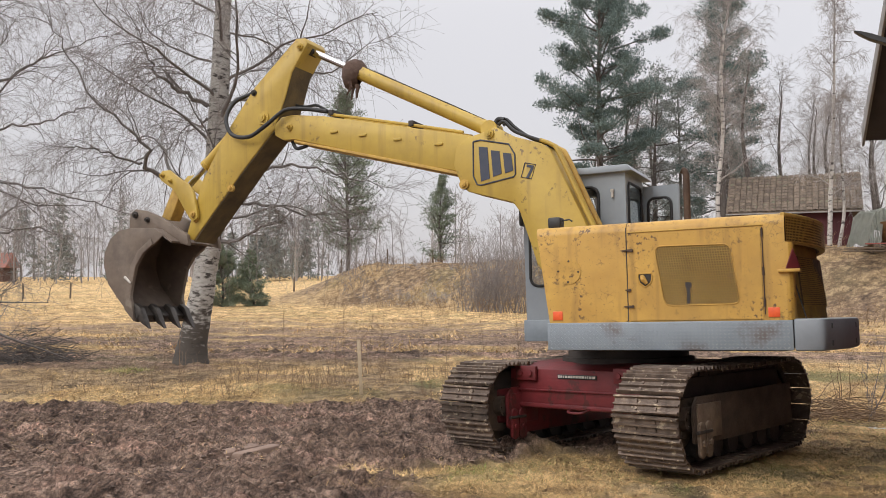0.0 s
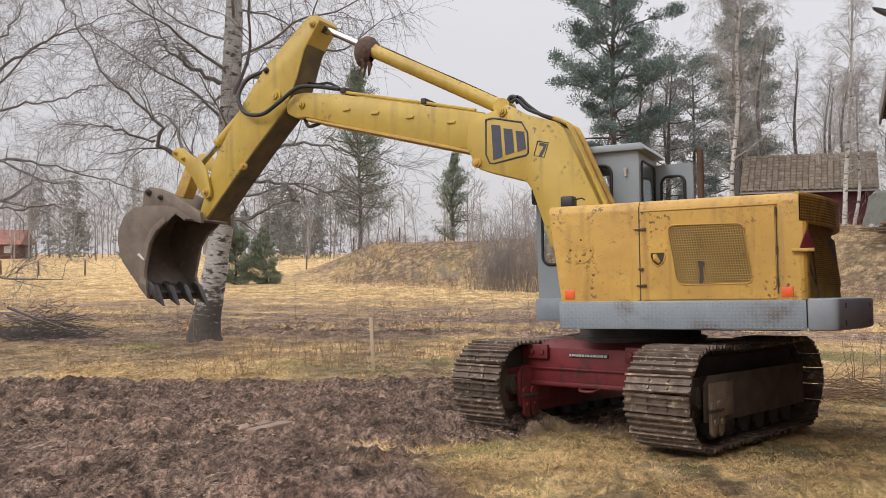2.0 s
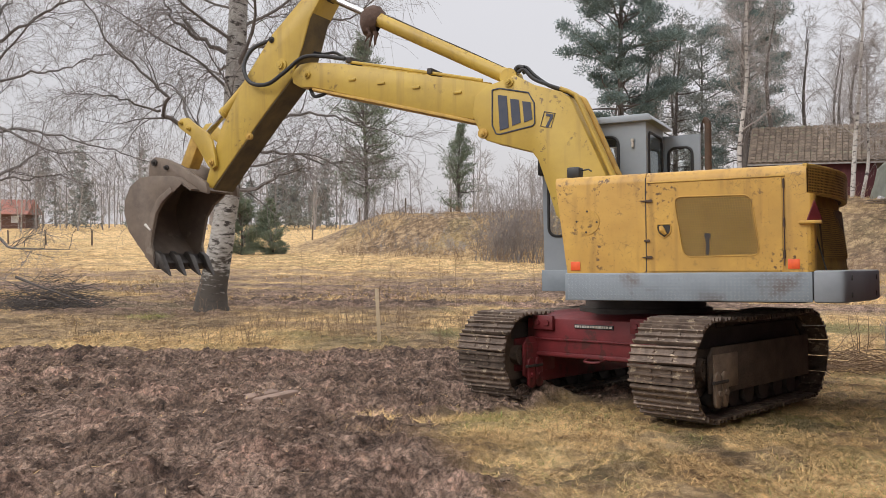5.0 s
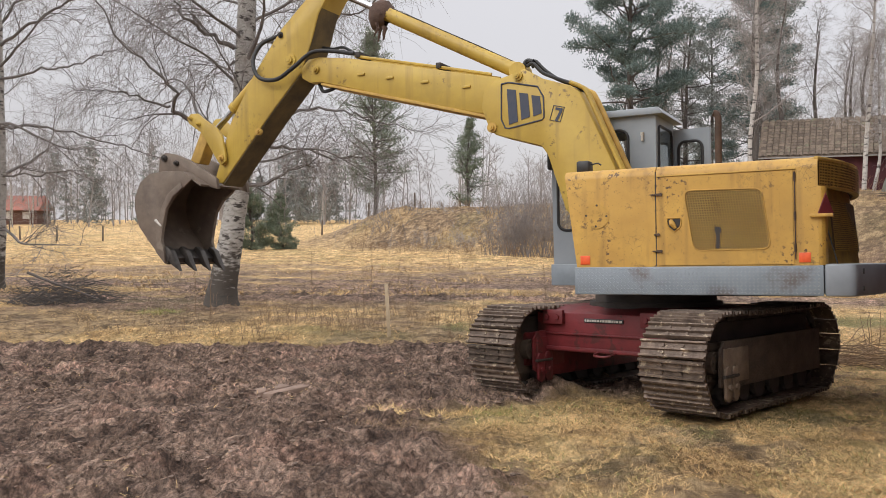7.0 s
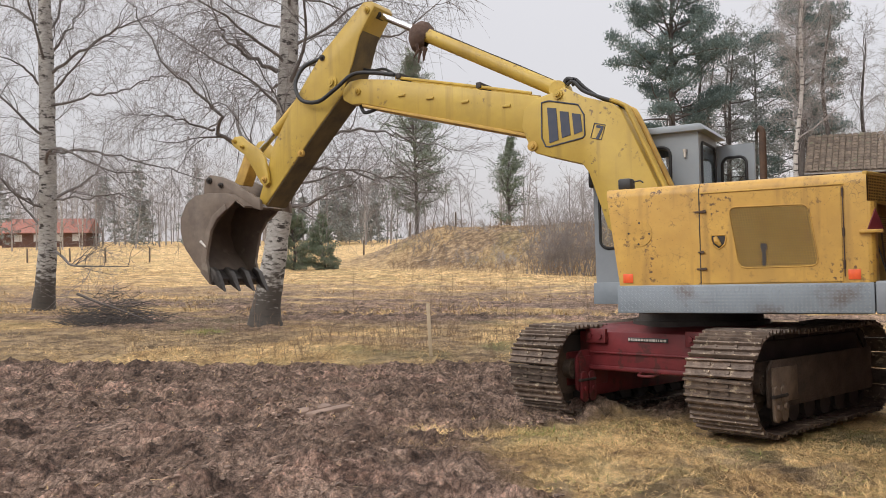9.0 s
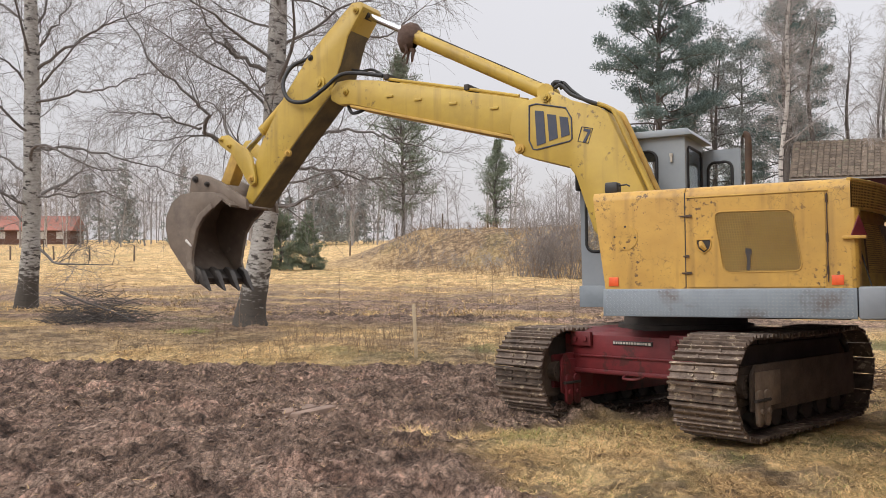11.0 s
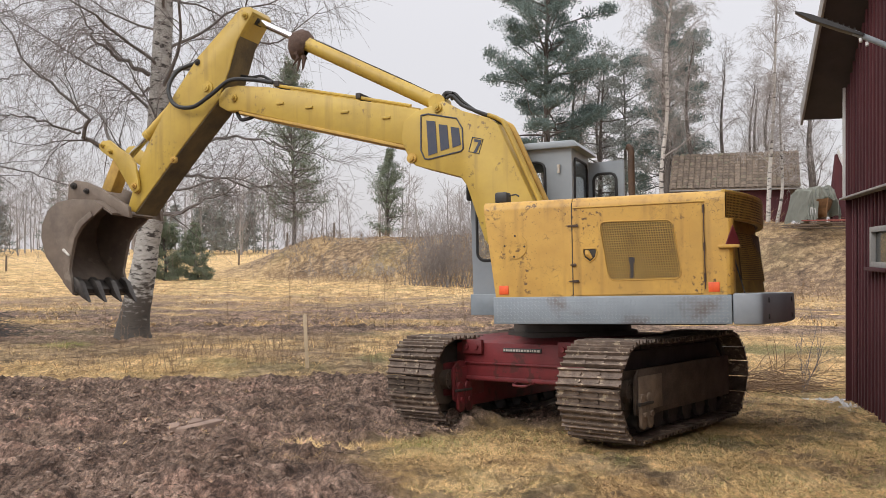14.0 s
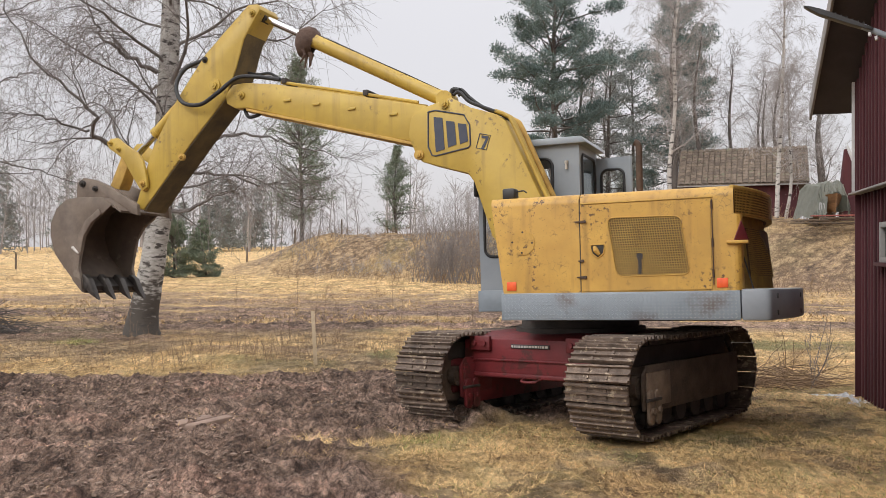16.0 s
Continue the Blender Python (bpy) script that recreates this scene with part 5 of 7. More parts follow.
def birch(base, trunk_pts, radii, seed, limbs, reach, first, sub=9, twigs=7, twig_r=0.0035, hang=1.0, label="", bark=None, twig_mat=None, scale_up=(6, 26), main=()):
    """A bare birch: trunk, crooked limbs, fine hanging twigs."""
    rng = random.Random(seed)
    tree = tagged(empty("birch_tree", Matrix.Translation(base)), label, "tree", group="birch trees")
    tp = spline([Vector(p) for p in trunk_pts], 8)
    n = len(tp)
    rad = [float(np.interp(i / (n - 1), [k / (len(radii) - 1) for k in range(len(radii))], radii)) for i in range(n)]
    bm = tube(tp, rad, 16)
    for v in bm.verts:
        q = noise.noise(v.co * 1.7) * 0.10 + noise.noise(v.co * 6) * 0.04
        c, _ = at_line(tp, min(0.999, max(0, v.co.z / tp[-1].z)))
        v.co += Vector((v.co.x - c.x, v.co.y - c.y, 0)) * q
    part("trunk", bm, bark or BIRCH_BARK, tree, "white birch trunk with dark cracked patches")
    big, fine = Wood(), Wood()
    top = tp[-1].z
    for k in range(-len(main), limbs):
        f = first + (1 - first) * ((max(k, 0) + rng.random()) / limbs) ** 0.9
        dr = hang * (0.30 if f < 0.42 else 1.0)
        p, d = at_line(tp, min(f, 0.985))
        az = k * 2.399 + rng.uniform(-0.4, 0.4)
        out = Vector((math.cos(az), math.sin(az), 0))
        el = radians(rng.uniform(*scale_up) + 34 * f)
        ln = reach * (1.0 - 0.52 * f) * rng.uniform(0.6, 1.15)
        lp = grow(p, out * math.cos(el) + Vector((0, 0, math.sin(el))), ln, 12, rng, 0.15, -0.035 * dr)
        for pt in lp:
            pt.z = max(pt.z, p.z - 0.35)
        r = 0.008 + 0.0082 * ln * rng.uniform(0.7, 1.15)
        if k < 0:
            # the great limbs, each along its own line, crooked between
            pts, r = main[k]
            lp = [q + Vector((rng.gauss(0, 0.035), rng.gauss(0, 0.035), rng.gauss(0, 0.03))) for q in spline([Vector(q) for q in pts], 5)]
            ln = max(2.4, 0.8 * sum((b - a).length for a, b in zip(lp, lp[1:])))
            dr = 0.5 * hang
        big.add(lp, r, 0.007, 6)
        for j in range(sub):
            t = 0.12 + 0.88 * (j + rng.random()) / sub
            q, dd = at_line(lp, min(t, 0.99))
            sl = ln * rng.uniform(0.22, 0.45) * (1.15 - 0.55 * t)
            sd = side_dir(dd, rng, 48)
            sd.z += 0.18
            sp = grow(q, sd, sl, 7, rng, 0.17, -0.16 * dr)
            big.add(sp, max(0.006, r * 0.38 * (1 - 0.5 * t)), 0.0035, 4)
            for i in range(twigs):
                t2 = 0.1 + 0.9 * (i + rng.random()) / twigs
                a, d3 = at_line(sp, min(t2, 0.99))
                tl = rng.uniform(0.35, 1.15) * (0.55 + 0.12 * reach)
                td = side_dir(d3, rng, 50)
                wp = grow(a, td, tl, 4, rng, 0.17, -0.46 * dr)
                fine.add(wp, twig_r * 1.3, twig_r * 0.6, 3)
                for _ in range(2):
                    b2, d4 = at_line(wp, rng.uniform(0.2, 0.9))
                    fine.add(grow(b2, side_dir(d4, rng, 45), tl * rng.uniform(0.3, 0.6), 2, rng, 0.18, -0.5 * dr), twig_r, twig_r * 0.6, 3)
    for nm, w, mt in (("branchwork", big, LIMB if bark is BARK else twig_mat or LIMB), ("crown", fine, twig_mat or TWIG)):
        o = new(nm, w.mesh(nm, mt))
        o.parent = tree
        o["kind"] = "stuff"
    return tree


def needle_pad(verts, faces, c, rx, rz, n, rng, size):
    """A flat pad of needle tufts round c."""
    for _ in range(n):
        a, q = rng.uniform(0, math.tau), math.sqrt(rng.random())
        p = Vector((c.x + rx * q * math.cos(a), c.y + rx * q * math.sin(a), c.z + rz * rng.uniform(-1, 1) * (1.1 - q)))
        d = Vector((rng.gauss(0, 1), rng.gauss(0, 1), rng.gauss(0.35, 0.7))).normalized() * size * rng.uniform(0.6, 1.3)
        w = d.cross(Vector((rng.gauss(0, 1), rng.gauss(0, 1), rng.gauss(0, 1)))).normalized() * size * 0.16
        b = len(verts)
        verts += [p - w, p + w, p + d]
        faces.append((b, b + 1, b + 2))


def pine(base, height, crown_from, reach, seed, whorls, pads, tufts, r=0.2, size=0.28, label="", conic=0.55, droop=0.0, mat=None, name="pine_tree", puff=0.0):
    rng = random.Random(seed)
    tree = tagged(empty(name, Matrix.Translation(base)), label, "tree")
    lean = rng.uniform(-0.02, 0.02)
    tp = [Vector((lean * height * t + 0.12 * math.sin(5 * t + seed), 0.08 * math.sin(4 * t), height * t)) for t in np.linspace(0, 1, 12)]
    part("trunk", tube(tp, [r * (1 - 0.88 * k / 11) for k in range(12)], 10), BARK, tree)
    wood, verts, faces = Wood(), [], []
    for k in range(whorls):
        f = crown_from + (1 - crown_from) * (k + 0.5 * rng.random()) / whorls
        t = (f - crown_from) / (1 - crown_from)
        shape = (1 - t) ** conic * (0.55 + 0.45 * min(1, t * 4)) if conic < 1 else (1 - t)
        for b in range(rng.randint(3, 5)):
            p, _ = at_line(tp, min(max(0.02, f + rng.gauss(0, 0.035 * puff)), 0.99))
            az = rng.uniform(0, math.tau)
            ln = max(0.25, reach * shape * rng.uniform(0.55, 1.1))
            el = radians(rng.uniform(-8 - 14 * puff, 22 + 26 * puff) + 30 * t - droop)
            lp = grow(p, Vector((math.cos(az) * math.cos(el), math.sin(az) * math.cos(el), math.sin(el))), ln, 7, rng, 0.10, 0.12)
            wood.add(lp, 0.012 + 0.016 * ln, 0.006, 4)
            for j in range(pads):
                q, dd = at_line(lp, 0.35 + 0.65 * (j + rng.random()) / pads)
                off = Vector((rng.gauss(0, 0.16), rng.gauss(0, 0.16), 0.05 + puff * rng.gauss(0.06, 0.12))) * ln * 0.6
                wood.add([q, q + off * 0.6, q + off], 0.012, 0.005, 3)
                needle_pad(verts, faces, q + off, (0.16 + 0.10 * ln) * rng.uniform(0.7, 1.2), 0.12 + 0.03 * ln + puff * 0.22, tufts, rng, size)
    o = new("branchwork", wood.mesh("branchwork", BARK))
    o.parent = tree
    c = new("crown", raw("crown", verts, faces, mat or NEEDLE))
    c.parent = tree
    for q in (o, c):
        q["kind"] = "stuff"
    return tree


def scots_pine(base, height, bare, reach, seed, clumps, tufts, label, mat=None, r=0.28, size=0.20):
    """A Scots pine: a bare lower stem, crooked boughs and an uneven crown of needle clumps with sky between."""
    rng = random.Random(seed)
    tree = tagged(empty("pine_tree", Matrix.Translation(base)), label, "tree", group="pine trees")
    lean = rng.uniform(-0.03, 0.03)
    tp = [Vector((lean * height * t + 0.16 * math.sin(4 * t + seed), 0.1 * math.sin(5 * t), height * t)) for t in np.linspace(0, 1, 14)]
    part("trunk", tube(tp, [r * (1 - 0.86 * k / 13) for k in range(14)], 10), BARK, tree)
    wood, verts, faces = Wood(), [], []
    for k in range(clumps):
        t = (k + rng.random()) / clumps
        f = bare + (1 - bare) * t
        p, _ = at_line(tp, min(0.985, f))
        wide = reach * (0.62 + 0.38 * math.sin(math.pi * min(1, 0.18 + 0.72 * t))) * (1 - max(0, t - 0.55) ** 1.5 * 2.2)
        az = k * 2.399 + rng.uniform(-0.7, 0.7)
        ln = max(0.35, wide * rng.uniform(0.35, 1.12))
        el = radians(rng.uniform(-14, 20) + 34 * t)
        lp = grow(p, Vector((math.cos(az) * math.cos(el), math.sin(az) * math.cos(el), math.sin(el))), ln, 8, rng, 0.15, 0.10)
        wood.add(lp, 0.02 + 0.013 * ln, 0.008, 5)
        for j in range(3 + int(ln * 1.8)):
            q, dd = at_line(lp, rng.uniform(0.45, 1.0))
            off = side_dir(dd, rng, 60) * rng.uniform(0.15, 0.75)
            off.z = abs(off.z) * 0.7
            wood.add([q, q + off * 0.55 + Vector((0, 0, -0.04)), q + off], 0.014, 0.005, 3)
            c = q + off
            w = rng.uniform(0.40, 0.85)
            for _ in range(tufts):
                u = Vector((rng.gauss(0, 1), rng.gauss(0, 1), rng.gauss(0, 1))).normalized() * rng.random() ** 0.45
                a = c + Vector((u.x * w, u.y * w, u.z * w * 0.6 + 0.05))
                d = (u + Vector((rng.gauss(0, 0.6), rng.gauss(0, 0.6), 0.5 + rng.gauss(0, 0.5)))).normalized() * size * rng.uniform(0.6, 1.25)
                v = d.cross(Vector((rng.gauss(0, 1), rng.gauss(0, 1), rng.gauss(0, 1)))).normalized() * size * 0.17
                b = len(verts)
                verts += [a - v, a + v, a + d]
                faces.append((b, b + 1, b + 2))
    o = new("branchwork", wood.mesh("branchwork", BARK))
    c = new("crown", raw("crown", verts, faces, mat or NEEDLE))
    for q in (o, c):
        q.parent = tree
        q["kind"] = "stuff"
    return tree


def gz(x, y):
    return float(land(x, y))


def on(x, y, dz=-0.05):
    return Vector((x, y, gz(x, y) + dz))


# the two near birches, with the lines of their great limbs
NEAR_LIMBS = (
    ([(0.3, 0.0, 5.9), (-0.3, -0.3, 6.3), (-0.6, -0.6, 6.5), (-0.8, -0.9, 7.0), (-1.1, -1.2, 8.0)], 0.055),
    ([(0.3, 0.0, 3.5), (-0.6, -0.3, 4.3), (-0.9, -0.6, 4.5), (-0.7, -0.9, 4.8), (-0.9, -1.1, 5.1), (-1.6, -1.4, 5.8), (-2.2, -1.7, 6.9), (-2.5, -2.0, 7.6)], 0.06),
    ([(-0.9, -0.6, 4.5), (-1.5, -0.9, 4.7), (-1.9, -1.3, 4.8), (-2.6, -2.0, 4.8)], 0.03),
    ([(0.5, 0.0, 5.8), (1.7, 0.4, 6.4), (2.6, 0.8, 6.8), (3.1, 1.1, 7.0), (4.0, 1.5, 7.9)], 0.05),
    ([(0.3, 0.0, 2.7), (1.1, -0.3, 2.9), (1.8, -0.7, 3.1), (2.5, -1.0, 3.4)], 0.06),
    ([(0.4, 0.0, 3.4), (0.9, 0.2, 3.7), (1.7, 0.4, 3.7), (2.4, 0.6, 3.5), (3.1, 0.8, 3.5), (3.9, 1.0, 3.5)], 0.045),
    ([(0.45, 0.0, 4.2), (1.9, -0.2, 4.5), (2.9, -0.5, 4.4), (3.7, -0.8, 4.2), (4.5, -1.0, 3.9)], 0.04),
)
FIELD_LIMBS = (
    ([(0.3, 0.0, 6.9), (1.6, -0.2, 7.6), (2.6, -0.5, 8.0), (3.6, -0.8, 8.2), (5.2, -1.0, 8.6)], 0.05),
    ([(0.2, 0.0, 5.9), (1.6, -0.4, 6.2), (2.8, -0.8, 6.2), (3.9, -1.1, 6.5), (4.7, -1.5, 6.4)], 0.04),
    ([(0.2, 0.0, 4.6), (1.1, -0.2, 4.7), (2.5, -0.4, 4.5), (3.6, -0.6, 4.2), (4.8, -0.8, 3.9), (5.9, -1.0, 3.5)], 0.045),
    ([(0.2, 0.0, 7.4), (0.7, 0.5, 8.4), (1.0, 1.0, 9.5)], 0.045),
    ([(0.1, 0.0, 6.6), (-0.4, -0.5, 7.2), (-1.1, -1.0, 7.4)], 0.04),
    ([(0.1, 0.0, 3.0), (-0.4, -0.5, 3.4), (-1.3, -1.0, 3.5)], 0.045),
    ([(0.2, 0.0, 3.3), (1.7, -0.7, 3.3), (3.1, -1.3, 3.3), (4.4, -2.0, 2.9)], 0.035),
)
birch(on(-6.82, 19.2, -0.08), [(-0.06, 0, 0), (0.0, 0, 0.5), (0.10, 0, 1.1), (0.26, 0, 2.0), (0.40, 0.05, 3.2), (0.50, 0.1, 5.3), (0.60, 0.1, 7.4), (0.66, 0.15, 9.6), (0.72, 0.1, 12.5), (0.7, 0, 15)],
      [0.43, 0.33, 0.29, 0.265, 0.25, 0.225, 0.20, 0.16, 0.10, 0.03], 11, 28, 7.0, 0.42, 11, 11, label="old white-barked birch, bare twigs, leaning slightly", main=NEAR_LIMBS)
birch(on(-15.0, 23.2, -0.08), [(0, 0, 0), (0.1, 0, 0.9), (0.18, 0, 2.2), (0.22, 0, 4.5), (0.2, 0, 7.5), (0.15, 0, 11), (0.2, 0, 14.5)],
      [0.36, 0.27, 0.25, 0.235, 0.21, 0.14, 0.03], 23, 22, 6.6, 0.28, 10, 10, label="white-barked birch with bare drooping twigs in the field", main=FIELD_LIMBS)
birch(on(-17.5, 17.5), [(0, 0, 0), (0.1, 0, 2), (0.0, 0, 5), (0.1, 0, 9), (0, 0, 13)], [0.3, 0.22, 0.19, 0.13, 0.03], 37, 12, 5.6, 0.3, 8, 6, label="bare birch reaching over the brush")
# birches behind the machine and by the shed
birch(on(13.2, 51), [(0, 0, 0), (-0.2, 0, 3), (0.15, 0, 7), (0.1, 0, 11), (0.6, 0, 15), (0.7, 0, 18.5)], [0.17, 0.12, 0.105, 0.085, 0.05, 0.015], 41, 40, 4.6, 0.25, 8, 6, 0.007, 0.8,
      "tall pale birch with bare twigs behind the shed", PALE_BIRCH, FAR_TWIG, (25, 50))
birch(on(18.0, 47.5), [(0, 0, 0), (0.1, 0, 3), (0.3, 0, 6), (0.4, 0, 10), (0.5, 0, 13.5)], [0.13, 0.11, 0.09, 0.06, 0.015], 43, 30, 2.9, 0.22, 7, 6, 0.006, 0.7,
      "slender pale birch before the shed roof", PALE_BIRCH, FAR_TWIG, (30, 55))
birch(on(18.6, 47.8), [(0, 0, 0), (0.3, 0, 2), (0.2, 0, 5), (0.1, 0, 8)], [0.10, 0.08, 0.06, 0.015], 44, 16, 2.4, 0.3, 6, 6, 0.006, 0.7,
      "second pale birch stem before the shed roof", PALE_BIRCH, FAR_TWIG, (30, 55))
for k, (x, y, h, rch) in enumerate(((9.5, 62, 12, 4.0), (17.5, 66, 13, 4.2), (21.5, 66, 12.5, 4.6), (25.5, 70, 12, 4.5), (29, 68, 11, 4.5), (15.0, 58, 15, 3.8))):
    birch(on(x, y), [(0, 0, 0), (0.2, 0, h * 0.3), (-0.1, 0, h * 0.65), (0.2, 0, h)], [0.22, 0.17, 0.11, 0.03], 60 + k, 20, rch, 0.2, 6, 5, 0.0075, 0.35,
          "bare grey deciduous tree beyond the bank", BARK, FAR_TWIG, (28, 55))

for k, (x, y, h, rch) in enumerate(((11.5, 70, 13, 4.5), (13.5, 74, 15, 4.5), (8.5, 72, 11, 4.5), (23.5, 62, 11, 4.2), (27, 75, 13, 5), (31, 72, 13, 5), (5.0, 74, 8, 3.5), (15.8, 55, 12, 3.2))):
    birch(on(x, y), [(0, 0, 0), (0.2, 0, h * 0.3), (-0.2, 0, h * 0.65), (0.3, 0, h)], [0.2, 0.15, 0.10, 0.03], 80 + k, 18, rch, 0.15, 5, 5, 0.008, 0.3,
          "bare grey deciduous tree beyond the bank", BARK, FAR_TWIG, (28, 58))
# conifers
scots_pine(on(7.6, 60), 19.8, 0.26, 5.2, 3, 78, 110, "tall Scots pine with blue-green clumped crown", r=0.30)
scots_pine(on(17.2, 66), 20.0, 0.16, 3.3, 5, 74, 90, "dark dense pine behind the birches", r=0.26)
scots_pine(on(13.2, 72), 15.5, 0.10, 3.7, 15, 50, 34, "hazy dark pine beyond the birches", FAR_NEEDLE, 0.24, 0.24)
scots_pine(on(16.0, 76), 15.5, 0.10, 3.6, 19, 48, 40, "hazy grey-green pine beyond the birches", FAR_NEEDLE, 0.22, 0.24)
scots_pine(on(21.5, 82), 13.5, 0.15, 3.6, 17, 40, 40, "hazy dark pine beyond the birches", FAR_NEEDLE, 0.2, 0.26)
pine(on(-11.7, 68), 14.0, 0.12, 4.9, 7, 34, 8, 20, 0.17, 0.19, "thin sparse pine with level branches", 0.5, 0, MID_NEEDLE, puff=0.9)
pine(on(-4.2, 68), 7.0, 0.02, 3.5, 9, 20, 6, 18, 0.10, 0.18, "young sparse conical pine on the bank", 0.8, -12, MID_NEEDLE, puff=0.9)
pine(on(-18.0, 56), 4.3, 0.0, 2.4, 13, 16, 6, 110, 0.12, 0.11, "small dense dark green spruce at the field edge", 0.8, 0, MID_NEEDLE, "spruce_tree", 0.5)
pine(on(-16.2, 57), 3.6, 0.0, 2.2, 14, 15, 6, 110, 0.10, 0.11, "small dense dark green spruce at the field edge", 0.8, 0, MID_NEEDLE, "spruce_tree", 0.5)


def shrub(base, height, stems, seed, spread=0.5, mat=None, name="shrub", label="", r=0.012, sub=6):
    rng = random.Random(seed)
    w = Wood()
    for _ in range(stems):
        p = Vector((rng.gauss(0, spread * 0.3), rng.gauss(0, spread * 0.3), 0))
        d = Vector((rng.gauss(0, 0.25) * spread / max(height, 1) * 2, rng.gauss(0, 0.25), 1))
        h = height * rng.uniform(0.55, 1.05)
        lp = grow(p, d, h, 8, rng, 0.08, 0.02)
        w.add(lp, r, r * 0.35, 4)
        for j in range(sub):
            q, dd = at_line(lp, rng.uniform(0.25, 0.97))
            sp = grow(q, side_dir(dd, rng, 40), h * rng.uniform(0.15, 0.35), 4, rng, 0.12, 0.04)
            w.add(sp, r * 0.5, r * 0.25, 3)
            for _ in range(3):
                q2, d2 = at_line(sp, rng.uniform(0.3, 0.95))
                w.add(grow(q2, side_dir(d2, rng, 40), h * rng.uniform(0.06, 0.14), 2, rng, 0.1, 0.03), r * 0.35, r * 0.2, 3)
    o = new(name, w.mesh(name, mat or DRY_STEM))
    o.matrix_basis = Matrix.Translation(base)
    return tagged(o, label, "shrub")


for k, (x, y, h) in enumerate(((0.2, 57, 3.6), (1.4, 55, 3.9), (2.2, 56, 4.4), (-1.0, 58, 3.0), (3.2, 54, 3.6), (-2.4, 60, 2.4), (4.5, 56, 3.5), (-0.6, 52, 2.6))):
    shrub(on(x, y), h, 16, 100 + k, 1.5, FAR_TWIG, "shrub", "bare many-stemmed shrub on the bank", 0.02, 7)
for k, (x, y, h) in enumerate(((-0.6, 48, 3.4), (0.3, 47.5, 3.8), (1.1, 47, 3.6), (-1.3, 48.5, 2.6), (0.0, 49.5, 3.6), (1.9, 47.5, 3.3))):
    shrub(on(x, y), h, 22, 160 + k, 1.3, TWIG, "shrub", "dense dark bare thicket at the foot of the bank", 0.016, 8)
rng_b = random.Random(40)
for k in range(16):
    x = rng_b.uniform(-12, 1.5)
    y = 50 - 0.8 * x + rng_b.uniform(0, 9)
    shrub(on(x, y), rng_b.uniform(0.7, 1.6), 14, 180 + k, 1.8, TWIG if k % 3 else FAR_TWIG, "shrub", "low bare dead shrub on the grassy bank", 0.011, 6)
shrub(on(4.80, 11.5), 1.35, 2, 130, 0.06, TWIG, "sapling", "thin bare sapling by the barn corner", 0.007, 4)
shrub(on(4.92, 11.7), 1.15, 2, 131, 0.06, TWIG, "sapling", "thin bare sapling by the barn corner", 0.009, 5)


def far_woods():
    rng = random.Random(77)
    w, verts, faces, pale = Wood(), [], [], Wood()
    spots = []
    for k in range(210):
        az = radians(rng.uniform(-50, -11))
        d = rng.uniform(128, 185)
        spots.append((math.sin(az) * d, math.cos(az) * d, rng.uniform(9, 15)))
    for k in range(60):
        az = radians(rng.uniform(-11, 30))
        d = rng.uniform(105, 150)
        spots.append((math.sin(az) * d, math.cos(az) * d, rng.uniform(6, 11)))
    for x, y, h in spots:
        p = on(x, y)
        tp = grow(p, Vector((0, 0, 1)), h, 6, rng, 0.04, 0.02)
        (pale if rng.random() < 0.22 else w).add(tp, 0.11, 0.02, 5)
        for j in range(22):
            q, dd = at_line(tp, rng.uniform(0.15, 0.98))
            lp = grow(q, side_dir(dd, rng, 50), h * rng.uniform(0.14, 0.32), 3, rng, 0.16, 0.06)
            w.add(lp, 0.035, 0.012, 3)
            for _ in range(3):
                q2, d2 = at_line(lp, rng.uniform(0.2, 0.98))
                w.add(grow(q2, side_dir(d2, rng, 40), h * rng.uniform(0.06, 0.13), 2, rng, 0.14, 0.0), 0.02, 0.008, 3)
    for nm, q, mt in (("far_woods", w, HAZE_TWIG), ("far_birch_stems", pale, PALE_BIRCH)):
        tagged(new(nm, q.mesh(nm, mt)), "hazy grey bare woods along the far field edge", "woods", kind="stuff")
    for k in range(20):
        az = radians(rng.choice((rng.uniform(-30, -20.5), rng.uniform(-50, -12), rng.uniform(-19, -12))))
        d = rng.uniform(125, 165)
        x, y = math.sin(az) * d, math.cos(az) * d
        p, h = on(x, y), rng.uniform(6, 13)
        for j in range(26):
            t = (j + rng.random()) / 26
            for b in range(3):
                a = rng.uniform(0, math.tau)
                rr = 0.24 * h * (1 - t) * rng.uniform(0.3, 1)
                needle_pad(verts, faces, p + Vector((1.5 * rr * math.cos(a), 1.5 * rr * math.sin(a), h * (0.06 + 0.94 * t))), 0.7, 0.4, 14, rng, 0.6)
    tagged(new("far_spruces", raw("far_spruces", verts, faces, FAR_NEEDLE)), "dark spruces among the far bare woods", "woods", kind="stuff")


far_woods()


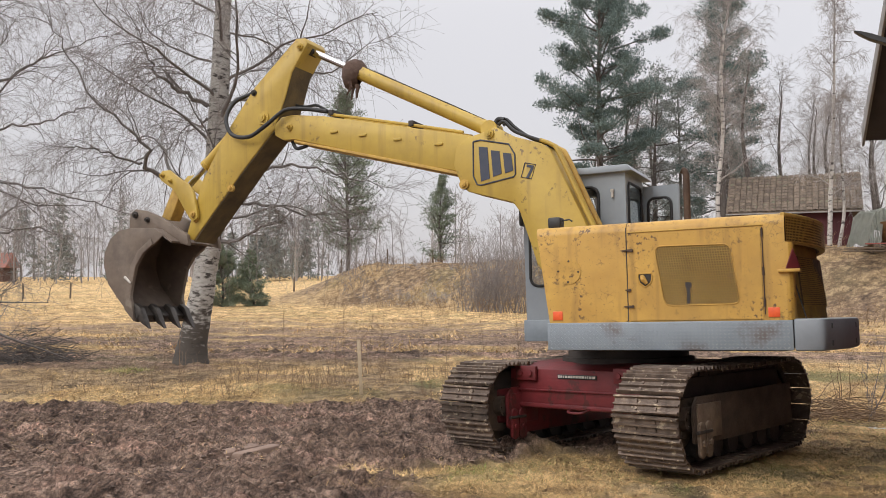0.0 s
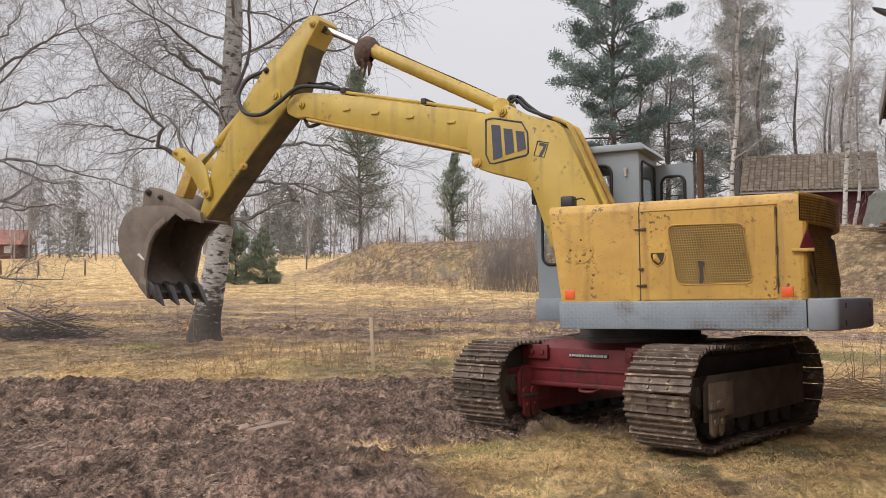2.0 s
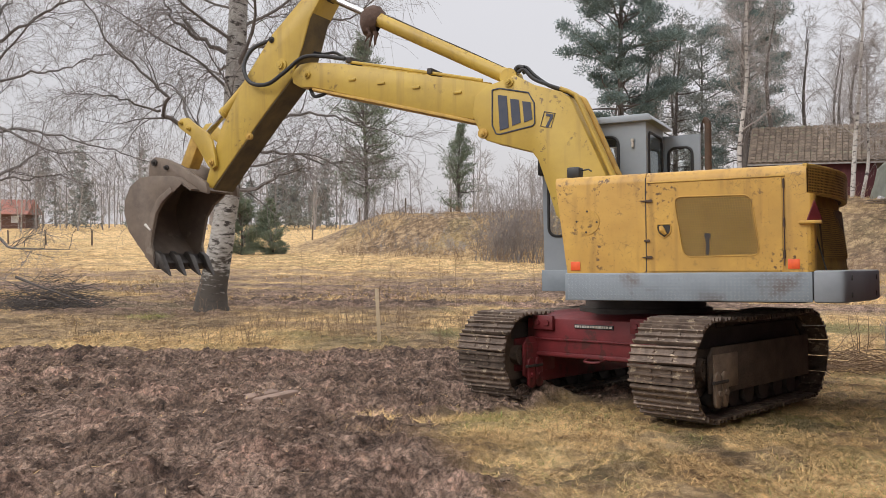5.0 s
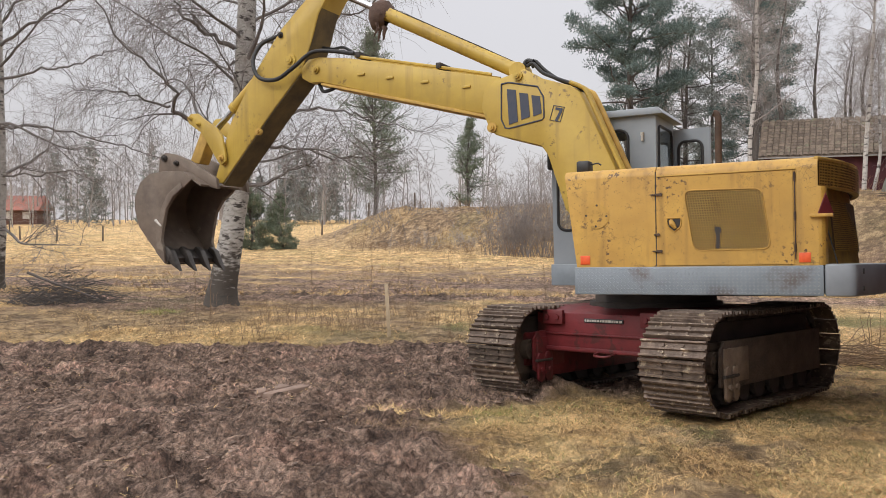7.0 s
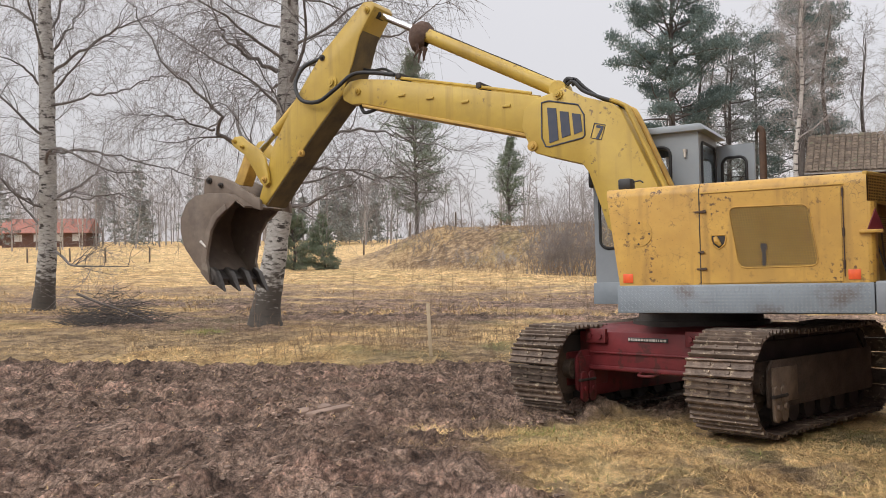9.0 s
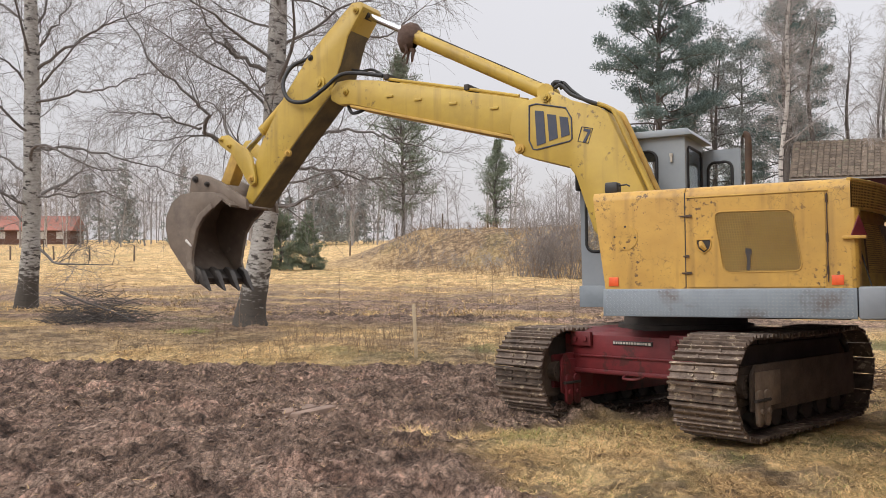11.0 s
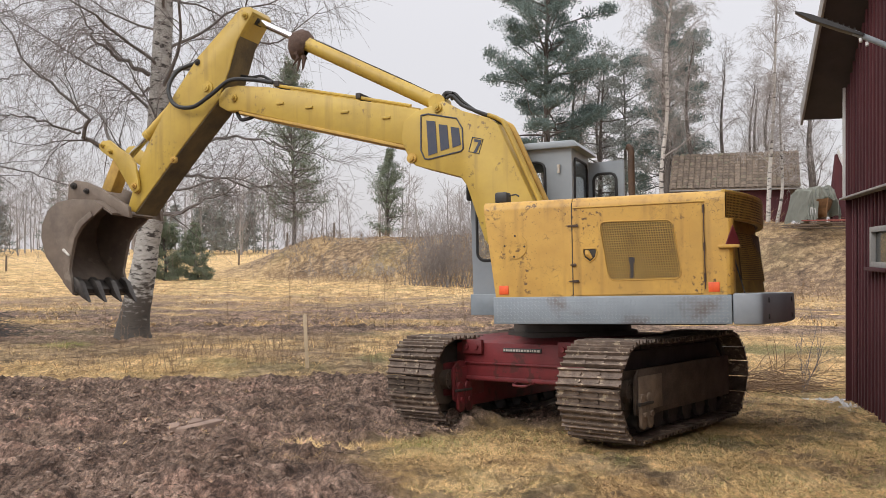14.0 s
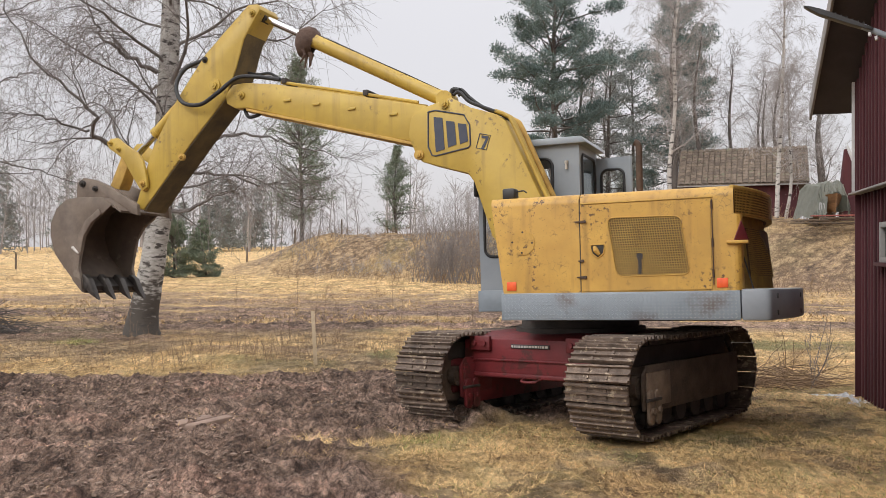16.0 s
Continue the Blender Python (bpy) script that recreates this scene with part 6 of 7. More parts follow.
# ---- barn ----
def build_barn():
    """The red board barn: its gable wall runs past the viewer. Local x along the wall towards the viewer, y outwards, z up."""
    far = Vector((5.03, 10.65, 0))
    along = Vector((-0.263, -0.965, 0))
    out = Vector((-0.965, 0.263, 0))
    length = 8.0
    seam, eave, slope = 2.60, 3.985, 0.60
    barn = tagged(empty("barn", frame_matrix(along, -out, Vector((0, 0, 1)), (far.x, far.y, -0.2))), "dark red vertical-board barn with wide dark eaves", "barn")
    # here local y points into the barn
    ridge = length / 2
    top = lambda x: eave + slope * min(x, length - x)
    core = part("wall", prism([(0.0, 0), (length, 0), (length, eave), (ridge, top(ridge)), (0.0, eave)], 0.06, 0.16), BARN_RED, barn, "red board gable wall")
    part("end_wall", box(0.0, 0.12, 0.16, 9.0, 0, eave), BARN_RED, barn)
    part("back_wall", box(0, length, 9.0, 9.12, 0, eave), BARN_RED, barn)
    part("near_end_wall", box(length - 0.12, length, 0.16, 9.0, 0, eave), BARN_RED, barn)
    rng = random.Random(5)
    x = 0.0
    k = 0
    board = mesh_of("board", box(0, 0.17, 0.036, 0.06, 0, 1.0, 0.0), BARN_RED)
    batten = mesh_of("batten", box(0, 0.05, 0.012, 0.036, 0, 1.0, 0.004), BARN_RED)
    while x < length - 0.17:
        win = 1.13 < x + 0.1 < 2.12
        for me, dx in ((board, 0.0), (batten, 0.145)):
            for z0, z1, yo in ((0.12, 1.76 if win else seam, 0.0), (2.22, seam, 0.0), (seam + 0.02, top(x), -0.055)):
                if z0 == 2.22 and not win:
                    continue
                o = new(me.name, me)
                o.parent = barn
                o.matrix_basis = Matrix.Translation((x + dx, yo + rng.uniform(-0.003, 0.003), z0)) @ Matrix.Diagonal((1, 1, z1 - z0, 1))
        x += 0.175
    part("drip_board", box(-0.06, length, -0.10, 0.03, seam - 0.012, seam + 0.012, 0.004), GREY_BOARD, barn, "grey drip board along the wall")
    part("corner_board", box(-0.03, 0.0, -0.03, 0.20, 0.1, eave, 0.005), BARN_RED, barn)
    part("white_corner", box(-0.062, -0.03, -0.06, 0.02, seam + 0.03, eave, 0.005), WHITE_TRIM, barn)
    w0, w1, v0, v1 = 1.19, 2.10, 1.78, 2.22
    win = part("window", box(w0 + 0.02, w1 - 0.02, 0.05, 0.056, v0 + 0.02, v1 - 0.02), GLASS, barn, "small window with pale frame")
    for a in ((w0, w0 + 0.07, v0, v1), (w1 - 0.07, w1, v0, v1), (w0 + 0.07, w1 - 0.07, v0, v0 + 0.06), (w0 + 0.07, w1 - 0.07, v1 - 0.06, v1)):
        part("window_frame", box(a[0], a[1], 0.0, 0.055, a[2], a[3], 0.006), GREY_BOARD, win)
    part("window_sill", box(w0 - 0.05, w1 + 0.05, -0.05, 0.05, v0 - 0.04, v0, 0.006), BARN_RED, win)
    part("room_dark", box(w0, w1, 0.058, 0.0595, v0, v1), BLACK, win)
    # roof: two slopes, overhanging the gable by half a metre
    over = 0.45
    for s in (0, 1):
        f = (lambda q: q) if s == 0 else (lambda q: length - q)
        p = [(f(-0.55), eave - 0.55 * slope + 0.02), (f(ridge), top(ridge) + 0.02), (f(ridge), top(ridge) + 0.14), (f(-0.55), eave - 0.55 * slope + 0.14)]
        part("roof_slope", prism(p, -over, 9.5, 0.0), SOFFIT, barn, "dark roof with boarded underside")
        p2 = [(f(-0.58), eave - 0.58 * slope - 0.03), (f(ridge), top(ridge) - 0.05), (f(ridge), top(ridge) + 0.17), (f(-0.58), eave - 0.58 * slope + 0.19)]
        part("barge_board", prism(p2, -over - 0.03, -over, 0.004), GREY_BOARD, barn, "weathered grey barge board")
    # wall lamp: a long arm with a flat head
    lamp = tagged(empty("wall_lamp", Matrix.Translation((3.35, 6.75, 3.42))), "black finned outdoor lamp on a grey arm under the eaves", "lamp")
    part("arm", tube([(0.66, -0.30, -0.42), (0.05, -0.02, -0.03), (-0.10, 0.05, 0.06)], 0.024, 12), GREY, lamp, "grey tube arm")
    bm = prism([(-0.06, 0.025), (0.02, 0.022), (0.10, 0.03), (0.36, 0.035), (0.45, 0.02), (0.50, 0.0), (0.45, -0.02), (0.36, -0.04), (0.10, -0.03), (0.02, -0.022), (-0.06, -0.02)], -0.05, 0.05, 0.006)
    for v in bm.verts:
        v.co.z *= 0.6
    for k in range(6):
        box(0.02 + 0.045 * k, 0.028 + 0.045 * k, -0.035, 0.035, 0.015, 0.034, 0.0, bm)
    ex = Vector((-0.54, 0.25, 0.29)).normalized()
    ey = Vector((0, 0, 1)).cross(ex).normalized()
    part("head", bm, BLACK, lamp, "flat black lamp head", frame_matrix(ex, ey, ex.cross(ey), (-0.08, 0.05, 0.05)))
    for k in range(2):
        p = Vector((-0.02 - 0.05 * k, 0.0, -0.03 + 0.03 * k))
        part("lamp_bulb", tube([p, p + Vector((0, -0.01, -0.03))], 0.012, 8), WHITE_TRIM, lamp)
    return barn


GREY_BOARD = material("weathered_grey_board", (0.33, 0.32, 0.31), (0.24, 0.23, 0.22), 4, 6, 0.85, bump=0.2)
build_barn()


# ---- shed, boat and planks on the bank ----
def build_shed():
    shed = tagged(empty("shed", Matrix.Translation((20.58, 49.5, 0)) @ Matrix.Rotation(radians(-20), 4, 'Z')), "low dark red shed with a weathered tile roof", "shed")
    x0, x1 = -7.3, 0.0
    zb, ze, zr = 2.6, 5.45, 7.77
    part("wall", box(x0 + 0.3, x1 - 0.5, 0.3, 4.8, zb, ze, 0.0), BARN_RED, shed)
    part("gable", prism([(0.3, ze), (4.8, ze), (2.55, zr - 0.12)], x1 - 0.55, x1 - 0.45, axis='x'), BARN_RED, shed)
    for s in (0, 1):
        y0, y1 = (0.0, 2.55) if s == 0 else (5.1, 2.55)
        p = [(y0, ze), (y1, zr), (y1, zr - 0.12), (y0, ze - 0.12)]
        roof = part("roof", prism(p, x0, x1, axis='x'), ROOF_TILE, shed, "weathered brown tile roof")
        if s == 0:
            tile = mesh_of("tile", prism([(-0.14, 0.0), (0.0, 0.035), (0.14, 0.0), (0.14, 0.02), (0.0, 0.06), (-0.14, 0.02)], 0.0, 0.29), ROOF_TILE)
            d = Vector((0, 2.55, zr - ze)).normalized()
            for j in range(12):
                for i in range(22):
                    o = new("tile", tile)
                    o.parent = roof
                    c = Vector((x0 + 0.25 + i * 0.331, 0, ze)) + d * (0.02 + j * 0.286)
                    o.matrix_basis = Matrix.Translation(c + Vector((0, -0.02, 0.035 + 0.008 * ((i * 7 + j * 3) % 3)))) @ Matrix.Rotation(math.atan2(d.z, d.y) - 0.05, 4, 'X')
    part("barge_board", prism([(0.0, ze - 0.05), (2.55, zr), (2.55, zr - 0.25), (0.0, ze - 0.3)], x1, x1 + 0.14, axis='x'), WHITE_TRIM, shed, "white barge board")
    part("gutter", box(x0, x1 + 0.1, -0.12, -0.02, ze - 0.12, ze - 0.04, 0.02), GREY_BOARD, shed)
    # a dark red gable of the next shed, its peak beside the barn
    s2 = tagged(empty("red_shed", Matrix.Translation((20.40, 44.6, 2.6))), "narrow dark red shed with a steep pale-edged gable", "shed")
    part("wall", prism([(-0.18, 0.0), (1.2, 0.0), (1.2, 1.5), (0.08, 4.2), (-0.18, 2.0)], 0.0, 0.3), BARN_RED, s2)
    part("barge_board", prism([(0.06, 4.3), (1.3, 1.4), (1.42, 1.45), (0.12, 4.45)], -0.06, 0.0), WHITE_TRIM, s2)


def build_boat():
    d = 44.0
    X = lambda px: (px - 784) / 1527 * d
    Z = lambda py: 1.75 + (441 - py) / 1527 * d
    base = gz(X(1440), d) + 0.28
    boat = tagged(empty("boat", Matrix.Translation((X(1455), d, base)) @ Matrix.Diagonal((0.72, 0.84, 0.95, 1))), "wooden boat under a grey-green tarpaulin on trestles", "boat")
    # hull, bow to the viewer: lapped planks
    for s in (-1, 1):
        for k in range(7):
            t0, t1 = k / 7, (k + 1) / 7
            w0, w1 = 0.72 * math.sin(t0 * 1.45) + 0.03, 0.72 * math.sin(t1 * 1.45) + 0.05
            z0, z1 = 0.35 + 0.95 * t0 ** 1.3, 0.35 + 0.95 * t1 ** 1.3
            bm = bmesh.new()
            pr = []
            for i in range(6):
                f = i / 5
                g = math.sin(f * 1.45)
                pr.append([bm.verts.new((s * (0.03 + (w - 0.03) * g), f * 0.75 - 0.75 - 0.25 * t, z + 0.10 * (1 - f))) for w, z, t in ((w0, z0, t0), (w1, z1, t1))])
            for a, b in zip(pr, pr[1:]):
                bm.faces.new((a[0], a[1], b[1], b[0]))
            bmesh.ops.solidify(bm, geom=bm.faces[:], thickness=0.02)
            part("plank", bm, BOAT_WOOD, boat)
    part("stem", tube([(0, -0.78, 0.40), (0, -0.9, 0.9), (0, -1.04, 1.42)], 0.045, 6), BOAT_WOOD, boat)
    # tarpaulin: a draped, creased sheet over a ridge, drawn back over the bow
    rng = random.Random(6)
    bm = bmesh.new()
    prof = [(-1.38, 0.20), (-1.22, 0.75), (-1.00, 1.35), (-0.78, 1.88), (-0.40, 2.02), (0.0, 1.98), (0.45, 2.04), (0.80, 1.90), (1.02, 1.35), (1.14, 0.8), (1.20, 0.50)]
    fine = []
    for (xa, za), (xb, zb) in zip(prof, prof[1:]):
        fine += [(xa + (xb - xa) * t / 5, za + (zb - za) * t / 5) for t in range(5)]
    fine.append(prof[-1])
    grid = []
    for j in range(14):
        row = []
        for i, (x, z) in enumerate(fine):
            # the first rows are the front flap, hanging in folds round the opening
            if j < 5:
                open_z = 1.45 - 0.35 * x * x if -0.55 < x < 0.95 else 0.25
                t = j / 4
                zz = open_z + (z - open_z) * t if z > open_z else z
                yy = -0.62 + 0.16 * t + 0.05 * math.sin(i * 1.9 + j)
            else:
                zz, yy = z, -0.46 + (j - 4) * 0.33
            f = 0.06 * math.sin(x * 9 + j * 0.9) + rng.gauss(0, 0.035)
            row.append(bm.verts.new((x + 0.05 * math.sin(j * 1.3 + z * 4), yy, zz + f)))
        grid.append(row)
    for a, b in zip(grid, grid[1:]):
        for i in range(len(fine) - 1):
            bm.faces.new((a[i], a[i + 1], b[i + 1], b[i]))
    bmesh.ops.solidify(bm, geom=bm.faces[:], thickness=0.008)
    part("tarpaulin", bm, TARP, boat, "sagging grey-green tarpaulin")
    part("pale_sheet", prism([(-1.0, 0.55), (-0.52, 0.42), (-0.50, 0.85), (-0.95, 0.95)], -0.56, -0.52), WHITE_TRIM, boat, "pale plastic sheet")
    for x in (-0.6, 0.6):
        part("trestle", box(x - 0.06, x + 0.06, 0.4, 1.6, -0.32, 0.45, 0.01), OLD_WOOD, boat)
    for k in range(9):
        z = base - 0.16 + 0.11 * (k % 4)
        x0 = X(1420) + rng.uniform(-0.9, 0.8)
        o = part("plank", box(-1.5, 1.6, -0.08, 0.08, -0.03, 0.03, 0.006), PLANK_RED if k % 4 == 3 else OLD_WOOD)
        o.matrix_basis = Matrix.Translation((x0 + 0.9, d - 1.4 + 0.1 * k - 0.5 * (k % 4), z)) @ Matrix.Rotation(rng.uniform(-0.05, 0.08), 4, 'Z') @ Matrix.Rotation(rng.uniform(-0.02, 0.02), 4, 'Y')
        tagged(o, "weathered loose plank stacked by the boat", "plank", group="planks by the boat")


PLANK_RED = material("faded_red_plank", (0.33, 0.10, 0.08), (0.22, 0.07, 0.06), 4, 6, 0.85)
build_shed()
build_boat()


# ---- far house and fence ----
def build_house():
    h = tagged(empty("house", Matrix.Translation((-82.4, 130, 1.4)) @ Matrix.Rotation(radians(12), 4, 'Z')), "long low house with an orange-red roof far across the field", "house")
    part("wall", box(-6.5, 6.5, -3, 3, -0.6, 2.2), HOUSE_WALL, h)
    part("roof", prism([(-3.6, 2.1), (0, 4.4), (3.6, 2.1), (3.6, 2.0), (-3.6, 2.0)], -7, 7, axis='x'), RED_ROOF, h)
    for x in (-4, -1, 2.2, 5):
        part("window", box(x - 0.6, x + 0.6, -3.05, -2.99, 0.7, 1.8), WHITE_TRIM, h)
    h2 = tagged(empty("house", Matrix.Translation((-104, 140, 1.4))), "far red-roofed outbuilding across the field", "house")
    part("wall", box(-6, 6, -3, 3, -0.6, 2.2), HOUSE_WALL, h2)
    part("roof", prism([(-3.6, 2.1), (0, 4.2), (3.6, 2.1), (3.6, 2.0), (-3.6, 2.0)], -6.5, 6.5, axis='x'), RED_ROOF, h2)


build_house()
post = None
for k in range(12):
    x = -48 + k * 3.9
    y = 72 + 0.5 * math.sin(k * 2.1)
    m = Matrix.Translation(on(x, y)) @ Matrix.Rotation(0.04 * math.sin(k * 5), 4, 'Y')
    if post is None:
        post = part("fence_post", box(-0.06, 0.06, -0.06, 0.06, 0, 1.35, 0.01), OLD_WOOD)
        tagged(post, "weathered grey wooden fence post in the field", "fence post", group="field fence")
        post.matrix_basis = m
    else:
        copy_thing(post, m)


# ---- loose things ----
STAKE = material("pale_lath", (0.58, 0.47, 0.33), (0.46, 0.36, 0.25), 8, 5, 0.8)
st = part("stake", box(-0.028, 0.028, -0.014, 0.014, 0, 0.95, 0.003), STAKE)
st.matrix_basis = Matrix.Translation(on(-2.2, 14.2)) @ Matrix.Rotation(radians(-3), 4, 'Y')
tagged(st, "pale wooden lath stuck upright in the grass", "stake")


def blades(name, label, xs, ys, length, mat, seed, lie=0.75, width=0.006, keep=None, lift=0.0, relief=False):
    """Many bent grass blades on the ground, most of them lying."""
    rng = np.random.default_rng(seed)
    if keep is not None:
        ok = keep(xs, ys)
        xs, ys = xs[ok], ys[ok]
    n = len(xs)
    z = land(xs, ys) + lift
    if relief:
        z = z + mud_relief(xs, ys, 1.0)
    az = rng.uniform(0, 2 * np.pi, n)
    ln = length * rng.uniform(0.5, 1.4, n)
    up = np.clip(rng.normal(1 - lie, 0.22, n), 0.05, 0.98)
    hx, hy = np.cos(az) * np.sqrt(1 - up ** 2), np.sin(az) * np.sqrt(1 - up ** 2)
    w = width * rng.uniform(0.6, 1.4, n)
    sx, sy = -np.sin(az) * w, np.cos(az) * w
    b = np.stack([xs, ys, z], -1)
    d = np.stack([hx, hy, up], -1) * ln[:, None]
    s = np.stack([sx, sy, 0 * w], -1)
    mid = b + d * 0.55
    tip = b + d + np.stack([hx * ln * 0.12, hy * ln * 0.12, -up * ln * 0.28], -1)
    V = np.stack([b - s, b + s, mid + s * 0.8, mid - s * 0.8, tip], 1).reshape(-1, 3)
    k = np.arange(n)[:, None] * 5
    F = (k + np.array([0, 1, 2, 3])).tolist() + (k + np.array([3, 2, 4])).tolist()
    return tagged(new(name, raw(name, V, F, mat)), label, "grass", kind="stuff")


rs = np.random.default_rng(9)
tuft = lambda x, y: fractal(x * 1.4, y * 1.4, 4, 91)
n = 200000
x, y = rs.uniform(-2.5, 6.5, n), rs.uniform(4.2, 13, n)
blades("near_grass", "matted straw-coloured dead grass by the machine", x, y, 0.085, STRAW, 1, 0.82, 0.0021,
       lambda x, y: (mud_cover(x, y) < 0.6) & (tuft(x, y) > 0.30 + 0.3 * rs.random(len(x))))
x, y = rs.uniform(-2.5, 6.5, 40000), rs.uniform(4.2, 13, 40000)
blades("fresh_grass", "sparse fresh green grass among the dead straw", x, y, 0.055, GREEN_GRASS, 2, 0.6, 0.002,
       lambda x, y: (mud_cover(x, y) < 0.5) & (fractal(x * 0.9, y * 0.9, 4, 95) > 0.46))
n = 170000
y = 12.3 + 14 * rs.random(n) ** 1.5
x = (rs.uniform(-1, 1, n)) * (6 + y * 0.55) - 2
blades("verge_grass", "flattened dry grass along the mud's edge", x, y, 0.12, STRAW, 3, 0.78, 0.0033,
       lambda x, y: (mud_cover(x, y) < 0.5) & (tuft(x, y) > 0.38 + 0.2 * rs.random(len(x))))
n = 110000
y = 22 + 60 * rs.random(n) ** 1.4
x = rs.uniform(-1, 1, n) * (y * 0.75)
blades("field_grass", "pale dead grass tussocks over field and bank", x, y, 0.20, STRAW, 4, 0.66, 0.011,
       lambda x, y: (fractal(x * 0.5, y * 0.5, 4, 97) > 0.42 + 0.2 * rs.random(len(x))))


def weeds():
    rng = random.Random(12)
    w = Wood()
    for k in range(900):
        y = rng.uniform(13.6, 17.8)
        x = rng.gauss(-2.6, 2.2)
        if noise.noise(Vector((x * 0.7, y * 0.7, 3))) < -0.1:
            continue
        h = rng.uniform(0.12, 0.45)
        lp = grow(on(x, y, 0), Vector((rng.gauss(0, 0.2), rng.gauss(0, 0.2), 1)), h, 4, rng, 0.12, 0)
        w.add(lp, 0.0035, 0.0018, 3)
        for _ in range(3):
            q, d = at_line(lp, rng.uniform(0.4, 0.95))
            w.add(grow(q, side_dir(d, rng, 40), h * 0.25, 2, rng, 0.15, 0.05), 0.0022, 0.0012, 3)
    tagged(new("dry_weeds", w.mesh("dry_weeds", DRY_STEM)), "thin brown dry weed stems beyond the mud", "weeds", kind="stuff")
    w = Wood()
    for k in range(2300):
        x = rng.uniform(-12, 26)
        y = 49.3 - 0.8 * x + rng.uniform(-3, 14)
        lp = grow(on(x, y, 0), Vector((rng.gauss(0, 0.25), rng.gauss(0, 0.25), 1)), rng.uniform(0.25, 0.9), 4, rng, 0.2, 0)
        w.add(lp, 0.010, 0.004, 3)
        for _ in range(3):
            q, d = at_line(lp, rng.uniform(0.3, 0.95))
            w.add(grow(q, side_dir(d, rng, 40), 0.3, 2, rng, 0.15, 0.05), 0.007, 0.004, 3)
    tagged(new("bank_scrub", w.mesh("bank_scrub", DRY_STEM)), "low dry scrub stems over the bank", "weeds", kind="stuff")
    # tall stems before the bank
    w = Wood()
    for k in range(16):
        x, y = rng.gauss(-2.5, 2.4), rng.uniform(16, 21)
        lp = grow(on(x, y, 0), Vector((rng.gauss(0, 0.06), 0, 1)), rng.uniform(0.8, 1.9), 6, rng, 0.04, 0)
        w.add(lp, 0.006, 0.002, 3)
        for _ in range(5):
            q, d = at_line(lp, rng.uniform(0.3, 0.95))
            w.add(grow(q, side_dir(d, rng, 30), 0.25, 2, rng, 0.1, 0.05), 0.0025, 0.0015, 3)
    tagged(new("tall_stems", w.mesh("tall_stems", DRY_STEM)), "tall thin dry stems standing in the grass", "weeds", kind="stuff")


def brush_pile(c, w_, h_, n, seed, label, r=0.008, mat=None):
    rng = random.Random(seed)
    w = Wood()
    for k in range(n):
        a, q = rng.uniform(0, math.tau), math.sqrt(rng.random())
        x, y = c[0] + w_ * q * math.cos(a), c[1] + 0.6 * w_ * q * math.sin(a)
        z = gz(x, y) + h_ * (1 - q * q) * rng.random()
        d = Vector((rng.gauss(0, 1), rng.gauss(0, 0.7), rng.gauss(0.05, 0.22)))
        lp = grow(Vector((x, y, z)), d, rng.uniform(0.3, 0.9), 4, rng, 0.15, -0.1)
        w.add(lp, r * rng.uniform(0.4, 1.5), r * 0.3, 4)
    return tagged(new("brush_heap", w.mesh("brush_heap", mat or BARK)), label, "brush heap", kind="stuff")


weeds()
brush_pile((-10.8, 19.4), 1.15, 0.85, 620, 3, "heap of dark cut twigs and branches in the grass")
lg = part("branch", tube(spline([(-1.1, 0.1, 0.75), (-0.5, 0.0, 0.55), (0.2, -0.1, 0.35), (0.9, -0.2, 0.12)], 5), [0.034 - 0.0016 * k for k in range(16)], 8), BARK)
lg.matrix_basis = Matrix.Translation(on(-10.3, 18.9, 0))
tagged(lg, "long grey dead branch leaning on the brush heap", "branch")
brush_pile((4.45, 11.9), 0.95, 0.30, 300, 4, "low heap of dry brown sticks behind the tracks", 0.006, DRY_STEM)
snow_bm = bmesh.new()
bmesh.ops.create_grid(snow_bm, x_segments=30, y_segments=22, size=0.5)
for v in snow_bm.verts:
    q = Vector((v.co.x * 2, v.co.y * 2, 0))
    e = 1 - q.length_squared + 0.5 * noise.noise(q * 2.4)
    v.co = Vector((v.co.x * 0.6, v.co.y * 1.1, 0.05 * max(e, -0.3) * (0.3 + 3.0 * noise.noise(v.co * 10)) - 0.02))
sn = part("snow_patch", snow_bm, SNOW)
sn.matrix_basis = Matrix.Translation(on(4.78, 10.35, 0.0))
tagged(sn, "dirty leftover patch of old snow at the barn's foot", "snow", kind="stuff")


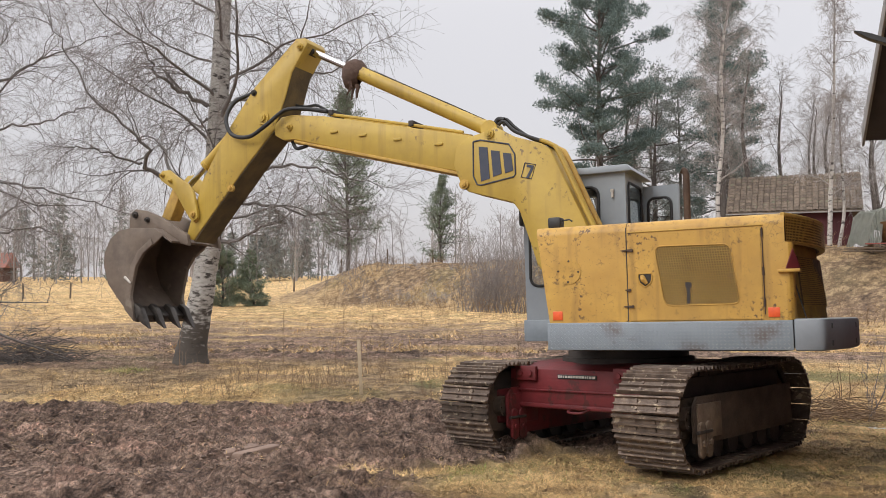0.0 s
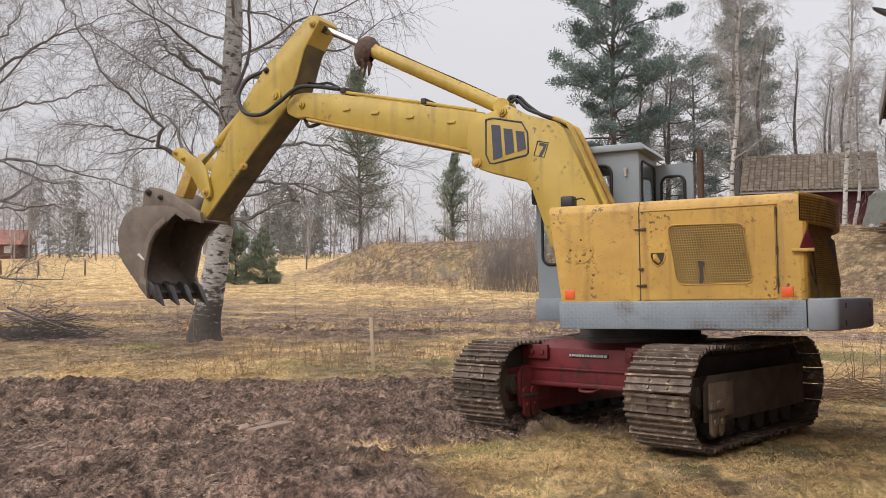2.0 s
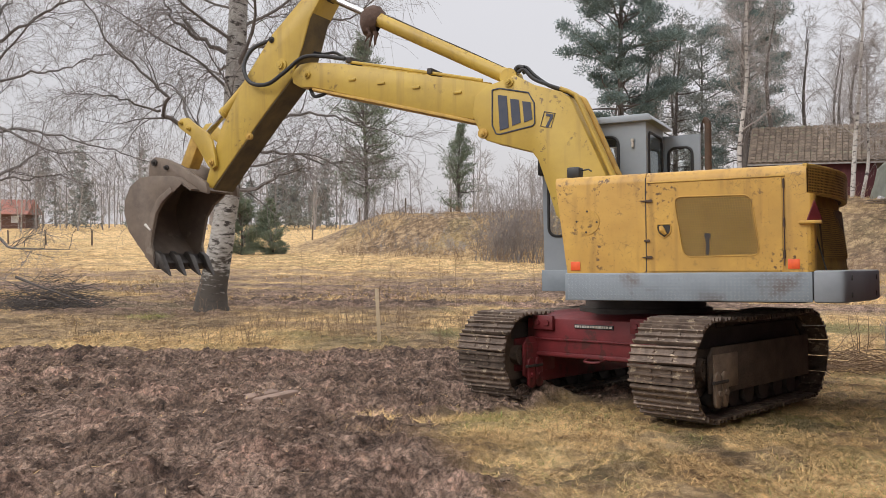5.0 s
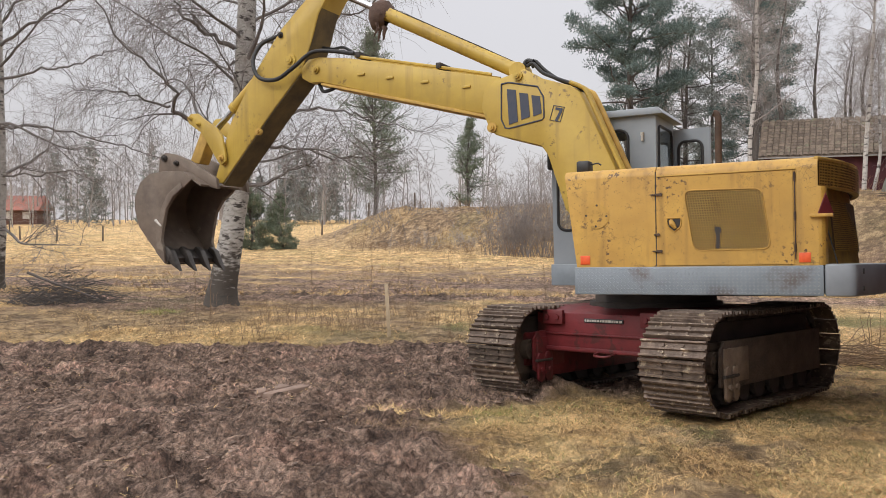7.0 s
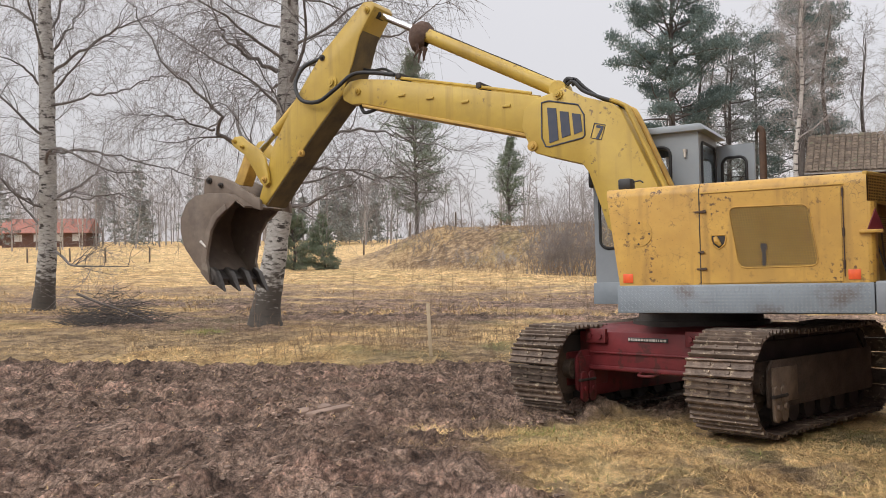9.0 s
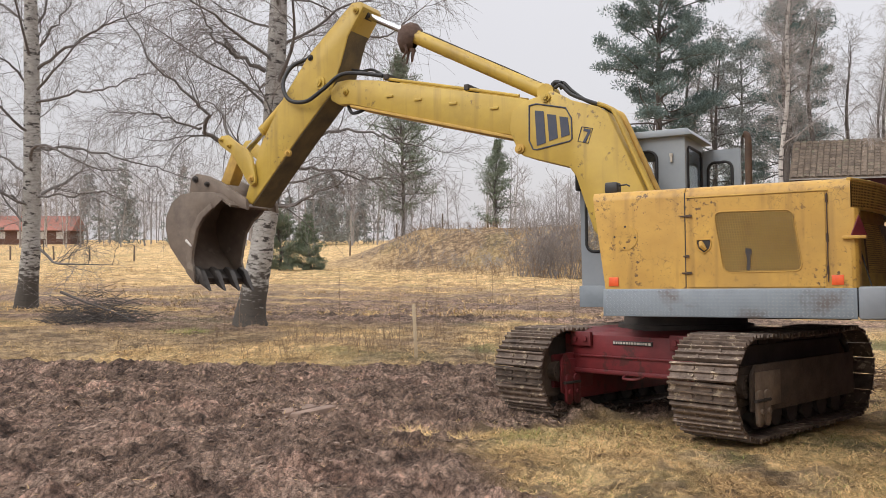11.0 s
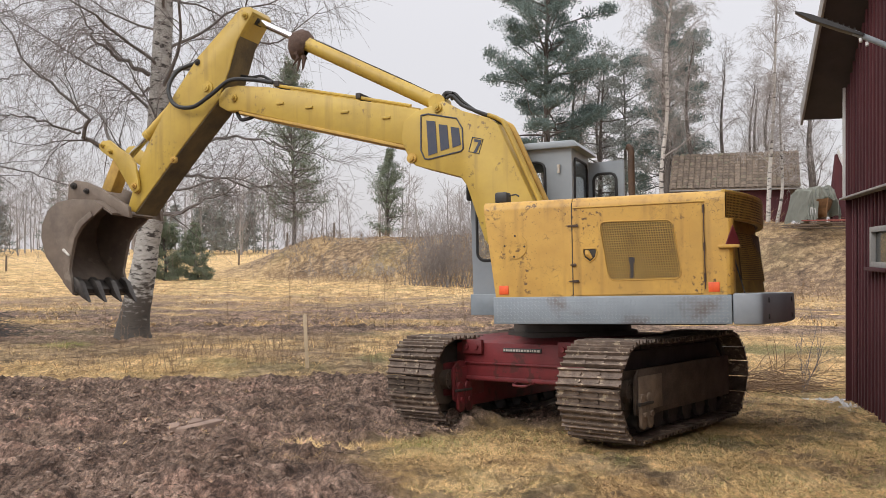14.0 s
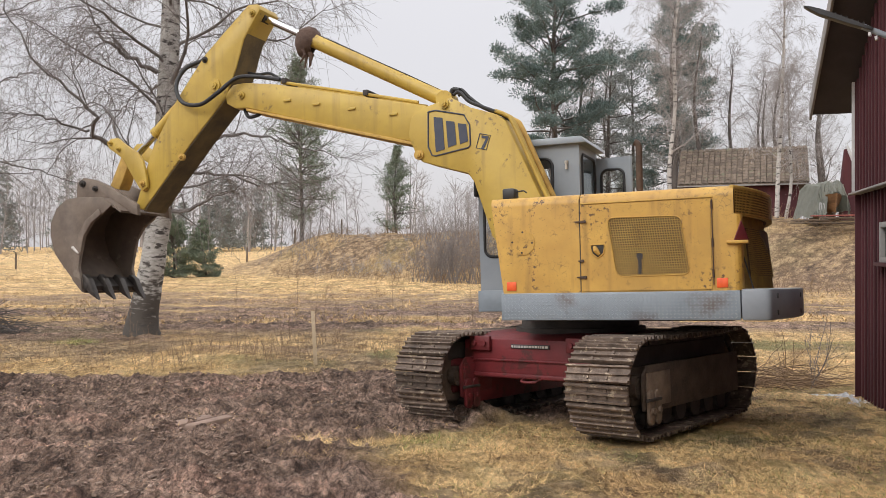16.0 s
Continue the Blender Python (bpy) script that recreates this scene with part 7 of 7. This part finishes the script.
def clods():
    rng = np.random.default_rng(31)
    bm = bmesh.new()
    bmesh.ops.create_icosphere(bm, subdivisions=1, radius=1)
    v0 = np.array([v.co for v in bm.verts])
    f0 = np.array([[v.index for v in f.verts] for f in bm.faces])
    bm.free()
    n = 24000
    x, y = rng.uniform(-9.5, 2.2, n), rng.uniform(4.6, 13.6, n)
    ok = (mud_cover(x, y) > 0.5) & (fractal(x * 1.1, y * 1.1, 3, 81) > 0.36 + 0.25 * rng.random(n))
    x, y = x[ok], y[ok]
    n = len(x)
    r = 0.006 + 0.017 * rng.random(n) ** 3
    V = v0[None] * (1 + 0.22 * rng.normal(size=(n, len(v0), 1)))
    V = V * (r[:, None, None] * np.stack([rng.uniform(0.8, 1.5, n), rng.uniform(0.8, 1.5, n), rng.uniform(0.45, 0.9, n)], -1)[:, None, :])
    z = land(x, y) + mud_relief(x, y, 1.0) + r * 0.15
    V = V + np.stack([x, y, z], -1)[:, None, :]
    F = f0[None] + np.arange(n)[:, None, None] * len(v0)
    tagged(new("mud_clods", raw("mud_clods", V.reshape(-1, 3), F.reshape(-1, 3), MUD_CLOD)), "small broken clods of brown mud", "mud clods", kind="stuff")


MUD_CLOD = material("mud_clod", (0.25, 0.175, 0.135), (0.12, 0.08, 0.06), 3, 7, 0.9, bump=0.4, island=0.4)
clods()
x, y = rs.uniform(-10.5, 2.5, 9000), rs.uniform(4.6, 13.6, 9000)
blades("straw_litter", "loose bits of straw trodden into the mud", x, y, 0.08, STRAW, 6, 0.9, 0.003,
       lambda x, y: (mud_cover(x, y) > 0.5) & (fractal(x * 0.8, y * 0.8, 4, 99) > 0.46 + 0.3 * rs.random(len(x))), 0.012, True)


def tussock(x, y, n, spread, length, seed, mat, label):
    q = np.random.default_rng(seed)
    return blades("grass_tussock", label, q.normal(x, spread, n), q.normal(y, spread, n), length, mat, seed, 0.66, 0.0022)


tussock(-0.95, 7.45, 800, 0.26, 0.11, 201, STRAW, "pale tussock of dead grass at the mud's edge")
tussock(-0.55, 7.70, 500, 0.20, 0.09, 202, STRAW, "pale tussock of dead grass at the mud's edge")
tussock(-0.25, 7.55, 450, 0.15, 0.08, 203, GREEN_GRASS, "small tuft of green grass at the mud's edge")
tussock(-7.6, 17.6, 700, 0.25, 0.20, 204, GREEN_GRASS, "greenish tussock near the brush heap")
PRESSED = material("pressed_mud", (0.29, 0.20, 0.155), (0.19, 0.13, 0.10), 5, 7, 0.8, bump=0.3)
for k, (x, y, ln) in enumerate(((-2.60, 8.50, 0.62), (-2.38, 8.52, 0.58))):
    pm = part("mud_print", box(-0.075, 0.075, -ln / 2, ln / 2, -0.10, 0.02, 0.035), PRESSED)
    for v in pm.data.vertices:
        v.co += Vector((noise.noise(v.co * 5) * 0.02, 0, noise.noise(v.co * 7 + Vector((k, 0, 0))) * 0.015))
    pm.matrix_basis = Matrix.Translation(on(x, y, 0.030)) @ Matrix.Rotation(radians(-28), 4, 'Z')
    tagged(pm, "smooth pressed bar of mud from a track shoe", "mud print", group="track prints")
